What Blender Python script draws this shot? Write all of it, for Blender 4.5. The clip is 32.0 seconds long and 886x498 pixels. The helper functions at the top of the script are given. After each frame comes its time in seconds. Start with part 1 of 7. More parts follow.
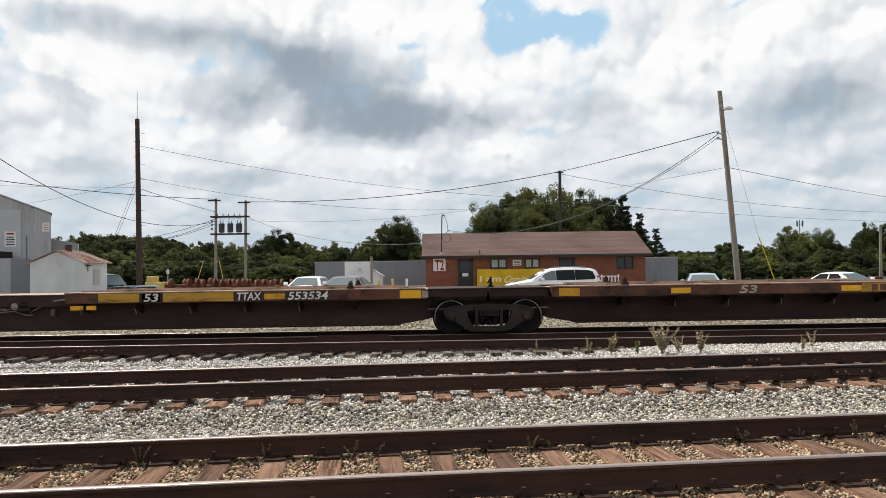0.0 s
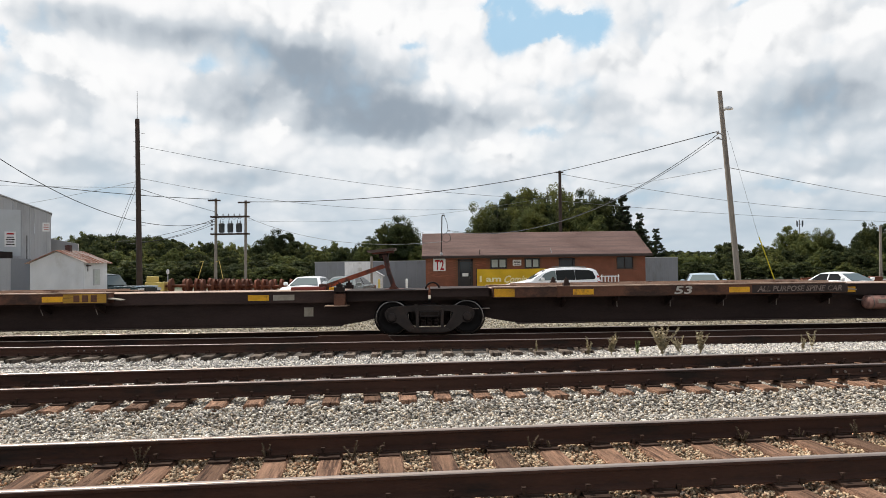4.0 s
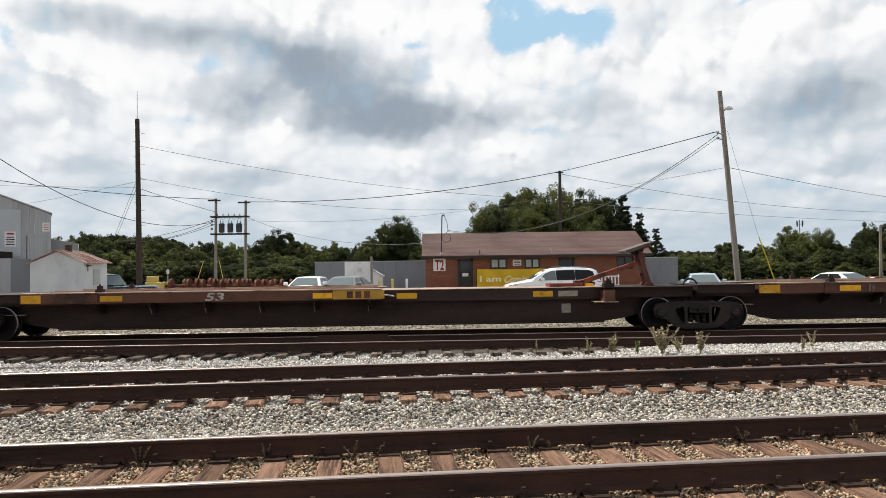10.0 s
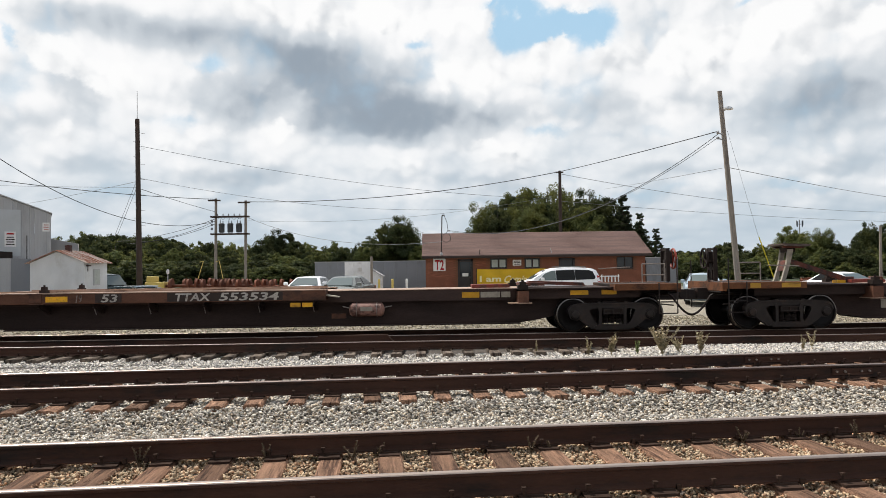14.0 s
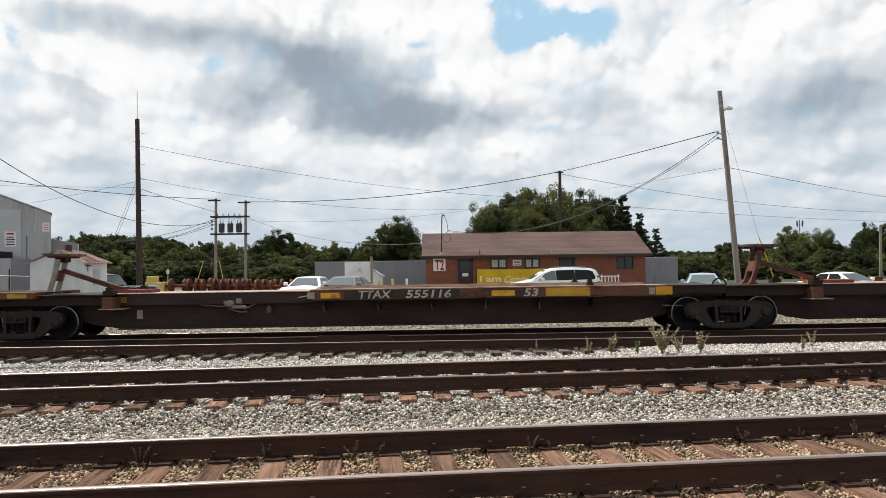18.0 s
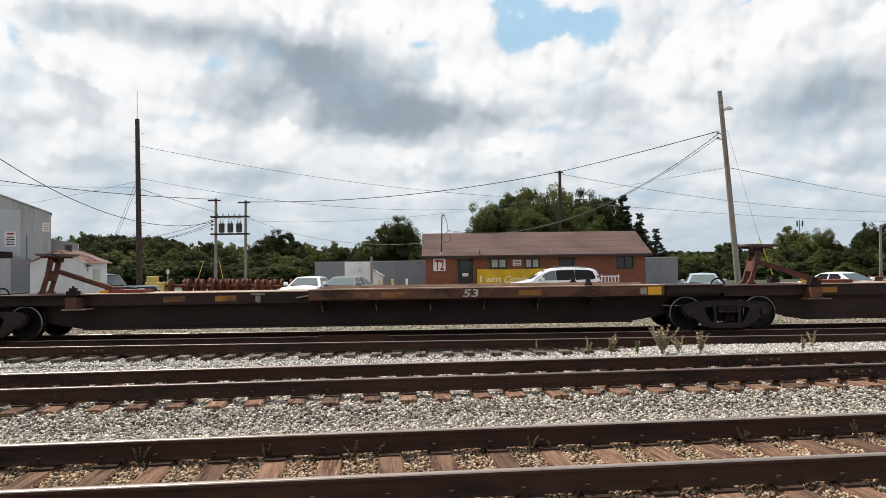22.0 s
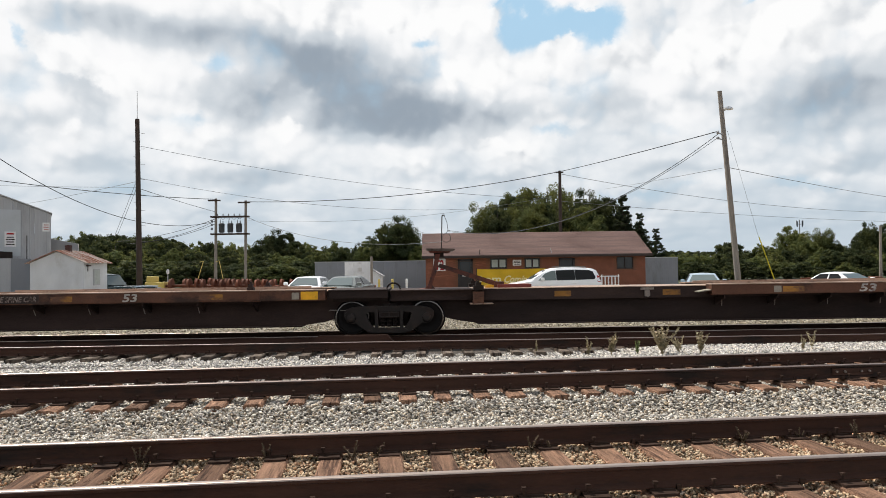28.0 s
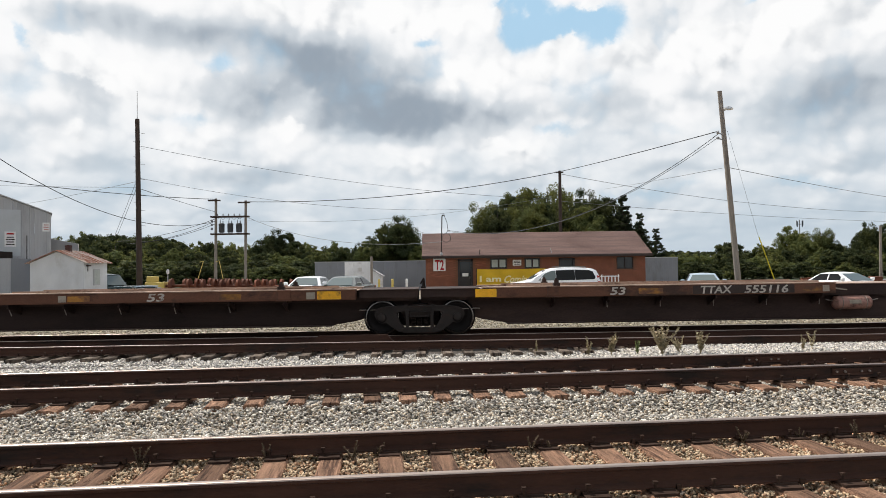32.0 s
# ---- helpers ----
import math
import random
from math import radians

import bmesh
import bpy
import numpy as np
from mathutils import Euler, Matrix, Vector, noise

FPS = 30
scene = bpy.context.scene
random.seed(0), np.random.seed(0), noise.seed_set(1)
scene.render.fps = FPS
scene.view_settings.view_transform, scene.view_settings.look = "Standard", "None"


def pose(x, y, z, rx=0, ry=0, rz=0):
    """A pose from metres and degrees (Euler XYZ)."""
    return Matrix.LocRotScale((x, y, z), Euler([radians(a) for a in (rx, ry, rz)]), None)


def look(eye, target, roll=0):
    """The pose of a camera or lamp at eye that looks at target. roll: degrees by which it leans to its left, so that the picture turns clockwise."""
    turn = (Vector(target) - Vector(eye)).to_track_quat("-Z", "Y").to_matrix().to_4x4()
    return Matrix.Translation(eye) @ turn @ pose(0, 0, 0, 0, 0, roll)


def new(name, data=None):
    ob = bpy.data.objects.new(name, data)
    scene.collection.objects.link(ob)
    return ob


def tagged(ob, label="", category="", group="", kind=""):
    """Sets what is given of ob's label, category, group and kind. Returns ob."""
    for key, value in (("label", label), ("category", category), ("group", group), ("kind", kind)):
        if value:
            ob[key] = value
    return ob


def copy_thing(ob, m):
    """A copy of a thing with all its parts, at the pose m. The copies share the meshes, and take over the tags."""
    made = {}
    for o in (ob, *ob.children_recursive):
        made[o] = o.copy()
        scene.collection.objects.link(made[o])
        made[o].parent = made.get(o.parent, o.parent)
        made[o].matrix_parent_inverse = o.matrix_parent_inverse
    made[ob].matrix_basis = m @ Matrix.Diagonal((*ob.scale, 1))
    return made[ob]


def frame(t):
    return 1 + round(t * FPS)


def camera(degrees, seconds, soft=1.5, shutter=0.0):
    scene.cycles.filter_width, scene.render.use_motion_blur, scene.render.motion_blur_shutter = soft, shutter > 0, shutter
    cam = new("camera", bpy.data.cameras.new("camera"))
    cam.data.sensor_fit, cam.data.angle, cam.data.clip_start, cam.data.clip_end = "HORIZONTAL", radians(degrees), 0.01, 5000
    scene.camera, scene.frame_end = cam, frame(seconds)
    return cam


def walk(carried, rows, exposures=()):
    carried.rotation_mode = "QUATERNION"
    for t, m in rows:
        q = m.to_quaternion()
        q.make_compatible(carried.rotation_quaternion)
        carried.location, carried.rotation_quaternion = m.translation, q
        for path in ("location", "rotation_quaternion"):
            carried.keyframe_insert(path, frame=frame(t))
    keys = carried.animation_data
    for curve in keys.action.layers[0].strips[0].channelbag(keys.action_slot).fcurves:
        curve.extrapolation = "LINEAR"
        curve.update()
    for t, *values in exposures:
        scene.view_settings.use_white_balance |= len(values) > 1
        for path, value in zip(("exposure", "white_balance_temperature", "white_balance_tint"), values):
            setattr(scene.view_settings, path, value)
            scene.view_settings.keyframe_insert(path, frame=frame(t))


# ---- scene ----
# ---------------------------------------------------------------- camera
cam = camera(62.186, 32.0, soft=0.75)
EYE = Vector((0.0, 0.0, 1.558))
YAW, PITCH = radians(1.0985), radians(1.4728)
AIM = EYE + Vector((math.sin(YAW) * math.cos(PITCH), math.cos(YAW) * math.cos(PITCH), math.sin(PITCH)))
walk(cam, [(0, look(EYE, AIM, -0.801)), (32, look(EYE, AIM, -0.801))], exposures=[(0, 0.0), (32, 0.0)])

# ---------------------------------------------------------------- world and sun
SUN_ELEV, SUN_AZ = radians(57), radians(-46)
sun_dir = Vector((math.sin(SUN_AZ) * math.cos(SUN_ELEV), math.cos(SUN_AZ) * math.cos(SUN_ELEV), math.sin(SUN_ELEV)))
world = bpy.data.worlds.new("sky")
scene.world = world
world.use_nodes = True
wt = world.node_tree
sky = wt.nodes.new("ShaderNodeTexSky")
sky.sky_type, sky.sun_disc = "NISHITA", False
sky.sun_elevation, sky.sun_rotation = SUN_ELEV, SUN_AZ
sky.air_density, sky.dust_density = 1.0, 2.0
wcoord = wt.nodes.new("ShaderNodeTexCoord")
wcloud = wt.nodes.new("ShaderNodeTexNoise")
wcloud.inputs["Scale"].default_value, wcloud.inputs["Detail"].default_value = 3.0, 8.0
wramp = wt.nodes.new("ShaderNodeValToRGB")
wramp.color_ramp.elements[0].position, wramp.color_ramp.elements[1].position = 0.38, 0.55
wmix = wt.nodes.new("ShaderNodeMix")
wmix.data_type = "RGBA"
wmix.inputs["B"].default_value = (7.0, 7.3, 7.7, 1)
wbg = wt.nodes["Background"]
wbg.inputs["Strength"].default_value = 0.105
wt.links.new(wcoord.outputs["Generated"], wcloud.inputs["Vector"])
wt.links.new(wcloud.outputs["Fac"], wramp.inputs["Fac"])
wt.links.new(wramp.outputs["Color"], wmix.inputs["Factor"])
wt.links.new(sky.outputs["Color"], wmix.inputs["A"])
wt.links.new(wmix.outputs["Result"], wbg.inputs["Color"])
sun = new("sun", bpy.data.lights.new("sun", "SUN"))
sun.data.energy, sun.data.angle, sun.data.color = 4.5, radians(0.6), (1.0, 0.955, 0.88)
sun.matrix_world = look(sun_dir * 200, (0, 0, 0))


# ---------------------------------------------------------------- materials
class Tree:
    """A short way to wire a node material."""
    def __init__(self, name):
        self.m = bpy.data.materials.new(name)
        self.m.use_nodes = True
        self.t = self.m.node_tree
        self.bsdf = self.t.nodes["Principled BSDF"]

    def node(self, kind, **values):
        n = self.t.nodes.new("ShaderNode" + kind)
        for key, value in values.items():
            n.inputs[key.replace("_", " ")].default_value = value
        return n

    def link(self, a, b):
        self.t.links.new(a, b)

    def math(self, op, a, b=0.5, clamp=False):
        n = self.t.nodes.new("ShaderNodeMath")
        n.operation, n.use_clamp = op, clamp
        for i, v in enumerate((a, b)):
            if isinstance(v, (int, float)):
                n.inputs[i].default_value = v
            else:
                self.link(v, n.inputs[i])
        return n.outputs[0]

    def mix(self, fac, a, b, blend="MIX"):
        n = self.t.nodes.new("ShaderNodeMix")
        n.data_type, n.blend_type = "RGBA", blend
        for key, v in (("Factor", fac), ("A", a), ("B", b)):
            sock = n.inputs[key] if key == "Factor" else [s for s in n.inputs if s.name == key and s.type == "RGBA"][0]
            if isinstance(v, (int, float)):
                sock.default_value = v
            elif isinstance(v, (tuple, list)):
                sock.default_value = (*v, 1) if len(v) == 3 else v
            else:
                self.link(v, sock)
        return [s for s in n.outputs if s.type == "RGBA"][0]

    def ramp(self, fac, lo, hi):
        n = self.t.nodes.new("ShaderNodeMapRange")
        n.inputs["From Min"].default_value, n.inputs["From Max"].default_value = lo, hi
        n.interpolation_type = "SMOOTHSTEP"
        self.link(fac, n.inputs["Value"])
        return n.outputs["Result"]


def mat(name, base, rough=0.6, metal=0.0, var=0.25, scale=3.0, fine=45.0, bump=0.25, dirt=None, amount=0.0, stretch=(1, 1, 1), rnd=0.0, spec=0.4, island=0.0, depth=0.02, tint=None):
    """Paint or bare stuff with coarse and fine variation, some dirt of a second colour, and fine relief."""
    k = Tree(name)
    tc, oi = k.node("TexCoord"), k.node("ObjectInfo")
    off = k.node("VectorMath")
    off.operation = "MULTIPLY_ADD"
    off.inputs[1].default_value = stretch
    shift = k.node("CombineXYZ")
    r100 = k.math("MULTIPLY", oi.outputs["Random"], 37.0)
    k.link(r100, shift.inputs[0]), k.link(r100, shift.inputs[1])
    k.link(tc.outputs["Object"], off.inputs[0]), k.link(shift.outputs[0], off.inputs[2])
    n1 = k.node("TexNoise", Scale=scale, Detail=4.0, Roughness=0.6)
    n2 = k.node("TexNoise", Scale=fine, Detail=3.0, Roughness=0.65)
    k.link(off.outputs[0], n1.inputs["Vector"]), k.link(off.outputs[0], n2.inputs["Vector"])
    f = k.math("ADD", k.math("MULTIPLY", n1.outputs["Fac"], 1.3), k.math("MULTIPLY", n2.outputs["Fac"], 0.7))
    f = k.math("SUBTRACT", f, 1.0)
    g = k.math("MULTIPLY_ADD", f, 2.2 * var)
    k.t.nodes[-1].inputs[2].default_value = 1.0
    if rnd:
        g = k.math("MULTIPLY", g, k.math("MULTIPLY_ADD", oi.outputs["Random"], 2 * rnd))
        k.t.nodes[-2].inputs[2].default_value = 1.0 - rnd
        k.t.nodes[-1].inputs[2].default_value = 1.0 - rnd
    if island:
        geo = k.node("NewGeometry")
        m = k.t.nodes.new("ShaderNodeMath")
        m.operation = "MULTIPLY_ADD"
        k.link(geo.outputs["Random Per Island"], m.inputs[0])
        m.inputs[1].default_value, m.inputs[2].default_value = 2 * island, 1 - island
        g = k.math("MULTIPLY", g, m.outputs[0])
        if tint:
            r2 = k.math("FRACT", k.math("MULTIPLY", geo.outputs["Random Per Island"], 17.3))
            base = k.mix(k.ramp(r2, 0.45, 0.95), base, tint)
    col = k.mix(1.0, (1, 1, 1), base, "MULTIPLY")
    if dirt:
        n3 = k.node("TexNoise", Scale=scale * 0.8, Detail=7.0, Roughness=0.7)
        sh = k.node("VectorMath")
        sh.inputs[1].default_value = (5.3, 2.1, 9.7)
        k.link(off.outputs[0], sh.inputs[0]), k.link(sh.outputs[0], n3.inputs["Vector"])
        col = k.mix(k.ramp(n3.outputs["Fac"], 0.62 - 0.3 * amount, 0.78 - 0.3 * amount), col, dirt)
    cc = k.node("CombineColor")
    for i in range(3):
        k.link(g, cc.inputs[i])
    col = k.mix(1.0, col, cc.outputs[0], "MULTIPLY")
    k.link(col, k.bsdf.inputs["Base Color"])
    k.bsdf.inputs["Roughness"].default_value = rough
    k.bsdf.inputs["Metallic"].default_value = metal
    k.bsdf.inputs["Specular IOR Level"].default_value = spec
    if bump:
        b = k.node("Bump", Strength=bump, Distance=depth)
        k.link(n2.outputs["Fac"], b.inputs["Height"])
        k.link(b.outputs[0], k.bsdf.inputs["Normal"])
    return k.m


def glass(name, tint=(0.03, 0.035, 0.035), rough=0.05, spec=0.8):
    k = Tree(name)
    k.bsdf.inputs["Base Color"].default_value = (*tint, 1)
    k.bsdf.inputs["Roughness"].default_value = rough
    k.bsdf.inputs["Specular IOR Level"].default_value = spec
    return k.m


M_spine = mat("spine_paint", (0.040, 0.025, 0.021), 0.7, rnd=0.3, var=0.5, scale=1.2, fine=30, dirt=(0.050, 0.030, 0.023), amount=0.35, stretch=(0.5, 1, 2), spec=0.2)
M_deck = mat("platform_paint", (0.128, 0.056, 0.033), 0.65, var=0.4, scale=1.6, fine=40, dirt=(0.050, 0.028, 0.020), amount=0.5, stretch=(0.6, 1, 1), spec=0.25)
# base lifted so the deck's bright sunlit edge line is put into the colour
M_decktop = mat("worn_lit_deck_steel", (0.40, 0.27, 0.195), 0.45, metal=0.2, var=0.35, scale=2.0, dirt=(0.16, 0.09, 0.06), amount=0.4)
M_yellow = mat("safety_yellow", (0.74, 0.37, 0.012), 0.5, var=0.25, scale=4, dirt=(0.24, 0.11, 0.022), amount=0.3, rnd=0.25)
M_faded = mat("dulled_yellow_paint", (0.30, 0.135, 0.022), 0.65, var=0.4, scale=3, dirt=(0.11, 0.05, 0.028), amount=0.6, stretch=(0.5, 1, 1), rnd=0.3)
M_gold = mat("faded_gold_paint", (0.50, 0.275, 0.030), 0.6, var=0.3, scale=2.5, dirt=(0.20, 0.095, 0.02), amount=0.35, stretch=(0.4, 1, 2))
M_black = mat("black_stencil_panel", (0.030, 0.018, 0.013), 0.6, var=0.4, scale=5, dirt=(0.06, 0.03, 0.02), amount=0.3)
M_white = mat("stencil_white", (0.74, 0.71, 0.65), 0.6, var=0.2, scale=6, dirt=(0.30, 0.22, 0.17), amount=0.15)
M_dullwhite = mat("dulled_white_stencil", (0.46, 0.42, 0.37), 0.65, var=0.35, scale=6, dirt=(0.15, 0.10, 0.08), amount=0.3)
M_worn = mat("worn_off_stencil", (0.24, 0.185, 0.155), 0.7, var=0.45, scale=7, dirt=(0.07, 0.045, 0.035), amount=0.5)
M_pale = mat("faded_placard", (0.33, 0.29, 0.23), 0.7, var=0.3, scale=8)
M_truck = mat("cast_truck_steel", (0.023, 0.017, 0.0145), 0.5, var=0.4, scale=4, dirt=(0.042, 0.025, 0.018), amount=0.35, rnd=0.35, spec=0.25)
M_wheel = mat("wheel_steel", (0.009, 0.007, 0.0065), 0.5, var=0.4, scale=4, spec=0.15)
M_tread = mat("worn_wheel_tread", (0.16, 0.145, 0.13), 0.26, metal=1.0, var=0.15)
M_dark = mat("underframe_black", (0.026, 0.018, 0.015), 0.65, var=0.4, scale=4, spec=0.15)
M_hitch = mat("rusty_hitch_red", (0.13, 0.035, 0.020), 0.6, var=0.4, scale=4, dirt=(0.04, 0.02, 0.015), amount=0.55)
M_hitchbright = mat("orange_red_hitch", (0.27, 0.060, 0.026), 0.6, var=0.4, scale=4, dirt=(0.06, 0.026, 0.018), amount=0.45)
M_headplate = mat("worn_head_plate", (0.105, 0.075, 0.060), 0.5, metal=0.2, var=0.4, scale=5, dirt=(0.05, 0.026, 0.02), amount=0.4)
M_hitchbase = mat("red_oxide_base", (0.20, 0.036, 0.024), 0.6, var=0.35, scale=4, dirt=(0.08, 0.03, 0.02), amount=0.4)
M_endsill = mat("rust_orange_sill", (0.17, 0.068, 0.030), 0.7, var=0.5, scale=2.2, dirt=(0.055, 0.030, 0.020), amount=0.55, stretch=(0.6, 1, 1), spec=0.2)
M_brakewheel = mat("brake_wheel_red", (0.27, 0.038, 0.020), 0.55, var=0.25, scale=6, dirt=(0.14, 0.04, 0.02), amount=0.3)
M_tank = mat("air_tank_paint", (0.33, 0.175, 0.135), 0.5, var=0.3, scale=5, dirt=(0.08, 0.04, 0.03), amount=0.45)
M_pipe = mat("brake_pipe_steel", (0.26, 0.22, 0.19), 0.45, metal=0.4, var=0.3, scale=9)
M_gear = mat("rusty_brake_gear", (0.115, 0.062, 0.048), 0.6, var=0.4, scale=9, dirt=(0.05, 0.03, 0.025), amount=0.4)
M_rail = mat("rusted_rail", (0.062, 0.030, 0.020), 0.65, metal=0.1, var=0.35, scale=2.0, fine=60, bump=0.2, dirt=(0.025, 0.018, 0.015), amount=0.4, stretch=(0.3, 1, 1), spec=0.2)
M_railtop = mat("polished_rail_head", (0.43, 0.34, 0.285), 0.34, metal=0.8, var=0.12, scale=1.5, bump=0.08, stretch=(0.2, 1, 1))
M_raildull = mat("dull_rail_head", (0.22, 0.17, 0.15), 0.45, metal=0.55, var=0.2, scale=1.5, bump=0.08, stretch=(0.2, 1, 1))
M_tie = mat("weathered_tie", (0.272, 0.156, 0.100), 0.9, var=0.75, scale=2.4, fine=30, bump=1.0, dirt=(0.075, 0.040, 0.027), amount=0.42, stretch=(9, 0.5, 2), rnd=0.38, spec=0.2)
M_tiegrey = mat("grey_tie", (0.165, 0.130, 0.102), 0.9, var=0.6, scale=2.2, fine=26, bump=0.8, dirt=(0.03, 0.022, 0.018), amount=0.5, stretch=(7, 0.6, 2), rnd=0.35, spec=0.2)
M_plate = mat("tie_plate_rust", (0.050, 0.031, 0.023), 0.9, spec=0.1, var=0.35, scale=8, rnd=0.2)
M_stone = mat("ballast_stone", (0.515, 0.475, 0.41), 0.55, var=0.35, scale=9, fine=60, bump=0.3, island=0.72, dirt=(0.17, 0.135, 0.10), amount=0.3, tint=(0.36, 0.28, 0.19), spec=0.5)
M_stonewhite = mat("white_ballast_stone", (0.49, 0.46, 0.42), 0.50, var=0.3, scale=9, fine=60, bump=0.3, island=0.65, dirt=(0.22, 0.19, 0.15), amount=0.25, tint=(0.50, 0.44, 0.36), spec=0.6)
M_stonebrown = mat("dirty_ballast_stone", (0.49, 0.375, 0.25), 0.9, var=0.3, scale=5, fine=60, bump=0.3, island=0.5, dirt=(0.13, 0.09, 0.06), amount=0.3, tint=(0.36, 0.21, 0.125), spec=0.2)


# ---------------------------------------------------------------- mesh helpers
def box(bm, x0, x1, y0, y1, z0, z1):
    v = [bm.verts.new((x, y, z)) for z in (min(z0, z1), max(z0, z1)) for x, y in ((min(x0, x1), min(y0, y1)), (max(x0, x1), min(y0, y1)), (max(x0, x1), max(y0, y1)), (min(x0, x1), max(y0, y1)))]
    for f in ((3, 2, 1, 0), (4, 5, 6, 7), (0, 1, 5, 4), (1, 2, 6, 5), (2, 3, 7, 6), (3, 0, 4, 7)):
        bm.faces.new([v[i] for i in f])
    return v


def prism(bm, pts, a, b, axis="y"):
    """A flat outline, drawn in the other two axes, drawn out from a to b along one axis."""
    def put(p, d):
        return {"y": (p[0], d, p[1]), "x": (d, p[0], p[1]), "z": (p[0], p[1], d)}[axis]
    lo = [bm.verts.new(put(p, a)) for p in pts]
    hi = [bm.verts.new(put(p, b)) for p in pts]
    n = len(pts)
    bm.faces.new(lo), bm.faces.new(hi[::-1])
    for i in range(n):
        bm.faces.new((lo[i], hi[i], hi[(i + 1) % n], lo[(i + 1) % n]))


def rod(bm, p0, p1, r0, r1=None, seg=10, caps=True):
    p0, p1 = Vector(p0), Vector(p1)
    r1 = r0 if r1 is None else r1
    q = (p1 - p0).to_track_quat("Z", "Y")
    rings = []
    for c, r in ((p0, r0), (p1, r1)):
        rings.append([bm.verts.new(c + q @ Vector((r * math.cos(2 * math.pi * i / seg), r * math.sin(2 * math.pi * i / seg), 0))) for i in range(seg)])
    for i in range(seg):
        bm.faces.new((rings[0][i], rings[0][(i + 1) % seg], rings[1][(i + 1) % seg], rings[1][i]))
    if caps:
        bm.faces.new(rings[0][::-1]), bm.faces.new(rings[1])


def lathe(bm, prof, seg=24, centre=(0, 0, 0), axis="y"):
    """Turns an outline of (radius, along) about an axis."""
    c = Vector(centre)
    rings = []
    for r, d in prof:
        ring = []
        for i in range(seg):
            a = 2 * math.pi * i / seg
            u, w = r * math.cos(a), r * math.sin(a)
            ring.append(bm.verts.new(c + Vector({"y": (u, d, w), "x": (d, u, w), "z": (u, w, d)}[axis])))
        rings.append(ring)
    for a, b in zip(rings, rings[1:]):
        for i in range(seg):
            bm.faces.new((a[i], a[(i + 1) % seg], b[(i + 1) % seg], b[i]))
    bm.faces.new(rings[0]), bm.faces.new(rings[-1])


def pipe(bm, pts, r, seg=8):
    for a, b in zip(pts, pts[1:]):
        rod(bm, a, b, r, seg=seg)


def ring(bm, c, R, r, axis="y", seg=24, sub=6):
    c = Vector(c)
    loops = []
    for i in range(seg):
        a = 2 * math.pi * i / seg
        lp = []
        for j in range(sub):
            b = 2 * math.pi * j / sub
            rr = R + r * math.cos(b)
            u, w, d = rr * math.cos(a), rr * math.sin(a), r * math.sin(b)
            lp.append(bm.verts.new(c + Vector({"y": (u, d, w), "x": (d, u, w), "z": (u, w, d)}[axis])))
        loops.append(lp)
    for i in range(seg):
        for j in range(sub):
            bm.faces.new((loops[i][j], loops[(i + 1) % seg][j], loops[(i + 1) % seg][(j + 1) % sub], loops[i][(j + 1) % sub]))


def bevel(bm, w, seg=1):
    bmesh.ops.bevel(bm, geom=bm.edges[:], offset=w, segments=seg, affect="EDGES", profile=0.6)


def mesh_of(bm, name, material, smooth=False):
    bmesh.ops.recalc_face_normals(bm, faces=bm.faces[:])
    me = bpy.data.meshes.new(name)
    bm.to_mesh(me)
    bm.free()
    me.materials.append(material)
    if smooth:
        me.shade_smooth()
        me.set_sharp_from_angle(angle=radians(38))
    return me


def part(name, bm, material, parent, label="", smooth=False):
    """Links a bmesh, or a finished mesh, as one part under its thing or part."""
    me = mesh_of(bm, name, material, smooth) if isinstance(bm, bmesh.types.BMesh) else bm
    ob = new(name, me)
    ob.parent = parent
    return tagged(ob, label) if label else ob


def thing(name, label, category, group="", kind="", m=None):
    ob = new(name)
    ob.empty_display_size = 0.2
    if m is not None:
        ob.matrix_world = m
    return tagged(ob, label, category, group, kind)


def solid(name, bm, material, label, category, group="", kind="", m=None, smooth=False):
    ob = new(name, mesh_of(bm, name, material, smooth))
    if m is not None:
        ob.matrix_world = m
    return tagged(ob, label, category, group, kind)


def letters(text, size, material, name="lettering", shear=0.0, depth=0.003, width=None):
    """Lettering as a mesh that stands upright facing -y, its lower left corner at the origin."""
    cu = bpy.data.curves.new(name, "FONT")
    cu.body, cu.size, cu.extrude, cu.shear = text, size, depth, shear
    cu.resolution_u, cu.offset = 2, 0.022 * size
    ob = bpy.data.objects.new(name, cu)
    me = bpy.data.meshes.new_from_object(ob)
    bpy.data.objects.remove(ob)
    xs = [v.co.x for v in me.vertices]
    k = width / (max(xs) - min(xs)) if width else 1.0
    x0 = min(xs)
    for v in me.vertices:
        v.co = ((v.co.x - x0) * k, -v.co.z, v.co.y)
    me.materials.clear()
    me.materials.append(material)
    return me


BM = bmesh.new
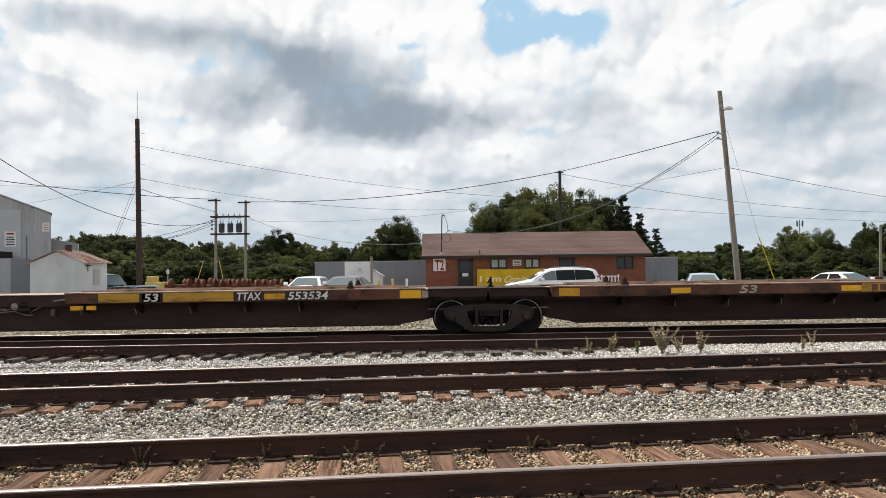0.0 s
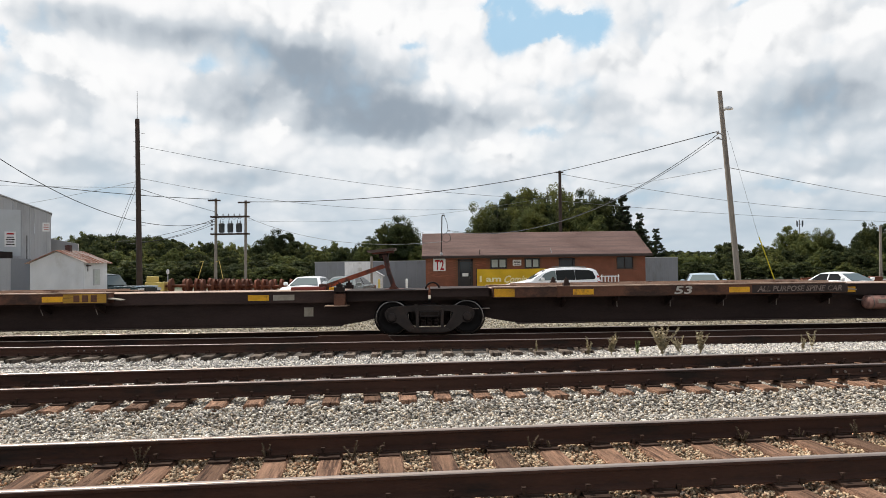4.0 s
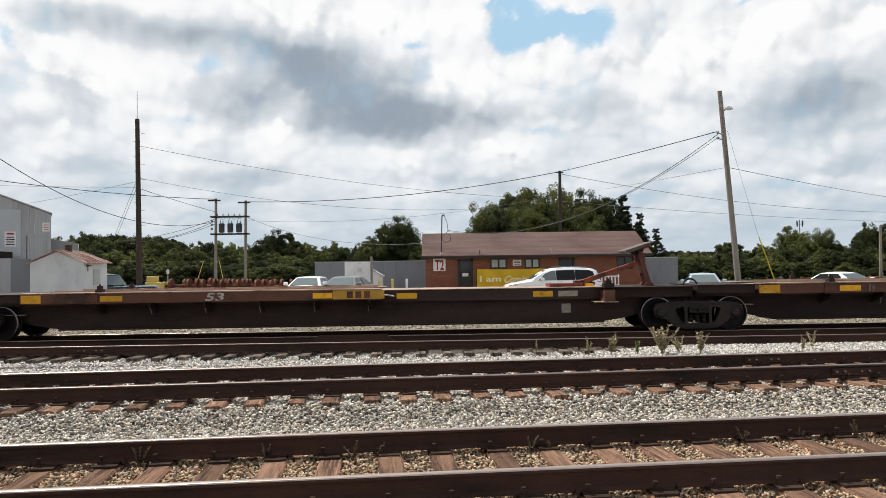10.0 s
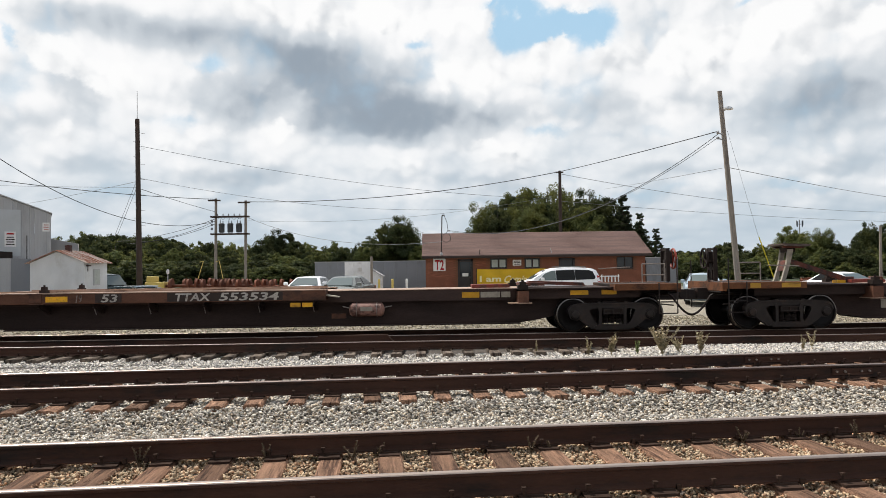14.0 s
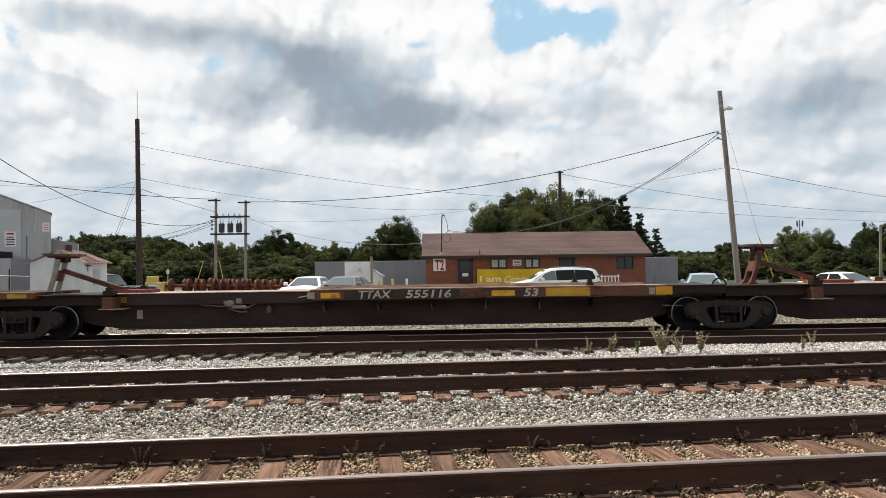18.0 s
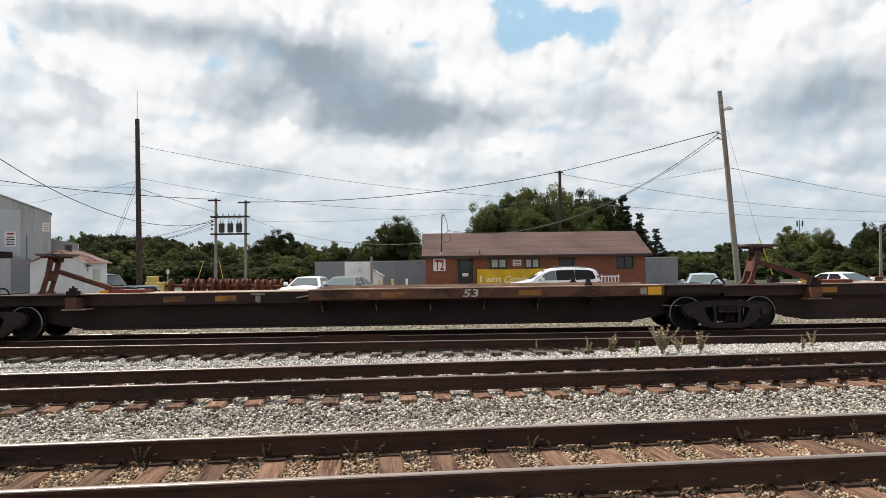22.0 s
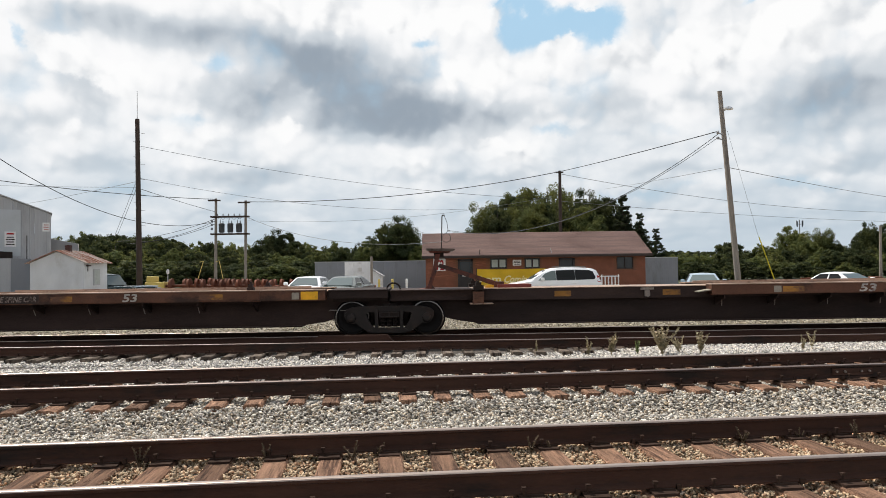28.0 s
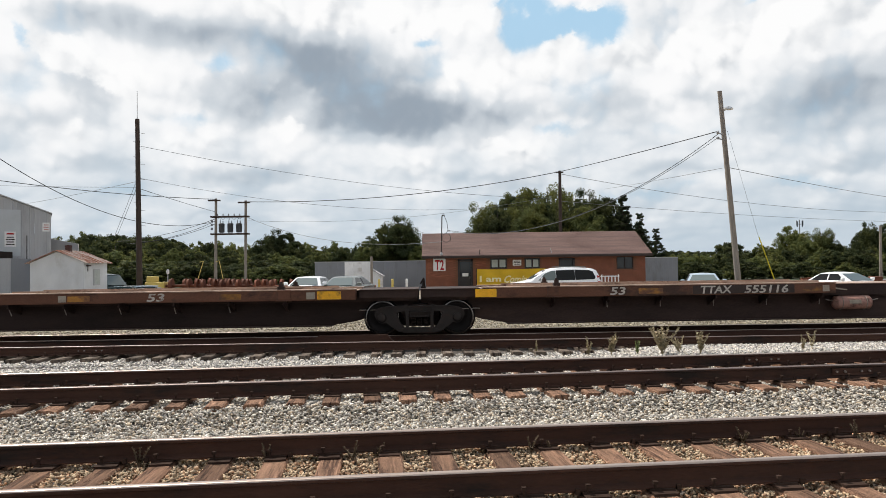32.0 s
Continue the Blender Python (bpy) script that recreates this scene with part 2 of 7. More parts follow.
# ---------------------------------------------------------------- sky backdrop with drifting clouds
def cloud_material():
    """Cumulus in the coordinates azimuth and rise: grey masses, blue gaps, and bright heaped clouds in front of both."""
    k = Tree("clouded_sky")
    k.t.nodes.remove(k.bsdf)
    tc = k.node("TexCoord")
    sep = k.node("SeparateXYZ")
    k.link(tc.outputs["Object"], sep.inputs[0])
    X, Y, Z = sep.outputs
    R = k.math("SQRT", k.math("ADD", k.math("MULTIPLY", X, X), k.math("MULTIPLY", Y, Y)))
    az = k.math("ARCTAN2", X, Y)
    el = k.math("DIVIDE", Z, R)
    plain = k.node("CombineXYZ")
    k.link(az, plain.inputs[0]), k.link(el, plain.inputs[1])

    def vec(op, a, b, c=None):
        n = k.node("VectorMath")
        n.operation = op
        for i, v in enumerate((a, b, c)):
            if v is None:
                continue
            if isinstance(v, tuple):
                n.inputs[i].default_value = v
            else:
                k.link(v, n.inputs[i])
        return n.outputs["Value"] if op == "LENGTH" else n.outputs[0]

    def fbm(vector, scale, detail, rough=0.55, colour=False):
        n = k.node("TexNoise", Scale=scale, Detail=detail, Roughness=rough)
        k.link(vector, n.inputs["Vector"])
        return n.outputs["Color" if colour else "Fac"]

    def spread(fac, weight):
        return k.math("MULTIPLY", k.math("SUBTRACT", fac, 0.5), weight)

    P = plain.outputs[0]
    # clouds flatten and crowd towards the horizon
    low = k.math("LOGARITHM", k.math("ADD", k.math("MAXIMUM", el, 0.0), 0.08), 2.71828)
    flat = k.node("CombineXYZ")
    k.link(az, flat.inputs[0]), k.link(k.math("MULTIPLY", low, 0.30), flat.inputs[1])
    F = flat.outputs[0]
    wander = vec("SUBTRACT", fbm(P, 5.0, 3.0, 0.5, True), (0.5, 0.5, 0.5))
    curl = vec("SUBTRACT", fbm(P, 22.0, 5.0, 0.6, True), (0.5, 0.5, 0.5))
    soft = vec("MULTIPLY_ADD", wander, (0.10, 0.07, 0), P)
    ragged = vec("MULTIPLY_ADD", curl, (0.050, 0.050, 0), soft)

    def total(masses, where, edge):
        acc = None
        for u, v, ru, rv, w in masses:
            d = vec("MULTIPLY_ADD", where, (1 / ru, 1 / rv, 0), (-u / ru, -v / rv, 0))
            m = k.math("MULTIPLY", k.ramp(vec("LENGTH", d, None), edge, 0.0), w)
            acc = m if acc is None else k.math("ADD", acc, m)
        return acc

    # rounded puffs in three sizes, and the light on their upper side
    def puffs(vector):
        acc = None
        for scale, weight in ((9.0, 0.55), (21.0, 0.30), (50.0, 0.15)):
            n = k.node("TexVoronoi", Scale=scale)
            n.voronoi_dimensions, n.feature = "2D", "SMOOTH_F1"
            n.inputs["Smoothness"].default_value = 0.35
            k.link(vector, n.inputs["Vector"])
            b = k.math("MULTIPLY", k.math("SUBTRACT", 1.0, n.outputs["Distance"]), weight)
            acc = b if acc is None else k.math("ADD", acc, b)
        return acc
    bed = vec("MULTIPLY_ADD", wander, (0.05, 0.05, 0), F)
    bed = vec("MULTIPLY_ADD", curl, (0.030, 0.030, 0), bed)
    here = puffs(bed)
    relief = k.math("SUBTRACT", here, puffs(vec("ADD", bed, (-0.007, 0.013, 0))))
    heap = k.math("SUBTRACT", here, 0.58)
    big = fbm(F, 4.5, 4.0, 0.5)
    mid = fbm(F, 11.0, 5.0, 0.55)
    # grey undersides, soft
    grey = k.math("ADD", total(CLOUD_SHADE, soft, 1.75), k.math("ADD", spread(big, 0.9), spread(mid, 0.45)))
    grey = k.math("ADD", grey, k.math("ADD", k.math("MULTIPLY", relief, -0.85), k.math("MULTIPLY", heap, -0.35)))
    grey = k.ramp(grey, -0.35, 1.25)
    col = k.mix(k.ramp(grey, 0.0, 0.50), (0.97, 0.97, 0.975), (0.635, 0.68, 0.725))
    col = k.mix(k.ramp(grey, 0.42, 1.0), col, (0.315, 0.372, 0.438))
    # blue between the clouds
    gap = k.math("ADD", total(SKY_GAPS, ragged, 1.65), k.math("ADD", spread(mid, 0.9), k.math("MULTIPLY", heap, -0.8)))
    blue = k.ramp(gap, 0.08, 0.70)
    tone = k.mix(k.ramp(el, 0.05, 0.36), (0.52, 0.68, 0.80), (0.40, 0.635, 0.84))
    col = k.mix(k.math("MULTIPLY", blue, 0.94), col, tone)
    # bright heaped clouds in front, their edges rounded, their hollows grey
    front = k.math("ADD", total(CLOUD_LIGHT, ragged, 1.5), k.math("ADD", spread(mid, 0.5), k.math("MULTIPLY", heap, 1.5)))
    body = k.ramp(k.math("ADD", front, spread(fbm(P, 42.0, 5.0, 0.6), 0.45)), 0.36, 0.68)
    hollow = k.math("ADD", k.math("MULTIPLY", relief, -2.4), k.math("ADD", spread(mid, 0.7), k.math("ADD", spread(big, 1.0), 0.17)))
    white = k.mix(k.ramp(hollow, 0.0, 1.0), (0.985, 0.985, 0.985), (0.60, 0.635, 0.675))
    col = k.mix(k.math("MULTIPLY", body, 0.92), col, white)
    # pale haze low down, with streaks of brighter cloud in it
    haze = k.ramp(k.math("ADD", el, spread(k.math("ADD", k.math("MULTIPLY", mid, 0.7), k.math("MULTIPLY", here, 0.3)), 0.34)), 0.235, 0.01)
    col = k.mix(k.math("MULTIPLY", haze, 0.78), col, (0.446, 0.550, 0.642))
    em = k.node("Emission", Strength=1.0)
    k.link(col, em.inputs["Color"])
    k.link(em.outputs[0], k.t.nodes["Material Output"].inputs["Surface"])
    return k.m


# azimuth, rise, half widths (radians), weight
CLOUD_SHADE = [(-0.108, 0.241, 0.099, 0.057, 0.95), (0.022, 0.205, 0.146, 0.028, 0.75), (-0.071, 0.185, 0.099, 0.018, 0.45), (-0.256, 0.218, 0.054, 0.033, 0.60), (-0.270, 0.298, 0.150, 0.028, 0.50), (-0.392, 0.308, 0.099, 0.018, 0.35), (-0.191, 0.277, 0.059, 0.034, 0.35), (-0.442, 0.218, 0.038, 0.026, 0.50), (-0.478, 0.184, 0.048, 0.014, 0.30), (0.495, 0.192, 0.077, 0.034, 0.70), (0.550, 0.220, 0.050, 0.026, 0.30), (0.239, 0.207, 0.044, 0.024, 0.50), (0.337, 0.211, 0.055, 0.018, 0.30), (-0.228, 0.128, 0.080, 0.012, 0.45), (-0.424, 0.136, 0.070, 0.013, 0.40), (0.530, 0.127, 0.063, 0.012, 0.45), (0.306, 0.119, 0.070, 0.010, 0.30), (0.059, 0.124, 0.107, 0.009, 0.30)]
CLOUD_LIGHT = [(0.046, 0.270, 0.061, 0.038, 1.00), (0.127, 0.262, 0.057, 0.037, 0.90), (0.158, 0.296, 0.024, 0.023, 0.70), (0.244, 0.263, 0.051, 0.034, 0.90), (0.352, 0.287, 0.108, 0.043, 1.00), (0.491, 0.290, 0.102, 0.034, 1.00), (-0.472, 0.259, 0.052, 0.031, 1.00), (-0.398, 0.236, 0.046, 0.028, 0.70), (-0.107, 0.345, 0.190, 0.029, 0.90), (0.039, 0.335, 0.054, 0.023, 0.70), (-0.326, 0.169, 0.062, 0.015, 0.70), (-0.199, 0.185, 0.030, 0.018, 0.55), (-0.071, 0.143, 0.092, 0.017, 0.65), (0.098, 0.158, 0.091, 0.017, 0.65), (0.197, 0.151, 0.044, 0.020, 0.65), (0.410, 0.127, 0.065, 0.014, 0.55), (-0.424, 0.173, 0.051, 0.013, 0.55), (0.201, 0.351, 0.018, 0.011, 0.60)]
SKY_GAPS = [(0.124, 0.340, 0.045, 0.038, 1.15), (0.208, 0.319, 0.048, 0.036, 1.05), (0.095, 0.359, 0.032, 0.021, 0.80), (-0.004, 0.313, 0.022, 0.008, 0.42), (-0.298, 0.263, 0.032, 0.013, 0.40), (-0.349, 0.269, 0.018, 0.012, 0.34), (-0.309, 0.196, 0.043, 0.015, 0.44), (0.167, 0.179, 0.036, 0.011, 0.46), (0.329, 0.169, 0.050, 0.013, 0.42), (0.438, 0.332, 0.021, 0.008, 0.50), (-0.511, 0.275, 0.008, 0.016, 0.42), (-0.392, 0.099, 0.072, 0.010, 0.50), (0.462, 0.103, 0.068, 0.010, 0.55), (0.263, 0.096, 0.079, 0.011, 0.50)]


def sky_backdrop():
    bm = BM()
    prev = None
    for i in range(57):
        a = radians(-84 + 3 * i)
        col = [bm.verts.new((1800 * math.sin(a), 1800 * math.cos(a), z)) for z in (-120, 250, 600, 1000)]
        if prev:
            for j in range(3):
                bm.faces.new((prev[j], col[j], col[j + 1], prev[j + 1]))
        prev = col
    ob = solid("backdrop", bm, cloud_material(), "blue sky with drifting white and grey clouds", "sky", kind="structure")
    return ob


SKY = sky_backdrop()

# ---------------------------------------------------------------- ground
TRACK_TURN = 0.08456      # the two near tracks lead away from the third
CA, SA = math.cos(TRACK_TURN), math.sin(TRACK_TURN)
NEAR_V, MID_V, MID_Z = 6.391, 10.706, 0.093
FAR_Y, FAR_Z, SIDE_Y = 18.432, -0.034, 16.176
RAIL_H = 0.19


def smooth01(x):
    x = min(1.0, max(0.0, x))
    return x * x * (3 - 2 * x)


def ground_z(x, y):
    v = -x * SA + y * CA
    u = x * CA + y * SA
    z = -0.31
    for c, top, half in ((NEAR_V, -0.272, 1.45), (MID_V, -0.190, 1.20)):
        w = 1 - smooth01((abs(v - c) - half) / 0.8)
        z = z + (top - z) * w
    w = 1 - smooth01((abs(y - 17.8) - 2.6) / 0.8)
    z = z + (-0.345 - z) * w
    # stone heaped over the timber ends
    w = smooth01((x - 3.0) / 2.5) * (1 - smooth01((abs(y - 15.1) - 0.8) / 0.35))
    z = z + (-0.225 - z) * w
    lot = -0.2 - 0.008 * max(-25, min(25, x))
    w = smooth01((y - 21.0) / 5.0)
    return z + (lot - z) * w


def axis_steps(lo, hi, step, outer):
    mid = [lo + step * i for i in range(int((hi - lo) / step) + 1)]
    return [-o for o in outer[::-1]] + mid + [o for o in outer]


def ground_material():
    k = Tree("ground_gravel")
    tc = k.node("TexCoord")
    sep = k.node("SeparateXYZ")
    k.link(tc.outputs["Object"], sep.inputs[0])
    n1 = k.node("TexNoise", Scale=0.35, Detail=6.0, Roughness=0.65)
    n2 = k.node("TexNoise", Scale=7.0, Detail=5.0, Roughness=0.7)
    vo = k.node("TexVoronoi", Scale=16.0)
    for n in (n1, n2, vo):
        k.link(tc.outputs["Object"], n.inputs["Vector"])
    stone = k.mix(k.ramp(vo.outputs["Distance"], 0.0, 0.55), (0.42, 0.38, 0.31), (0.20, 0.17, 0.13))
    # bed kept dark: the shade in gaps between stones is put into its colour
    bed = k.mix(k.ramp(n2.outputs["Fac"], 0.35, 0.7), (0.055, 0.046, 0.038), (0.12, 0.10, 0.085))
    lot = k.mix(k.ramp(n2.outputs["Fac"], 0.3, 0.7), stone, (0.30, 0.27, 0.21))
    grass = k.mix(n2.outputs["Fac"], (0.02, 0.035, 0.012), (0.05, 0.06, 0.022))
    lot = k.mix(k.math("MULTIPLY", k.ramp(n1.outputs["Fac"], 0.5, 0.72), 0.6), lot, grass)
    far = k.ramp(k.math("ADD", sep.outputs[1], k.math("MULTIPLY", n1.outputs["Fac"], 10.0)), 62.0, 75.0)
    lot = k.mix(far, lot, grass)
    col = k.mix(k.ramp(sep.outputs[1], 19.6, 20.6), bed, lot)
    k.link(col, k.bsdf.inputs["Base Color"])
    k.bsdf.inputs["Roughness"].default_value = 0.95
    b = k.node("Bump", Strength=0.7, Distance=0.03)
    k.link(vo.outputs["Distance"], b.inputs["Height"])
    k.link(b.outputs[0], k.bsdf.inputs["Normal"])
    return k.m


def ground():
    xs = axis_steps(-30, 30, 1.0, [45, 80, 160, 400, 2000])
    ys = [-2000, -200, -30] + [-6 + 0.4 * i for i in range(86)] + [30, 36, 44, 60, 90, 160, 400, 2000]
    verts = [(x, y, ground_z(x, y)) for y in ys for x in xs]
    n = len(xs)
    faces = [(j * n + i, j * n + i + 1, (j + 1) * n + i + 1, (j + 1) * n + i) for j in range(len(ys) - 1) for i in range(n - 1)]
    me = bpy.data.meshes.new("ground")
    me.from_pydata(verts, [], faces)
    me.materials.append(ground_material())
    me.shade_smooth()
    tagged(new("ground", me), "grey gravel rail yard and parking lot with sparse grass", "ground", kind="structure")


ground()

# ---------------------------------------------------------------- tracks
def rail_profile():
    """Half a rail head with a crowned top and rounded corners, the web and the foot, mirrored."""
    top = [(0.0, 0.0), (0.010, -0.0003), (0.019, -0.0012), (0.026, -0.0027), (0.031, -0.0052), (0.0345, -0.0090), (0.0362, -0.0140)]
    rest = [(0.0372, -0.036), (0.010, -0.046), (0.009, -0.145), (0.030, -0.160), (0.078, -0.172), (0.078, -0.184)]
    right = top + rest
    return right + [(-x, z) for x, z in right[:0:-1]]


HEAD = rail_profile()


def rail_mesh(x0, x1, top):
    bm = BM()
    prism(bm, HEAD, x0, x1, "x")
    for f in bm.faces:
        f.material_index = 0
    bmesh.ops.recalc_face_normals(bm, faces=bm.faces[:])
    for f in bm.faces:
        if f.normal.z > 0.1 and f.calc_center_median().z > -0.02:
            f.material_index = 1
    me = mesh_of(bm, "rail", M_rail, smooth=True)
    me.materials.append(top)
    return me


def tie_meshes(length, material):
    out = []
    for s in range(4):
        rng = random.Random(40 + s)
        bm = BM()
        hw = 0.112 + rng.uniform(-0.006, 0.006)
        n = 7
        rows = []
        for i in range(n):
            y = -length / 2 + length * i / (n - 1)
            d = rng.uniform(-0.006, 0.006)
            rows.append([bm.verts.new((x + d * k, y, z)) for x, z, k in ((-hw, -0.18, 1), (-hw, -0.018 + rng.uniform(-.005, .004), 1), (-hw + 0.018, rng.uniform(-.004, .002), 1), (rng.uniform(-.02, .02), rng.uniform(-.006, .003), 0), (hw - 0.018, rng.uniform(-.004, .002), 1), (hw, -0.018 + rng.uniform(-.005, .004), 1), (hw, -0.18, 1))])
        for a, b in zip(rows, rows[1:]):
            for j in range(6):
                bm.faces.new((a[j], a[j + 1], b[j + 1], b[j]))
        bm.faces.new(rows[0]), bm.faces.new(rows[-1])
        out.append(mesh_of(bm, "tie", material))
    return out


def plate_mesh():
    bm = BM()
    box(bm, -0.098, 0.098, -0.19, 0.19, -0.004, 0.014)
    box(bm, -0.098, 0.098, -0.112, -0.082, 0.012, 0.026)
    box(bm, -0.098, 0.098, 0.082, 0.112, 0.012, 0.026)
    for x, y in ((-0.06, -0.10), (0.062, 0.10)):
        rod(bm, (x, y, 0.0), (x, y, 0.070), 0.012, seg=6)
        box(bm, x - 0.018, x + 0.018, y - 0.02, y + 0.018, 0.066, 0.088)
    return mesh_of(bm, "tie_plate", M_plate)


PLATE = plate_mesh()


def anchor_mesh():
    bm = BM()
    box(bm, -0.018, 0.018, -0.10, 0.10, -0.012, 0.008)
    box(bm, -0.018, 0.018, -0.105, -0.075, 0.0, 0.035)
    return mesh_of(bm, "rail_anchor", M_plate)


ANCHOR = anchor_mesh()


def track(label, m, rails, length, tie_mid, top_z, pitch, phase, near, far, seed, dull=(), span=(-90, 90), timber=M_tie):
    """One line of rails on its ties; near: the stretch whose ties are pieces of their own; far: the stretch of the rest."""
    rng = random.Random(seed)
    tr = thing("railway_track", label, "railway track", "tracks", "structure", m)
    for y in rails:
        r = part("rail", rail_mesh(span[0], span[1], M_raildull if y in dull else M_railtop), None, tr)
        r.location = (0, y, top_z)
    variants = tie_meshes(length, timber)
    zt = top_z - RAIL_H - 0.014
    rest = BM()
    for i in range(int(math.floor((far[0] - phase) / pitch)), int(math.ceil((far[1] - phase) / pitch)) + 1):
        x = phase + pitch * i + rng.uniform(-0.03, 0.03)
        if near[0] < x < near[1]:
            t = part("tie", variants[rng.randrange(4)], None, tr)
            t.location = (x, tie_mid + rng.uniform(-0.06, 0.06), zt + rng.uniform(-0.006, 0.0))
            t.rotation_euler = (0, 0, rng.uniform(-0.02, 0.02) + (math.pi if rng.random() < 0.5 else 0))
            for y in rails:
                p = part("tie_plate", PLATE, None, tr)
                p.location = (x + rng.uniform(-0.01, 0.01), y, zt)
                if rng.random() < 0.55:
                    a = part("rail_anchor", ANCHOR, None, tr)
                    a.location = (x + rng.choice((-0.14, 0.14)), y, top_z - 0.184)
        else:
            box(rest, x - 0.11, x + 0.11, tie_mid - length / 2, tie_mid + length / 2, zt - 0.18, zt)
    part("distant_ties", rest, timber, tr)["kind"] = "stuff"
    return tr


TURN = pose(0, 0, 0, 0, 0, math.degrees(TRACK_TURN))
track("rusty steel rails on brown weathered wooden ties", TURN, (NEAR_V - 0.7525, NEAR_V + 0.7525), 2.6, NEAR_V, 0.0, 0.515, -0.337, (-6.2, 7.2), (-45, 60), 1)
# the nearer rail's unlit look is put into its duller head colour
track("rusty rails on ties bedded in grey ballast", TURN, (MID_V - 0.7525, MID_V + 0.7525), 2.6, MID_V, MID_Z, 0.487, 0.025, (-8.6, 9.8), (-45, 60), 2, dull=(MID_V - 0.7525,))
track("rails of a turnout on long timbers under the train", pose(0, 0, 0), (SIDE_Y, FAR_Y - 0.7525, FAR_Y + 0.7525), 4.6, 17.85, FAR_Z, 0.508, 0.35, (-12.4, 12.8), (-60, 60), 3, dull=(SIDE_Y,), timber=M_tiegrey)


def joint_bar(m, u, v, z, width=0.62):
    j = thing("joint_bar", "rusty joint bar with four bolts on the rail web", "joint bar", "joint bars", "structure", m)
    bm = BM()
    prism(bm, [(v - 0.022, z - 0.052), (v - 0.034, z - 0.060), (v - 0.030, z - 0.135), (v - 0.045, z - 0.150), (v - 0.012, z - 0.150), (v - 0.012, z - 0.052)], u - width / 2, u + width / 2, "x")
    part("bar", bm, M_rail, j)
    for i in (-2, -1, 1, 2):
        bm = BM()
        rod(bm, (u + 0.125 * i, v - 0.06, z - 0.098), (u + 0.125 * i, v - 0.02, z - 0.098), 0.016, seg=6)
        part("bolt", bm, M_pipe, j)


joint_bar(TURN, 6.42, MID_V + 0.7525, MID_Z)
joint_bar(TURN, 6.92, MID_V - 0.7525, MID_Z)
joint_bar(pose(0, 0, 0), -7.38, SIDE_Y, FAR_Z, 0.95)


def guard_rail():
    bm = BM()
    pts = [(-2.75, -0.15), (-2.55, 0.045), (-0.98, 0.045), (-0.80, -0.15)]
    prism(bm, pts, 16.86, 16.92)
    prism(bm, pts, 17.0, 17.06)
    box(bm, -2.6, -0.95, 16.9, 17.02, -0.22, -0.10)
    solid("guard_rail", bm, M_rail, "short rusty raised guard rail beside the running rail", "guard rail", kind="structure")


guard_rail()
# ---------------------------------------------------------------- the train
RAIL_Z = FAR_Z


def sideframe_mesh():
    bm = BM()
    w0, w1 = -0.075, 0.075
    half = [(0.0, 0.735), (0.45, 0.737), (0.72, 0.728), (0.90, 0.705), (1.00, 0.665), (1.055, 0.60), (1.06, 0.52), (1.03, 0.44), (0.975, 0.36), (0.87, 0.325), (0.75, 0.345), (0.66, 0.425), (0.57, 0.545), (0.48, 0.595), (0.30, 0.61), (0.0, 0.61)]
    # top chord that rounds down over the journals
    prism(bm, half[:-1] + [(-x, z) for x, z in half[::-1][:-1]], w0, w1)
    # raised rim along the upper edge
    rim = half[:7]
    prism(bm, rim + [(x * 0.975, z - 0.035) for x, z in rim[::-1]][:-1] + [(0.0, 0.70)] + [(-x * 0.975, z - 0.035) for x, z in rim[1:]] + [(-x, z) for x, z in rim[:0:-1]], w0 - 0.028, w0)
    for s in (-1, 1):
        # diagonal strut
        prism(bm, [(s * x, z) for x, z in ((0.80, 0.36), (0.70, 0.27), (0.49, 0.125), (0.34, 0.11), (0.33, 0.21), (0.41, 0.28), (0.49, 0.42), (0.56, 0.58))], w0, w1)
        # column beside the springs
        prism(bm, [(s * x, z) for x, z in ((0.255, 0.66), (0.35, 0.66), (0.325, 0.50), (0.325, 0.30), (0.35, 0.16), (0.255, 0.16))], w0 - 0.02, w1 + 0.01)
        lathe(bm, [(0.03, -0.135), (0.085, -0.13), (0.098, -0.115), (0.10, -0.07)], 18, (s * 0.89, 0, 0.47))
        box(bm, s * 0.28, s * 0.36, -0.11, -0.06, 0.735, 0.765)
    prism(bm, [(-0.46, 0.165), (-0.39, 0.105), (0.39, 0.105), (0.46, 0.165), (0.36, 0.225), (-0.36, 0.225)], w0 - 0.03, w1 + 0.03)
    return mesh_of(bm, "side_frame", M_truck)


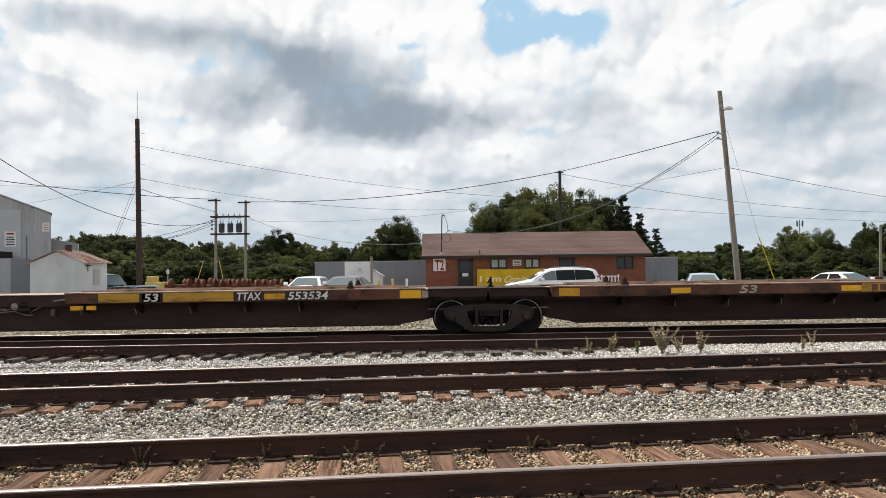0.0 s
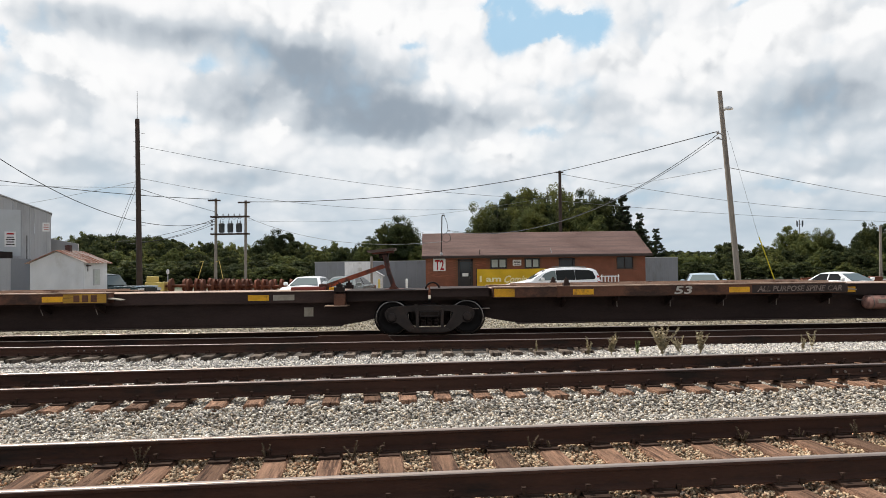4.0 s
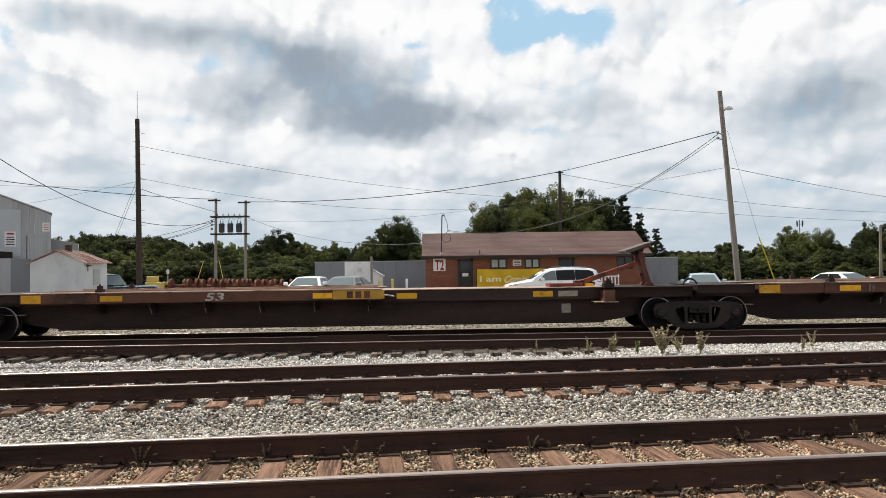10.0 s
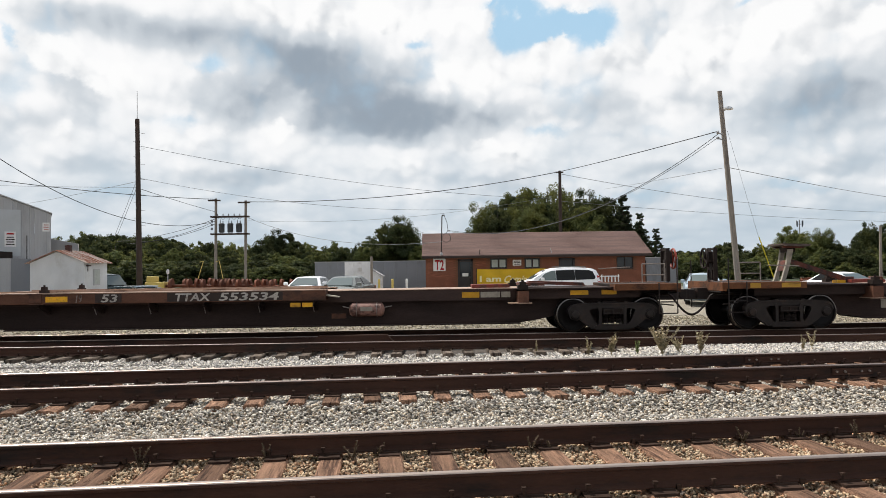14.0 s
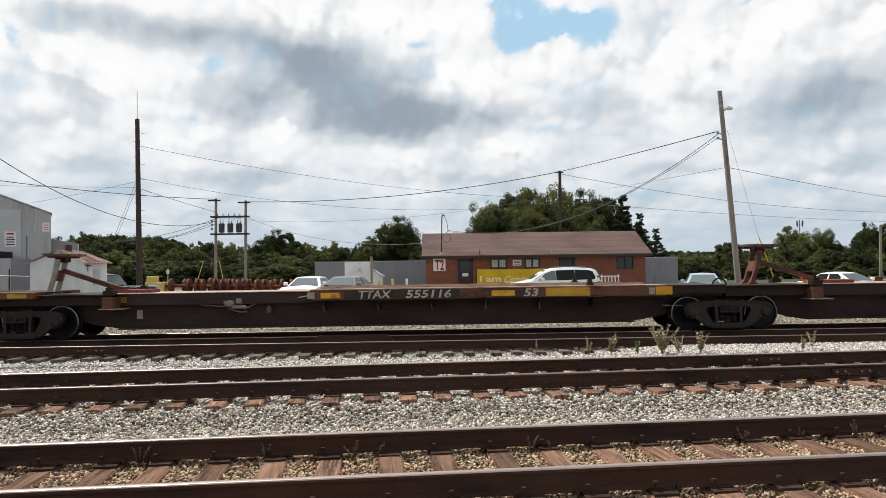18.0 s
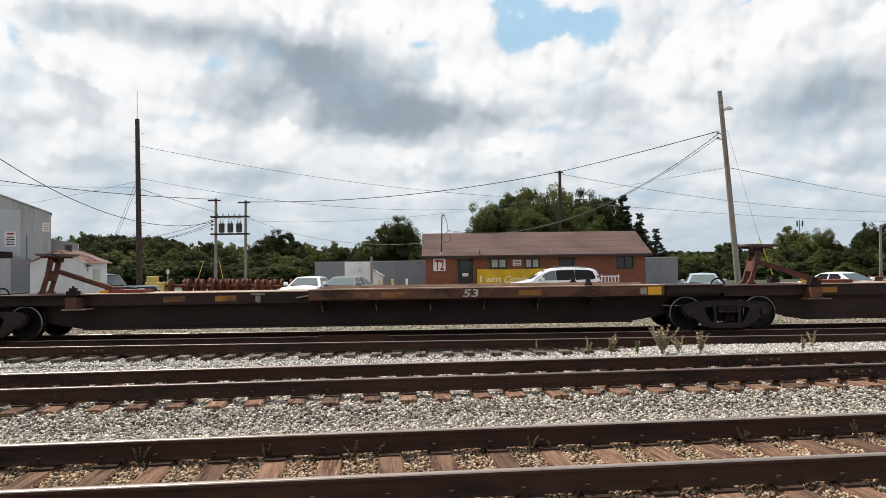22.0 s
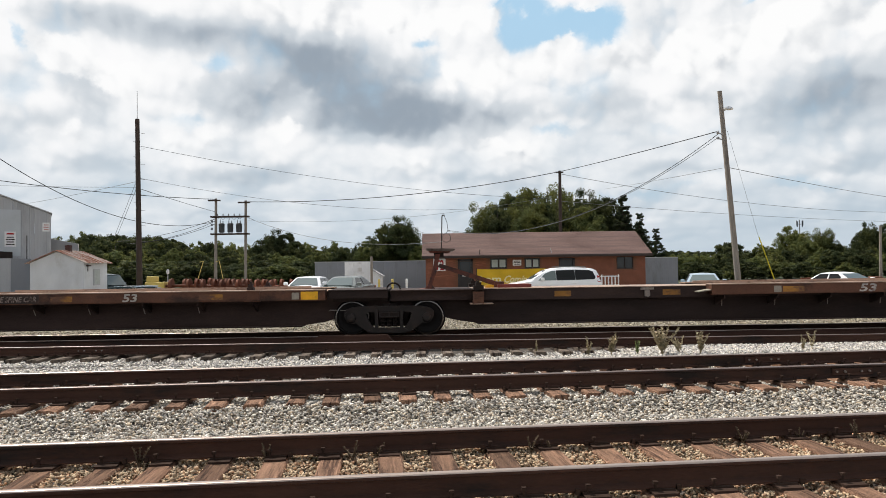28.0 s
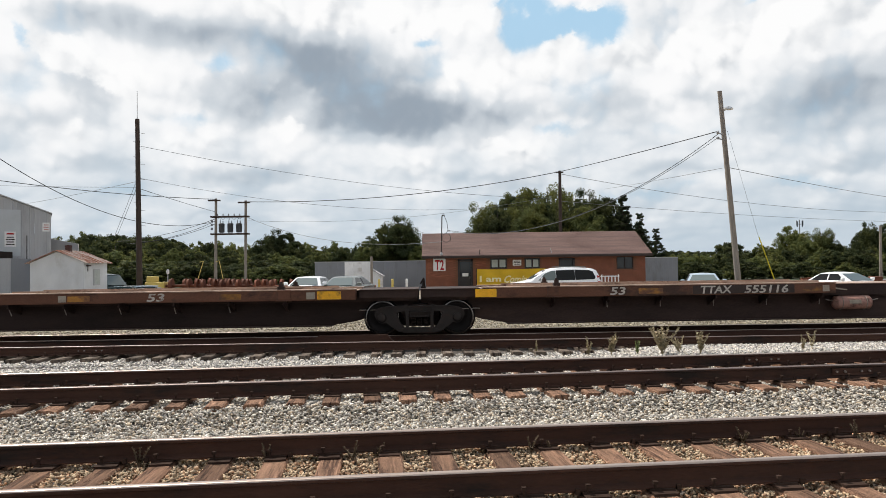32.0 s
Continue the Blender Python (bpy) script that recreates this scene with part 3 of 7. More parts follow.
def wheelset_mesh():
    bm = BM()
    prof = [(0.10, -0.72), (0.16, -0.765), (0.335, -0.79), (0.352, -0.814), (0.378, -0.816), (0.403, -0.804), (0.417, -0.775), (0.421, -0.72), (0.445, -0.70), (0.445, -0.69), (0.36, -0.69), (0.32, -0.715), (0.12, -0.69), (0.085, -0.66)]
    for s in (-1, 1):
        lathe(bm, [(r, s * d) for r, d in prof], 36)
        lathe(bm, [(0.085, s * 0.74), (0.085, s * 0.92), (0.115, s * 0.93), (0.12, s * 1.06), (0.10, s * 1.085), (0.03, s * 1.09)], 18)
        for i in range(3):
            a = 2.1 * i + 0.4
            rod(bm, (0.065 * math.cos(a), s * 1.08, 0.065 * math.sin(a)), (0.065 * math.cos(a), s * 1.105, 0.065 * math.sin(a)), 0.018, seg=6)
    rod(bm, (0, -0.9, 0), (0, 0.9, 0), 0.085, seg=16)
    for f in bm.faces:
        c = f.calc_center_median()
        if 0.380 < math.hypot(c.x, c.z) < 0.43:
            f.material_index = 1
    me = mesh_of(bm, "wheelset", M_wheel, smooth=True)
    me.materials.append(M_tread)
    return me


def bolster_mesh():
    bm = BM()
    prism(bm, [(-0.24, 0.42), (0.24, 0.42), (0.24, 0.56), (0.17, 0.74), (-0.17, 0.74), (-0.24, 0.56)], -0.85, 0.85)
    for s in (-1, 1):
        box(bm, -0.22, 0.22, s * 0.92, s * 1.12, 0.44, 0.57)
    lathe(bm, [(0.30, 0.74), (0.30, 0.80), (0.22, 0.82)], 20, axis="z")
    # added solid block keeps the side frame openings dark from behind
    box(bm, -0.60, 0.60, -0.60, 0.60, 0.22, 0.56)
    # brake beams
    for s in (-1, 1):
        box(bm, s * 0.40, s * 0.46, -0.7, 0.7, 0.30, 0.38)
    return mesh_of(bm, "truck", M_dark)


def spring_mesh():
    bm = BM()
    for x in (-0.15, 0.0, 0.15):
        for i in range(6):
            ring(bm, (x, 0, 0.235 + 0.035 * i), 0.052, 0.014, "z", 12, 4)
    return mesh_of(bm, "spring_nest", M_truck)


def bolster_end_mesh():
    bm = BM()
    for x0, x1, z0, z1 in ((-0.23, 0.23, 0.555, 0.578), (-0.23, 0.23, 0.455, 0.475), (-0.23, -0.205, 0.455, 0.578), (0.205, 0.23, 0.455, 0.578), (-0.012, 0.012, 0.47, 0.56)):
        box(bm, x0, x1, -0.02, 0.02, z0, z1)
    return mesh_of(bm, "bolster_end", M_truck)


SIDEFRAME, WHEELSET, BOLSTER, SPRINGS, BOLSTEREND = sideframe_mesh(), wheelset_mesh(), bolster_mesh(), spring_mesh(), bolster_end_mesh()
WHEELS = []


def truck(unit, x):
    t = part("truck", BOLSTER, None, unit, "dark cast steel truck with rolling wheels")
    t.location = (x, 0, 0)
    for s in (-1, 1):
        f = part("side_frame", SIDEFRAME, None, t)
        f.location = (0, s * 1.0, -0.025)
        g = part("spring_nest", SPRINGS, None, t)
        g.location = (0, s * 1.0, 0)
        e = part("bolster_end", BOLSTEREND, None, t)
        e.location = (0, s * 1.14, 0)
    for s in (-1, 1):
        w = part("wheelset", WHEELSET, None, t, "axle with two worn steel wheels")
        w.location = (s * 0.89, 0, 0.42)
        WHEELS.append(w)


# paint and fittings along each platform, in metres from the truck at its platform end:
# (kind, start, end); unit orientation +1: the platform end is towards -x
FITS = {
    0: [("yellow", 1.60, 2.10), ("pale", 1.43, 1.58), ("black", 3.70, 4.78), ("num1", 3.78, 4.72), ("yellow", 4.79, 5.27), ("black", 5.28, 5.97), ("mark", 5.34, 5.91), ("gold", 5.99, 9.13), ("black", 7.69, 8.12), ("len", 7.73, 8.08), ("low", 9.19, 9.41), ("low", 9.49, 9.78), ("gear", 10.30, 12.02)],
    1: [("yellow", 1.66, 2.15), ("yellow", 4.32, 4.79), ("len", 5.95, 6.38), ("yellow", 8.40, 8.88), ("gold", 8.89, 9.89), ("logo", 9.13, 9.74), ("hitch", 0.00, 0.00), ("yellow2", 13.08, 13.58), ("pale2", 13.68, 14.19), ("plate", 14.39, 14.61)],
    2: [("yellow", 1.53, 2.01), ("yellow", 3.39, 3.88), ("len", 5.80, 6.23), ("yellow", 7.11, 7.60), ("black", 7.66, 9.95), ("purpose", 7.78, 9.81), ("yellow2", 10.13, 10.37), ("tank", 10.50, 11.34), ("yellow2", 13.28, 13.76), ("pale2", 13.81, 14.30), ("plate", 14.46, 14.69), ("folded", 0.00, 0.00)],
    3: [("yellow", 1.52, 1.98), ("yellow", 3.35, 3.87), ("len", 5.79, 6.24), ("yellow", 8.30, 8.76), ("gold", 8.77, 9.98), ("logo", 9.10, 9.71), ("yellow2", 10.25, 10.74), ("yellow2", 13.54, 14.02), ("pale2", 14.15, 14.62), ("plate", 14.26, 14.48), ("hitch", 0.00, 0.00)],
    4: [("yellow", 1.46, 1.96), ("yellow", 3.39, 3.90), ("scrawl", 4.09, 4.24), ("black", 4.54, 5.15), ("len", 4.67, 5.06), ("black", 6.21, 8.90), ("mark", 6.39, 7.22), ("num1", 7.41, 8.81), ("low", 9.07, 9.31), ("low", 9.35, 9.59), ("tank", 10.42, 11.26), ("lowplate", 9.96, 10.31), ("yellow2", 13.12, 13.54), ("pale2", 13.57, 14.04), ("pale2", 14.07, 14.29), ("folded", 0.00, 0.00)],
    5: [("gold", 3.30, 4.36), ("len", 4.53, 4.88), ("yellow", 5.09, 5.64), ("black", 6.40, 9.10), ("num2", 6.59, 7.66), ("mark", 8.00, 8.77), ("yellow", 9.20, 9.66), ("square", 9.80, 9.97), ("yellow", 1.35, 1.75), ("pale", 1.77, 1.91), ("gear", 10.87, 12.68), ("plate", 14.03, 14.17), ("yellow2", 14.34, 14.80), ("hitch", 0.00, 0.00)],
    6: [("yellow", 1.57, 1.89), ("pale", 1.91, 2.07), ("yellow", 4.42, 4.96), ("len", 5.90, 6.28), ("yellow", 7.62, 8.20), ("yellow", 8.45, 8.86), ("lever", 11.16, 0.00), ("yellow2", 11.69, 12.19), ("yellow2", 12.92, 13.43), ("hitch", 0.00, 0.00)],
    7: [("yellow", 1.66, 2.06), ("pale", 2.10, 2.27), ("yellow", 3.88, 4.44), ("len", 5.86, 6.21), ("yellow", 7.37, 7.87), ("black", 8.14, 9.98), ("purpose", 8.20, 9.89), ("gear", 10.90, 12.64), ("yellow2", 12.64, 13.11), ("yellow2", 14.61, 15.02), ("hitch", 0.00, 0.00)],
    8: [("yellow", 1.84, 2.40), ("pale", 2.45, 2.65), ("yellow", 4.17, 4.68), ("len", 5.95, 6.37), ("yellow", 7.69, 8.20), ("square", 8.24, 8.42), ("lever", 11.34, 0.00), ("yellow2", 10.52, 10.95), ("yellow2", 13.18, 13.58), ("hitch", 0.00, 0.00)],
    9: [("yellow", 1.32, 1.82), ("len", 4.51, 4.88), ("yellow", 5.19, 5.77), ("black", 6.48, 8.91), ("mark", 6.67, 7.42), ("num2", 7.71, 8.76), ("yellow", 9.11, 9.56), ("square", 9.59, 9.75), ("tank", 9.99, 10.93), ("yellow2", 12.65, 13.16), ("hitch", 0.00, 0.00)],
}
PLATFORM = (1.50, 9.90)
FACE = -1.12            # the platform's outer face on the side of the camera
TOP = 1.106


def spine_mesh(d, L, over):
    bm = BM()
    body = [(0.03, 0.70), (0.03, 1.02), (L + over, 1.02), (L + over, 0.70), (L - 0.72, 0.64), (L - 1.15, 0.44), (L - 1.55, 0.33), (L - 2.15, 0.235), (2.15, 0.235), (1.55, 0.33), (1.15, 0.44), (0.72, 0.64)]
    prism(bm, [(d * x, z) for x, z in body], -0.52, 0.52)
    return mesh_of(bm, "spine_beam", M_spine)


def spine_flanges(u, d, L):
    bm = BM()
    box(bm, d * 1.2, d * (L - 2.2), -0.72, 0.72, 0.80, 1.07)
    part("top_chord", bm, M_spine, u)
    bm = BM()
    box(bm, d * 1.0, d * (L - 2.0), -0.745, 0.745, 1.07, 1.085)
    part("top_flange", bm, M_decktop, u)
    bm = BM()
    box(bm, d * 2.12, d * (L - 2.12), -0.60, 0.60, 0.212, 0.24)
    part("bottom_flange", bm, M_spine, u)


def spine_unit(index, d, L, label):
    u = thing("spine_car", label, "rail car", "cars of the train")
    over = 0.72 if index in (0, 4, 5, 9) else -0.03
    part("spine_beam", spine_mesh(d, L, over), None, u)
    spine_flanges(u, d, L)
    a, b = PLATFORM
    for s in (1, -1):
        bm = BM()
        # outer face plate, lower lip and cross ends
        box(bm, d * a, d * b, s * 1.105, s * 1.120, 0.885, TOP)
        box(bm, d * a, d * b, s * 1.000, s * 1.110, 0.868, 0.886)
        for x in (a, b - 0.016):
            box(bm, d * x, d * (x + 0.016), s * 0.72, s * 1.110, 0.88, TOP)
        f = part("side_platform", bm, M_deck, u, "brown painted platform sill")
        bm = BM()
        box(bm, d * (a - 0.01), d * (b + 0.01), s * 0.70, s * 1.135, TOP, TOP + 0.022)
        box(bm, d * (a + 0.6), d * (b - 0.2), s * 0.70, s * 0.74, TOP + 0.022, TOP + 0.062)
        part("deck_plate", bm, M_decktop, u)
        x = 3.20
        while x < b - 0.2:
            bm = BM()
            prism(bm, [(s * 0.52, 0.60), (s * 0.52, 0.87), (s * 1.090, 0.87), (s * 1.090, 0.80)], d * x, d * x + 0.016, "x")
            part("gusset", bm, M_spine, u)
            bm = BM()
            prism(bm, [(s * 0.56, 0.60), (s * 1.100, 0.785), (s * 1.100, 0.805), (s * 0.56, 0.62)], d * x - 0.02, d * x + 0.03, "x")
            part("gusset_flange", bm, M_spine, u)
            if x > 4:
                # pale rod added to draw the sunlit tick at the gusset edge
                bm = BM()
                rod(bm, (d * x - 0.02, s * 0.98, 0.74), (d * x, s * 0.92, 0.60), 0.011, seg=6)
                part("drain_rod", bm, M_pipe, u)
            x += 1.28
        # box bracket that holds a pedestal
        bm = BM()
        box(bm, d * 3.02, d * 3.30, s * 1.120, s * 1.145, 0.90, 1.09)
        box(bm, d * 3.00, d * 3.32, s * 1.110, s * 1.160, 1.085, 1.118)
        box(bm, d * 3.00, d * 3.36, s * 1.110, s * 1.180, 0.862, 0.882)
        part("bracket", bm, M_deck, u)
        for x in (3.27,):
            bm = BM()
            box(bm, d * x - 0.075, d * x + 0.075, s * 0.840, s * 1.020, TOP + 0.018, TOP + 0.09)
            box(bm, d * x - 0.05, d * x + 0.05, s * 0.870, s * 0.990, TOP + 0.085, TOP + 0.17)
            rod(bm, (d * x, s * 0.930, TOP + 0.16), (d * x, s * 0.930, TOP + 0.21), 0.025, seg=8)
            part("container_lock", bm, M_spine, u)
    # structure above the platform-end truck
    bm = BM()
    box(bm, d * 0.03, d * 1.42, -0.98, 0.98, 0.90, 1.085)
    box(bm, d * 0.02, d * 1.44, -1.03, 1.03, 1.085, 1.103)
    box(bm, d * 0.05, d * 1.35, -0.80, 0.80, 0.82, 0.90)
    part("end_deck", bm, M_spine, u)
    bm = BM()
    box(bm, d * 0.95, d * 1.45, -0.8, -0.50, 0.60, 0.615)
    part("step_ledge", bm, M_pipe, u)
    for s in (1, -1):
        bm = BM()
        prism(bm, [(d * (b + 0.005), 0.97), (d * (b + 0.30), 0.93), (d * (b + 0.30), 0.95), (d * (b + 0.005), 1.0)], s * 0.80, s * 1.08)
        part("step_ledge", bm, M_pale, u)
    # structure above the hitch-end truck
    bm = BM()
    box(bm, d * (L - 2.1), d * (L + over), -0.84, 0.84, 0.82, 1.055)
    box(bm, d * (L - 2.35), d * (L + over + 0.01), -1.0, 1.0, 1.055, 1.078)
    part("end_deck", bm, M_spine, u)
    for s in (1, -1):
        bm = BM()
        box(bm, d * (L - 2.24), d * (L - 1.99), s * 0.72, s * 1.16, 0.74, 1.02)
        post = part("corner_post", bm, M_deck, u, "rust-orange corner post")
        bm = BM()
        box(bm, d * (L - 2.46), d * (L - 1.92), s * 0.70, s * 1.20, 0.725, 0.745)
        part("ledge", bm, M_decktop, post)
        bm = BM()
        box(bm, d * (L - 2.24), d * (L - 2.0), s * 0.92, s * 1.14, 1.055, 1.17)
        box(bm, d * (L - 2.19), d * (L - 2.05), s * 0.96, s * 1.10, 1.165, 1.24)
        rod(bm, (d * (L - 2.12), s * 1.03, 1.23), (d * (L - 2.12), s * 1.03, 1.285), 0.03, seg=8)
        part("container_lock", bm, M_dark, post)
    if index in (0, 9):
        # upright release lever over the joint
        bm = BM()
        box(bm, 0.03, 0.16, -0.55, -0.40, 1.10, 1.15)
        prism(bm, [(0.06, 1.14), (0.14, 1.14), (0.12, 1.36), (0.08, 1.36)], -0.50, -0.46)
        rod(bm, (0.10, -0.53, 1.34), (0.02, -0.53, 1.21), 0.022, seg=8)
        part("release_lever", bm, M_dark, u)
    if index in (1, 2, 3, 6, 7, 8):
        # air hose arched over the joint
        bm = BM()
        pipe(bm, [(d * L + 0.08 - 0.17 * math.cos(math.pi * i / 10), -0.35, 1.07 + 0.17 * math.sin(math.pi * i / 10)) for i in range(11)], 0.022)
        part("air_hose", bm, M_dark, u, "black rubber air hose")
    fittings(u, index, d, L)
    return u


def fittings(u, index, d, L):
    for kind, x0, x1 in FITS[index]:
        lo, hi = sorted((d * x0, d * x1))
        bm = BM()
        if kind in ("yellow", "gold", "black", "pale", "square"):
            z0, z1 = {"yellow": (0.915, 1.045), "gold": (0.89, 1.095), "black": (0.89, 1.09), "pale": (0.90, 1.06), "square": (0.91, 1.06)}[kind]
            if kind == "yellow" and x0 < 2.2:
                z0, z1 = 0.89, 1.08
            y = FACE - (0.002 if kind != "black" else 0.004)
            box(bm, lo, hi, y, FACE + 0.004, z0, z1)
            part({"yellow": "reflector_stripe", "gold": "paint_band", "black": "stencil_panel", "pale": "placard", "square": "placard"}[kind], bm, {"yellow": M_faded if index > 5 and x0 > 2.5 else M_yellow, "gold": M_gold, "black": M_black, "pale": M_pale, "square": M_pale}[kind], u)
        elif kind in ("yellow2", "pale2"):
            box(bm, lo, hi, -0.7235, -0.715, 0.865, 1.0)
            part("reflector_stripe" if kind == "yellow2" else "placard", bm, (M_faded if index > 4 else M_yellow) if kind == "yellow2" else M_pale, u)
        elif kind == "low":
            box(bm, lo, hi, -1.11, -1.08, 0.72, 0.82)
            part("reflector_stripe", bm, M_yellow, u)
        elif kind == "plate":
            box(bm, lo, hi, -0.532, -0.52, 0.46, 0.68)
            part("placard", bm, M_pale, u)
        elif kind == "lowplate":
            box(bm, lo, hi, -0.538, -0.52, 0.40, 0.52)
            part("placard", bm, M_deck, u)
        elif kind in ("len", "mark", "num1", "num2", "purpose", "logo", "scrawl"):
            bm.free()
            word = {"len": "53", "mark": "TTAX", "num1": "553534", "num2": "555116", "purpose": "ALL PURPOSE SPINE CAR", "scrawl": "19"}.get(kind)
            height = {"purpose": 0.13, "scrawl": 0.19}.get(kind, 0.185)
            if kind == "logo":
                bm = BM()
                for i in range(3):
                    x = lo + 0.2 * i
                    box(bm, x, x + 0.14, FACE - 0.006, FACE, 0.91, 1.07)
                part("painted_emblem", bm, M_deck, u)
                continue
            if kind == "len" and index == 0:
                bm = BM()
                box(bm, lo - 0.10, hi + 0.10, FACE - 0.004, FACE + 0.004, 0.89, 1.09)
                part("stencil_panel", bm, M_black, u)
            me = letters(word, height / 0.73, M_worn if kind in ("purpose", "scrawl") else M_dullwhite if index > 0 else M_white, shear=0.15 if kind != "purpose" else 0.25, width=hi - lo)
            t = part("lettering", me, None, u, "worn white stencilled lettering")
            t.location = (lo, FACE - 0.006, 0.995 - height / 2)
        elif kind == "tank":
            r, c = 0.165, (lo + hi) / 2
            lathe(bm, [(0.03, lo), (0.11, lo + 0.015), (r, lo + 0.07), (r, hi - 0.07), (0.11, hi - 0.015), (0.03, hi)], 24, (0, -0.80, 0.62), "x")
            tank = part("air_tank", bm, M_tank, u, "brown painted cylindrical air tank", smooth=True)
            bm = BM()
            for x in (lo + 0.18, hi - 0.18):
                ring(bm, (x, -0.80, 0.62), r + 0.004, 0.01, "x", 20, 4)
                box(bm, x - 0.03, x + 0.03, -0.66, -0.5, 0.55, 0.69)
            rod(bm, (lo - 0.16, -0.8, 0.70), (lo + 0.02, -0.8, 0.66), 0.014), rod(bm, (hi - 0.02, -0.8, 0.66), (hi + 0.17, -0.8, 0.70), 0.014)
            part("tank_strap", bm, M_pipe, tank)
            bm = BM()
            box(bm, c - 0.14, c + 0.14, -0.972, -0.94, 0.60, 0.69)
            part("placard", bm, M_pale, tank)
        elif kind == "gear":
            y, w = -0.66, hi - lo
            P = lambda f, z, back=0.0: (lo + f * w, y + back, z)
            pipes = M_pipe if index in (0, 5) else M_gear
            runs = [[(-0.30, 0.90), (1.05, 0.90)], [(-0.20, 0.845), (0.48, 0.845), (0.56, 0.80)], [(0.05, 0.79), (0.34, 0.74), (0.62, 0.80), (0.95, 0.84)], [(0.62, 0.66), (0.86, 0.88)], [(0.40, 0.70), (0.56, 0.60), (0.66, 0.60)]]
            if index == 0:
                runs += [[(-0.30, 0.76), (0.30, 0.72)], [(0.10, 0.66), (0.46, 0.70)]]
            for run in runs:
                bm = BM()
                pipe(bm, [P(*q) for q in run], 0.014)
                part("brake_pipe", bm, pipes, u)
            for x0, x1, z0, z1 in ((0.36, 0.50, 0.76, 0.88), (0.52, 0.60, 0.80, 0.93), (0.46, 0.66, 0.68, 0.77)):
                bm = BM()
                box(bm, lo + x0 * w, lo + x1 * w, y - 0.10, y + 0.14, z0, z1)
                bevel(bm, 0.02)
                part("brake_valve", bm, pipes if index else M_truck, u, "grimy brake valve casting")
            bm = BM()
            lathe(bm, [(0.03, -0.17), (0.085, -0.15), (0.095, 0.0), (0.06, 0.05)], 14, (lo + 0.44 * w, -0.62, 0.81))
            part("valve_cover", bm, pipes, u, smooth=True)
            bm = BM()
            lathe(bm, [(0.03, 0.56), (0.065, 0.58), (0.07, 0.68), (0.04, 0.73)], 12, (lo + 0.95 * w, -0.68, 0), "z")
            pipe(bm, [P(0.95, 0.72), P(0.93, 0.80), P(0.90, 0.86)], 0.016)
            part("dirt_collector", bm, M_gear, u, smooth=True)
        elif kind == "lever":
            box(bm, d * x0 - 0.16, d * x0 + 0.16, -0.78, -0.74, 1.0, 1.05)
            rod(bm, (d * x0, -0.77, 1.02), (d * x0 + 0.02, -0.77, 0.82), 0.022)
            box(bm, d * x0 - 0.06, d * x0 + 0.06, -0.79, -0.72, 0.84, 0.98)
            part("release_lever", bm, M_pipe, u)
        elif kind == "hitch":
            bm.free()
            hitch(u, d, L, M_hitchbright if index in (1, 3) else M_hitch, index == 5, {1: 0.02, 3: 0.10}.get(index, 0.0))
        elif kind == "folded":
            bm.free()
            folded_hitch(u, d, L)


def hitch(u, d, L, strut, pale, tilt):
    x = L - (0.52 if pale else 1.12 if d > 0 else 1.20)
    bm = BM()
    prism(bm, [(d * (x - 0.40), 2.025 - tilt), (d * (x - 0.30), 2.0 - tilt), (d * (x + 0.24), 2.02 + tilt), (d * (x + 0.30), 2.045 + tilt), (d * (x + 0.30), 2.08 + tilt), (d * (x - 0.40), 2.06 - tilt)], -0.42, 0.42)
    h = part("trailer_hitch", bm, M_headplate, u, "raised rusty trailer hitch with flat head plate")
    for s in (-0.26, 0.26):
        bm = BM()
        prism(bm, [(d * (x - 0.34), 2.035 - tilt), (d * (x - 0.26), 1.96 - tilt * 0.6), (d * (x + 0.22), 1.97 + tilt * 0.6), (d * (x + 0.27), 2.05 + tilt)], s - 0.04, s + 0.04)
        part("head_rib", bm, M_hitch, h)
    bm = BM()
    prism(bm, [(d * (x - 0.12), 1.86), (d * (x + 0.10), 1.86), (d * (x + 0.13), 2.03), (d * (x - 0.13), 2.02)], -0.15, 0.15)
    part("head_block", bm, M_dark, h)
    for s in (-0.2, 0.2):
        bm = BM()
        prism(bm, [(d * (x - 0.04), 1.94), (d * (x + 0.08), 1.94), (d * (x + 0.15), 1.55), (d * (x + 0.27), 1.17), (d * (x + 0.36), 1.08), (d * (x + 0.10), 1.08), (d * (x + 0.17), 1.17), (d * (x + 0.05), 1.55)], s - 0.04, s + 0.04)
        part("post", bm, M_pale if pale else M_hitch, h)
    bm = BM()
    prism(bm, [(d * (x + 0.02), 1.66), (d * (x + 0.13), 1.66), (d * (x + 0.2), 1.40), (d * (x + 0.08), 1.40)], -0.16, 0.16)
    part("cross_plate", bm, M_hitch, h)
    bm = BM()
    box(bm, d * (x + 0.02), d * (x + 0.48), -0.34, 0.34, 1.055, 1.085)
    part("foot_plate", bm, M_hitch, h)
    bm = BM()
    prism(bm, [(d * (x - 0.04), 1.70), (d * (x + 0.05), 1.62), (d * (x - 1.42), 1.12), (d * (x - 1.55), 1.20)], -0.06, 0.06)
    part("diagonal_strut", bm, strut, h)
    bm = BM()
    box(bm, d * (x - 2.28), d * (x - 1.45), -0.32, 0.32, 1.085, 1.165)
    base = part("slide_base", bm, M_hitchbase, h, "red oxide slide base")
    bm = BM()
    box(bm, d * (x - 1.62), d * (x - 1.38), -0.12, 0.12, 1.09, 1.23)
    part("pivot", bm, M_hitch, h)
    bm = BM()
    box(bm, d * (x - 1.36), d * (x - 1.16), -0.2, 0.05, 1.075, 1.15)
    part("latch", bm, M_yellow, h)


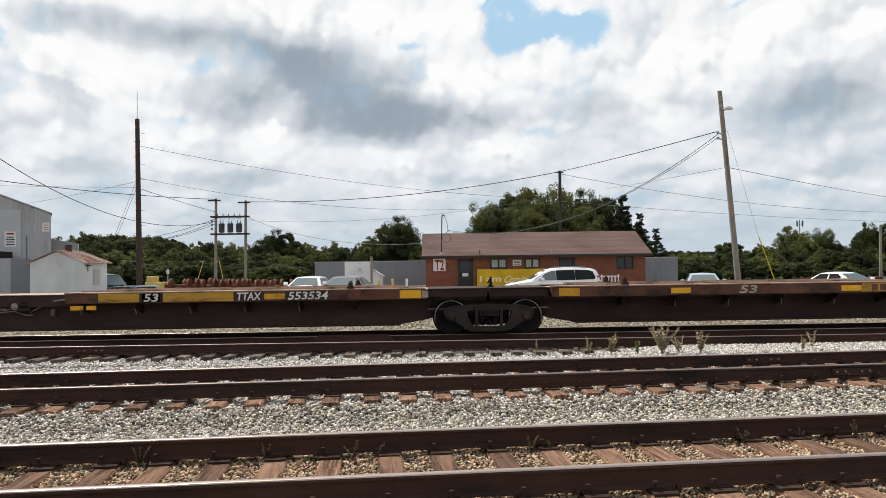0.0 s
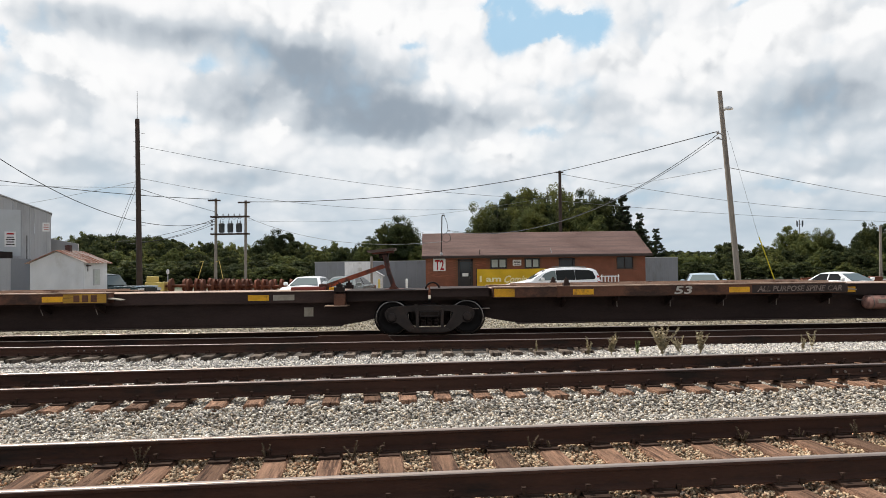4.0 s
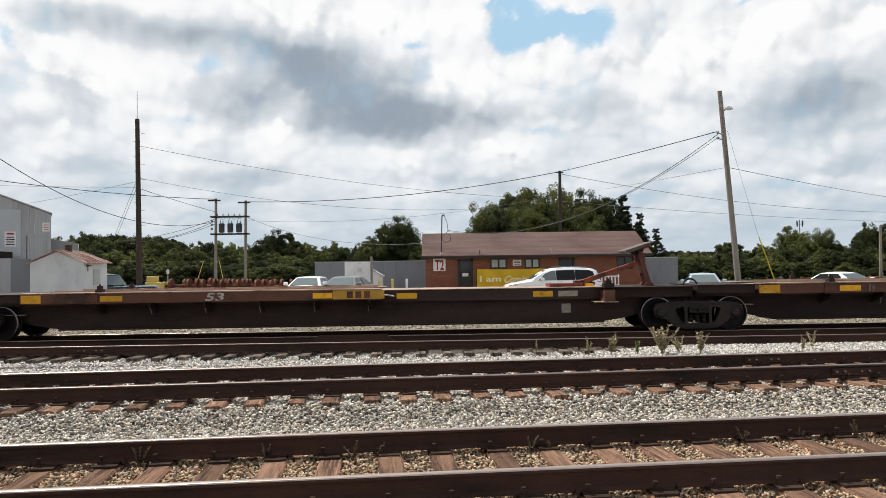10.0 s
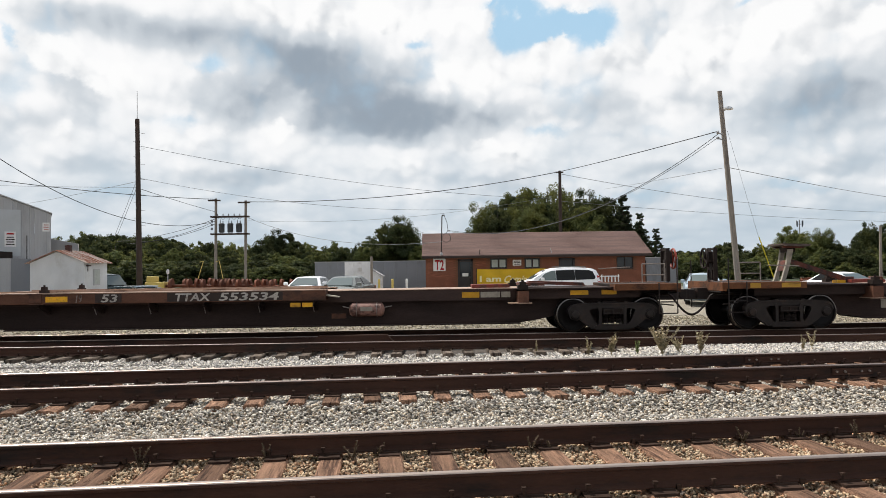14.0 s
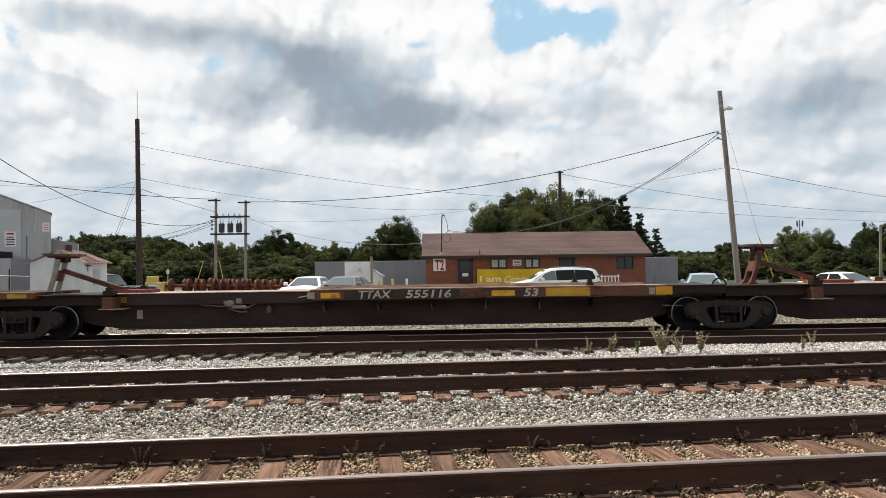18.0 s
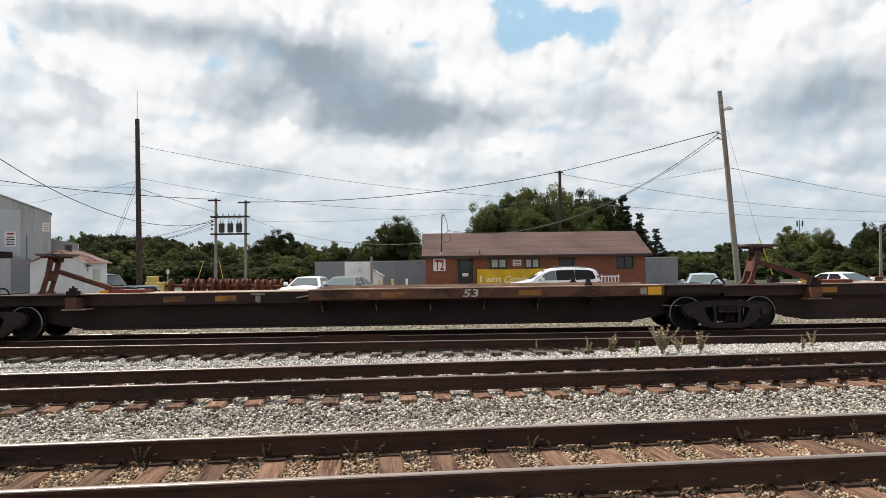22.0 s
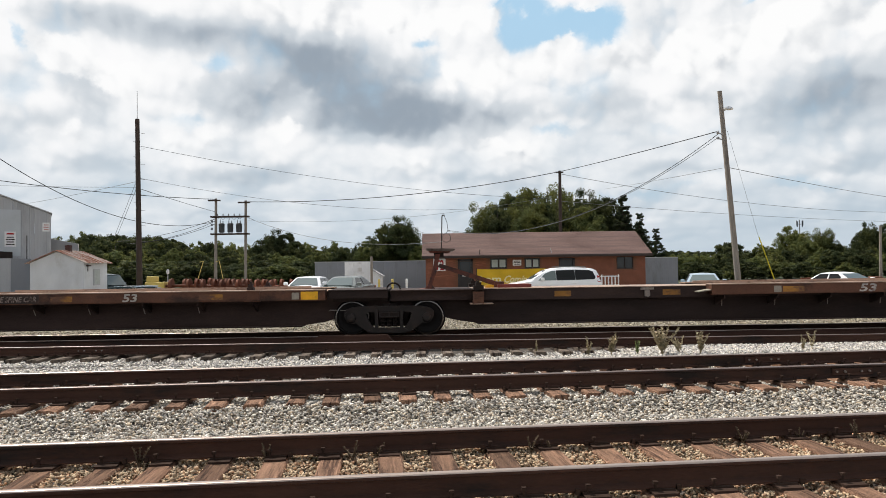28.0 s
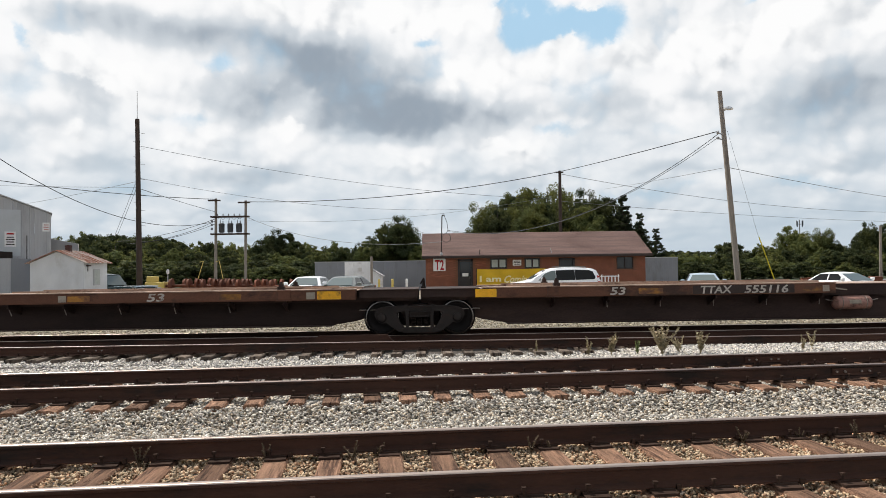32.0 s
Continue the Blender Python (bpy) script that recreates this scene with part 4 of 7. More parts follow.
def folded_hitch(u, d, L):
    x = L - 1.0
    bm = BM()
    prism(bm, [(d * (x - 0.9), 1.16), (d * (x + 0.55), 1.10), (d * (x + 0.5), 1.18), (d * (x - 0.85), 1.24)], -0.2, 0.2)
    box(bm, d * (x - 1.1), d * (x - 0.5), -0.40, 0.40, 1.12, 1.20)
    h = part("trailer_hitch", bm, M_hitch, u, "trailer hitch folded down flat")
    bm = BM()
    box(bm, d * (x - 2.28), d * (x - 1.35), -0.32, 0.32, 1.085, 1.17)
    part("slide_base", bm, M_hitchbase, h, "red oxide slide base")


def coupler_end(u, d, L, wheel):
    """The outer end of a car: platform, railings, hand brake, coupler and hoses. Beyond the truck at L."""
    e = L + 1.62
    a = L + (0.05 if wheel else -0.40)
    bm = BM()
    for y0, y1 in ((-1.16, -0.66), (0.66, 1.16)):
        box(bm, d * a, d * (e - 0.10), y0, y1, 1.0, 1.15)
    box(bm, d * (e - 0.10), d * e, -1.16, 1.16, 0.95, 1.152)
    part("end_sill", bm, M_endsill, u, "rust-orange end sill")
    bm = BM()
    box(bm, d * a, d * (e - 0.11), -0.655, 0.655, 1.10, 1.14)
    part("walkway", bm, M_dark, u)
    for x0, x1 in ((L - 0.95, L - 0.52), (L - 0.20, L + 0.16)) if wheel else ((L - 0.25, L + 0.20), (L + 0.70, L + 0.95)):
        bm = BM()
        if wheel:
            box(bm, d * x0, d * x1, -0.852, -0.83, 0.90, 1.01)
        else:
            box(bm, d * x0, d * x1, -1.166, -1.15, 1.02, 1.13)
        part("reflector_stripe", bm, M_yellow if wheel else M_gold, u)
    bm = BM()
    box(bm, d * (L + 0.3), d * (e + 0.25), -0.22, 0.22, 0.72, 1.0)
    box(bm, d * (e + 0.1), d * (e + 0.42), -0.13, 0.13, 0.76, 0.94)
    prism(bm, [(d * (e + 0.30), -0.16), (d * (e + 0.52), -0.18), (d * (e + 0.56), -0.04), (d * (e + 0.48), 0.12), (d * (e + 0.30), 0.16)], 0.72, 0.97, "z")
    part("coupler", bm, M_truck, u, "cast steel knuckle coupler")
    bm = BM()
    for y in (-1.24, 1.24):
        pipe(bm, [(d * (e - 0.12), y, 0.45), (d * (e - 0.12), y, 1.72)], 0.016)
        pipe(bm, [(d * (e - 0.55), y, 0.45), (d * (e - 0.55), y, 1.17)], 0.016)
        for z in (0.45, 0.72):
            pipe(bm, [(d * (e - 0.55), y, z), (d * (e - 0.12), y, z)], 0.014)
    part("ladder", bm, M_truck, u)
    bm = BM()
    pipe(bm, [(d * (L + 0.70), -1.15, 1.18), (d * (L + 0.70), -1.15, 1.62), (d * (e - 0.38), -1.15, 1.62), (d * (e - 0.38), -1.15, 1.18)], 0.015)
    pipe(bm, [(d * (L + 0.70), -1.15, 1.36), (d * (e - 0.38), -1.15, 1.36)], 0.013)
    pipe(bm, [(d * (L - 0.3), -1.0, 1.52), (d * (L + 0.45), -1.0, 1.55)], 0.012)
    part("grab_rail", bm, M_pipe, u)
    # hand brake stand
    bm = BM()
    for y in (-0.52, -0.12):
        box(bm, d * (e - 0.14), d * (e - 0.05), y - 0.025, y + 0.025, 1.18, 2.0)
    for z in (1.45, 1.93):
        box(bm, d * (e - 0.13), d * (e - 0.06), -0.52, -0.12, z, z + 0.06)
    prism(bm, [(d * (e - 0.14), 1.19), (d * (e - 0.05), 1.19), (d * (e - 0.06), 1.72), (d * (e - 0.13), 1.72)], -0.40, -0.24)
    stand = part("brake_stand", bm, M_dark, u, "dark grimy hand brake stand")
    bm = BM()
    box(bm, d * (e - 0.10), d * (e + 0.06), -0.42, -0.20, 1.62, 1.92)
    bevel(bm, 0.03)
    part("gear_housing", bm, M_dark, stand)
    bm = BM()
    c = (d * (e + 0.10), -0.32, 1.74)
    ring(bm, c, 0.24, 0.026, "x", 24, 6)
    for i in range(5):
        a = 1.257 * i
        rod(bm, c, (c[0], c[1] + 0.24 * math.cos(a), c[2] + 0.24 * math.sin(a)), 0.02, seg=6)
    rod(bm, c, (c[0] - d * 0.12, c[1], c[2]), 0.05)
    part("brake_wheel", bm, M_brakewheel if wheel else M_dark, stand, "red hand brake wheel" if wheel else "")
    bm = BM()
    pipe(bm, [(d * (e - 0.10), -0.30, 1.6), (d * (e - 0.02), -0.28, 1.2), (d * (e - 0.05), -0.26, 0.85)], 0.014)
    part("brake_chain", bm, M_truck, stand)
    # pipes and angle cock beneath the sill, and half of the hose that joins the cars
    bm = BM()
    pipe(bm, [(d * (L + 0.9), -0.45, 0.86), (d * (e - 0.08), -0.45, 0.86), (d * (e + 0.04), -0.45, 0.80)], 0.03)
    pipe(bm, [(d * (L + 1.05), -0.9, 0.92), (d * (L + 1.15), -0.9, 0.66), (d * (e - 0.1), -0.9, 0.62)], 0.016)
    pipe(bm, [(d * (e - 0.02), -1.05, 0.92), (d * (e - 0.02), 0.3, 0.92)], 0.018)
    part("train_pipe", bm, M_truck, u)
    bm = BM()
    pts = []
    for i in range(10):
        f = i / 9
        pts.append((d * (e + 0.02 + 0.48 * f), -0.45, 0.80 - 0.44 * math.sin(0.5 * math.pi * f)))
    pipe(bm, pts, 0.028)
    part("air_hose", bm, M_dark, u, "black rubber air hose")


# positions of the trucks along the train, at the start
TRUCKS = dict(Z=-15.33, A=1.40, B=18.83, C=36.38, D=53.79, E=70.46, F1=74.68, F=91.40, G=108.93, H=126.40, I=143.96, J=160.71)
CARS = [(0, "A", "Z", -1), (1, "A", "B", 1), (2, "B", "C", 1), (3, "C", "D", 1), (4, "D", "E", 1), (5, "F", "F1", -1), (6, "G", "F", -1), (7, "H", "G", -1), (8, "I", "H", -1), (9, "I", "J", 1)]
CAR_LABELS = ["articulated spine car platform with yellow bands, empty", "empty brown spine car platform with raised trailer hitch", "empty brown spine car with air tank and folded hitch", "empty brown spine car platform with raised trailer hitch",
              "empty brown end spine car with hand brake and air tank", "empty dark end spine car with brake gear and hitch", "empty brown spine car platform with raised trailer hitch", "empty brown spine car with exposed brake pipes",
              "empty brown spine car platform with raised trailer hitch", "articulated spine car platform with brown air tank, empty"]
TRAIN = []
for index, base, other, d in CARS:
    L = abs(TRUCKS[other] - TRUCKS[base])
    unit = spine_unit(index, d, L, CAR_LABELS[index])
    TRAIN.append((unit, TRUCKS[base]))
    if index in (0, 9):
        truck(unit, 0.0)
    truck(unit, d * L)
    if index in (4, 5):
        coupler_end(unit, d, L, index == 4)


def travelled(t):
    return -4.6303 * t - 0.025925 * t ** 2 + 0.0017216 * t ** 3 - 0.000024697 * t ** 4
# ---------------------------------------------------------------- buildings
M_brick = mat("orange_brick_paint", (0.255, 0.092, 0.052), 0.8, var=0.25, scale=2, fine=30, bump=0.2, rnd=0.16)
M_mortar = mat("mortar", (0.19, 0.085, 0.05), 0.9, var=0.2)
M_shingle = mat("brown_shingle", (0.125, 0.074, 0.062), 0.9, var=0.3, scale=0.8, fine=25, bump=0.4, rnd=0.12)
M_trim = mat("dark_brown_trim", (0.035, 0.022, 0.018), 0.6, var=0.3)
M_door = mat("dark_door", (0.025, 0.02, 0.02), 0.4, var=0.3)
M_pane = glass("window_pane", (0.03, 0.035, 0.04), 0.06)
M_curtain = mat("pale_blind", (0.42, 0.45, 0.42), 0.8, var=0.2, scale=3)
M_signwhite = mat("sign_white", (0.75, 0.74, 0.72), 0.6, var=0.1)
M_red = mat("sign_red", (0.34, 0.010, 0.014), 0.6, var=0.15)
M_banner = mat("yellow_banner", (0.62, 0.45, 0.035), 0.6, var=0.15, scale=1.5, bump=0.1)
M_cream = mat("banner_cream", (0.80, 0.74, 0.42), 0.7, var=0.1)
M_greywall = mat("grey_metal_panel", (0.205, 0.215, 0.235), 0.6, var=0.12, scale=0.6, stretch=(1, 1, 0.3), dirt=(0.16, 0.165, 0.17), amount=0.3)
M_galv = mat("galvanised_siding", (0.40, 0.40, 0.405), 0.6, metal=0.0, var=0.14, scale=0.5, stretch=(1, 1, 0.25), dirt=(0.31, 0.31, 0.31), amount=0.35)
M_whitewall = mat("whitewashed_wall", (0.80, 0.81, 0.82), 0.85, var=0.18, scale=1.2, dirt=(0.56, 0.55, 0.53), amount=0.25, bump=0.2)
M_rusttin = mat("rusty_tin_roof", (0.30, 0.12, 0.065), 0.7, var=0.4, scale=1.4, stretch=(1, 4, 1), dirt=(0.55, 0.47, 0.42), amount=0.65)
M_wood = mat("pole_wood_dark", (0.055, 0.038, 0.03), 0.85, var=0.4, scale=2, stretch=(4, 4, 0.4), bump=0.4)
M_woodgrey = mat("pole_wood_grey", (0.27, 0.235, 0.20), 0.85, var=0.35, scale=2, stretch=(4, 4, 0.4), bump=0.4, dirt=(0.15, 0.12, 0.10), amount=0.4)
M_wire = mat("wire_black", (0.02, 0.02, 0.022), 0.6, var=0.1, bump=0)
M_wirepale = mat("wire_pale", (0.20, 0.21, 0.22), 0.6, var=0.1, bump=0)
M_chrome = mat("bright_metal", (0.6, 0.6, 0.6), 0.25, metal=1.0, var=0.1, bump=0)
M_rust = mat("orange_rust", (0.135, 0.040, 0.016), 0.8, var=0.5, scale=3, rnd=0.3)
M_yellowtank = mat("pale_yellow_paint", (0.62, 0.47, 0.13), 0.6, var=0.2, scale=2)


def lot_z(x):
    return -0.2 - 0.008 * max(-25, min(25, x))


def window(parent, x0, x1, z0, z1, y, blind=True, bars=1):
    bm = BM()
    t = 0.05
    for a, b, c, e in ((x0 - t, x1 + t, z1, z1 + t), (x0 - t, x1 + t, z0 - t, z0), (x0 - t, x0, z0, z1), (x1, x1 + t, z0, z1)):
        box(bm, a, b, y - 0.05, y + 0.04, c, e)
    for i in range(bars):
        xm = x0 + (x1 - x0) * (i + 1) / (bars + 1)
        box(bm, xm - 0.025, xm + 0.025, y - 0.04, y + 0.03, z0, z1)
    w = part("window", bm, M_trim, parent, "dark framed window")
    bm = BM()
    box(bm, x0, x1, y + 0.03, y + 0.04, z0, z1)
    part("pane", bm, M_pane, w)
    if blind:
        for i in range(bars + 1):
            xa = x0 + (x1 - x0) * i / (bars + 1) + 0.06
            xb = x0 + (x1 - x0) * (i + 1) / (bars + 1) - 0.06
            bm = BM()
            box(bm, xa, xb, y + 0.018, y + 0.026, z0 + 0.05, z1 - 0.06)
            part("blind", bm, M_curtain, w)


def panel_wall(parent, x0, x1, y, z0, z1, material, pitch=0.3, rib=0.03, name="wall_panel", deep=0.005):
    """Ribbed sheet metal in separate sheets."""
    sheet = pitch * 3
    n = max(1, round((x1 - x0) / sheet))
    for i in range(n):
        a, b = x0 + (x1 - x0) * i / n, x0 + (x1 - x0) * (i + 1) / n
        bm = BM()
        box(bm, a + 0.004, b - 0.004, y, y + 0.05, z0, z1)
        for j in range(3):
            c = a + (b - a) * (j + 0.5) / 3
            prism(bm, [(c - rib, y), (c - rib * 0.5, y - deep), (c + rib * 0.5, y - deep), (c + rib, y)], z0, z1, "z")
        part(name, bm, material, parent)


def brick_building():
    x0, x1, y0, y1 = -0.23, 14.2, 48.0, 55.0
    g = -0.32
    b = thing("brick_building", "low orange brick building with brown shingle roof", "building")
    openings = [(1.87, 2.86, g, 2.10), (8.5, 9.55, g, 2.08), (4.04, 5.06, 1.5, 2.1), (6.3, 7.22, 1.49, 2.08), (12.36, 13.35, 1.38, 2.08)]
    # core walls
    bm = BM()
    xs = sorted({x0, x1, *[o[0] for o in openings], *[o[1] for o in openings]})
    for a, c in zip(xs, xs[1:]):
        hole = [o for o in openings if o[0] <= a + 1e-6 and o[1] >= c - 1e-6]
        if not hole:
            box(bm, a, c, y0 + 0.02, y0 + 0.22, g - 0.2, 2.34)
        else:
            o = hole[0]
            box(bm, a, c, y0 + 0.02, y0 + 0.22, o[3], 2.34)
            if o[2] > g:
                box(bm, a, c, y0 + 0.02, y0 + 0.22, g - 0.2, o[2])
    box(bm, x0, x0 + 0.2, y0 + 0.22, y1, g - 0.2, 2.34), box(bm, x1 - 0.2, x1, y0 + 0.22, y1, g - 0.2, 2.34), box(bm, x0, x1, y1 - 0.2, y1, g - 0.2, 2.34)
    for x in (x0, x1 - 0.2):
        prism(bm, [(y0, 2.34), (y1, 2.34), ((y0 + y1) / 2, 3.86)], x, x + 0.2, "x")
    wall = part("wall", bm, M_mortar, b)
    # roof
    ym, zr = (y0 + y1) / 2, 3.97
    for s in (0, 1):
        ye = y0 - 0.35 if s == 0 else y1 + 0.35
        bm = BM()
        prism(bm, [(ye, 2.22), (ye, 2.32), (ym, zr), (ym, zr - 0.1)], x0 - 0.22, x1 + 0.35, "x")
        part("roof", bm, M_shingle, b)
    # shingle courses, each a lapped strip
    n = 22
    for i in range(n):
        f0, f1 = i / n, (i + 1) / n
        ya, yb = y0 - 0.37 + (ym - y0 + 0.37) * f0, y0 - 0.37 + (ym - y0 + 0.37) * f1
        za, zb = 2.325 + (zr - 2.325) * f0, 2.325 + (zr - 2.325) * f1
        bm = BM()
        prism(bm, [(ya, za + 0.004), (ya, za + 0.012), (yb + 0.02, zb + 0.010), (yb + 0.02, zb + 0.002)], x0 - 0.23 + 0.005 * (i % 3), x1 + 0.36, "x")
        part("shingle_course", bm, M_shingle, b)
    bm = BM()
    box(bm, x0 - 0.24, x1 + 0.37, y0 - 0.40, y0 - 0.36, 2.17, 2.33)
    part("fascia", bm, M_trim, b)
    # doors
    for a, c in ((1.87, 2.86), (8.5, 9.55)):
        bm = BM()
        for p, q, r, s in ((a, a + 0.12, g, 2.1), (c - 0.12, c, g, 2.1), (a, c, 1.98, 2.1)):
            box(bm, p, q, y0 - 0.02, y0 + 0.16, r, s)
        box(bm, a + 0.12, c - 0.12, y0 + 0.10, y0 + 0.15, g, 1.0)
        door = part("door", bm, M_door, b, "dark glazed door")
        bm = BM()
        box(bm, a + 0.14, c - 0.14, y0 + 0.11, y0 + 0.14, 1.0, 1.96)
        part("pane", bm, M_pane, door)
        bm = BM()
        box(bm, a + 0.3, c - 0.3, y0 + 0.085, y0 + 0.10, 0.98, 1.2)
        part("notice", bm, M_signwhite, door)
        bm = BM()
        rod(bm, (c - 0.2, y0 + 0.06, 0.8), (c - 0.2, y0 + 0.06, 1.0), 0.02)
        part("handle", bm, M_chrome, door)
    window(b, 4.04, 5.06, 1.5, 2.1, y0 + 0.04)
    window(b, 6.3, 7.22, 1.49, 2.08, y0 + 0.04)
    window(b, 12.36, 13.35, 1.38, 2.08, y0 + 0.04, blind=False)
    # downspouts and roof vents
    bm = BM()
    pipe(bm, [(3.3, y0 - 0.2, 2.3), (3.32, y0 - 0.2, 2.72)], 0.03)
    part("vent_pipe", bm, M_trim, b)
    bm = BM()
    pipe(bm, [(8.0, y0 - 0.1, 2.4), (7.95, y0 - 0.1, 2.75)], 0.03)
    part("vent_pipe", bm, M_chrome, b)
    # brick courses in front of the core
    course, size = 0.075, 0.305
    meshes = []
    rng = random.Random(8)
    rest = BM()
    count = 0
    for w in (size - 0.012, size / 2 - 0.012):
        bm = BM()
        box(bm, 0, w, 0, 0.02, 0, course - 0.012)
        meshes.append(mesh_of(bm, "brick", M_brick))
    z = 2.16
    row = 0
    while z > g:
        x = x0 + (0 if row % 2 else -size / 2)
        while x < x1 - 0.02:
            a, c = max(x, x0), min(x + size - 0.012, x1)
            x += size
            if any(o[0] - 0.02 < c and a < o[1] + 0.02 and o[2] - 0.06 < z + course and z < o[3] + 0.06 for o in openings):
                continue
            if c - a > size - 0.02 and x < 4.2 and z > 0.9 and count < 300:
                k = part("brick", meshes[0], None, wall)
                k.location = (a, y0 + rng.uniform(-0.002, 0.003), z)
                count += 1
            elif c - a > 0.05:
                dy = rng.uniform(-0.002, 0.003)
                box(rest, a, c, y0 + dy, y0 + 0.02, z, z + course - 0.012)
        z -= course
        row += 1
    r = part("brickwork", rest, M_brick, wall)
    r["kind"] = "stuff"
    return b


brick_building()


def sign_board(name, label, x, y, z, w, h, lines=(), face=None, turn=0):
    s = thing(name, label, "sign", m=pose(x, y, z, 0, 0, turn))
    x = y = z = 0.0
    bm = BM()
    box(bm, x, x + w, y, y + 0.03, z, z + h)
    part("board", bm, face or M_signwhite, s)
    for me, px, pz in lines:
        t = part("lettering", me, None, s, "painted lettering")
        t.location = (x + px, y - 0.004, z + pz)
    return s


def bars(w, h, rows, material):
    """Writing too small to read, as plain bars."""
    bm = BM()
    for i in range(rows):
        zz = h * (rows - i - 0.5) / rows
        box(bm, 0.0 if i % 2 else w * 0.08, w if i % 2 else w * 0.92, -0.003, 0.002, zz - h * 0.2 / rows, zz + h * 0.22 / rows)
    return mesh_of(bm, "lettering", material)


sign_board("wall_sign", "white sign with bold red letters on the brick wall", 0.27, 47.93, 1.36, 0.80, 0.80, [(letters("T2", 0.92, M_red, width=0.60), 0.10, 0.07)])
sign_board("notice_sign", "small white notice between the windows", 5.47, 47.95, 1.64, 0.56, 0.38, [(bars(0.44, 0.3, 3, M_trim), 0.06, 0.04)])


def banner():
    b = thing("banner", "yellow cloth banner with pale lettering on posts", "banner")
    x0, x1, z0, z1, y = 2.98, 7.35, 0.18, 1.44, 46.4
    bm = BM()
    n = 24
    rows = []
    for j in range(6):
        rows.append([bm.verts.new((x0 + (x1 - x0) * i / n, y + 0.05 * math.sin(i * 0.9 + j * 0.5) * (0.4 + 0.1 * j), z0 + (z1 - z0) * j / 5 - 0.03 * math.sin(math.pi * i / n) * j / 5)) for i in range(n + 1)])
    for a, c in zip(rows, rows[1:]):
        for i in range(n):
            bm.faces.new((a[i], a[i + 1], c[i + 1], c[i]))
    bmesh.ops.solidify(bm, geom=bm.faces[:], thickness=0.01)
    part("cloth", bm, M_banner, b, smooth=True)
    for text, size, px, pz, w, sh in (("I am", 0.52, 0.2, 0.62, 1.35, 0.0), ("Coming", 0.62, 1.75, 0.55, 1.75, 0.45)):
        t = part("lettering", letters(text, size, M_cream, shear=sh, width=w, depth=0.03), None, b, "cream lettering")
        t.location = (x0 + px, y - 0.085, z0 + pz - 0.15)
    for x in (x0, x1):
        bm = BM()
        rod(bm, (x, y, -0.4), (x, y, z1 + 0.05), 0.03)
        part("post", bm, M_trim, b)


banner()


def grey_fence():
    f = thing("metal_fence", "long grey ribbed metal fence behind the building", "fence")
    panel_wall(f, -8.99, 19.75, 58.0, -0.4, 2.12, M_greywall, 0.30)
    bm = BM()
    box(bm, -9.02, 19.77, 57.98, 58.08, 2.12, 2.17)
    part("cap_rail", bm, M_galv, f)
    s = thing("storage_box", "white storage box with lean-to side", "storage box")
    panel_wall(s, -6.2, -4.3, 54.0, -0.3, 2.08, M_whitewall, 0.22)
    bm = BM()
    box(bm, -6.2, -4.3, 54.05, 56.2, -0.3, 2.08)
    part("body", bm, M_whitewall, s)
    bm = BM()
    prism(bm, [(-4.3, -0.3), (-4.3, 1.55), (-3.5, 1.05), (-3.5, -0.3)], 54.02, 55.8)
    part("lean_to", bm, M_whitewall, s)
    bm = BM()
    prism(bm, [(-4.32, 1.56), (-4.32, 1.62), (-3.38, 1.04), (-3.38, 0.98)], 53.9, 55.9)
    part("lean_to_roof", bm, M_galv, s)
    for x in (-3.68,):
        bm = BM()
        rod(bm, (x, 47.0, -0.3), (x, 47.0, 2.35), 0.085, 0.075, 10)
        solid("fence_post", bm, M_woodgrey, "short weathered grey timber post", "post")
    for x in (-3.0, -2.2, -1.35):
        bm = BM()
        rod(bm, (x, 44.0, -0.3), (x, 44.0, 0.86), 0.07, 0.07, 10)
        lathe(bm, [(0.075, 0.86), (0.06, 0.92), (0.02, 0.94)], 10, (x, 44.0, 0), "z")
        solid("bollard", bm, M_yellowtank if x < -2 else M_signwhite, "short painted steel bollard", "bollard", "bollards")


grey_fence()


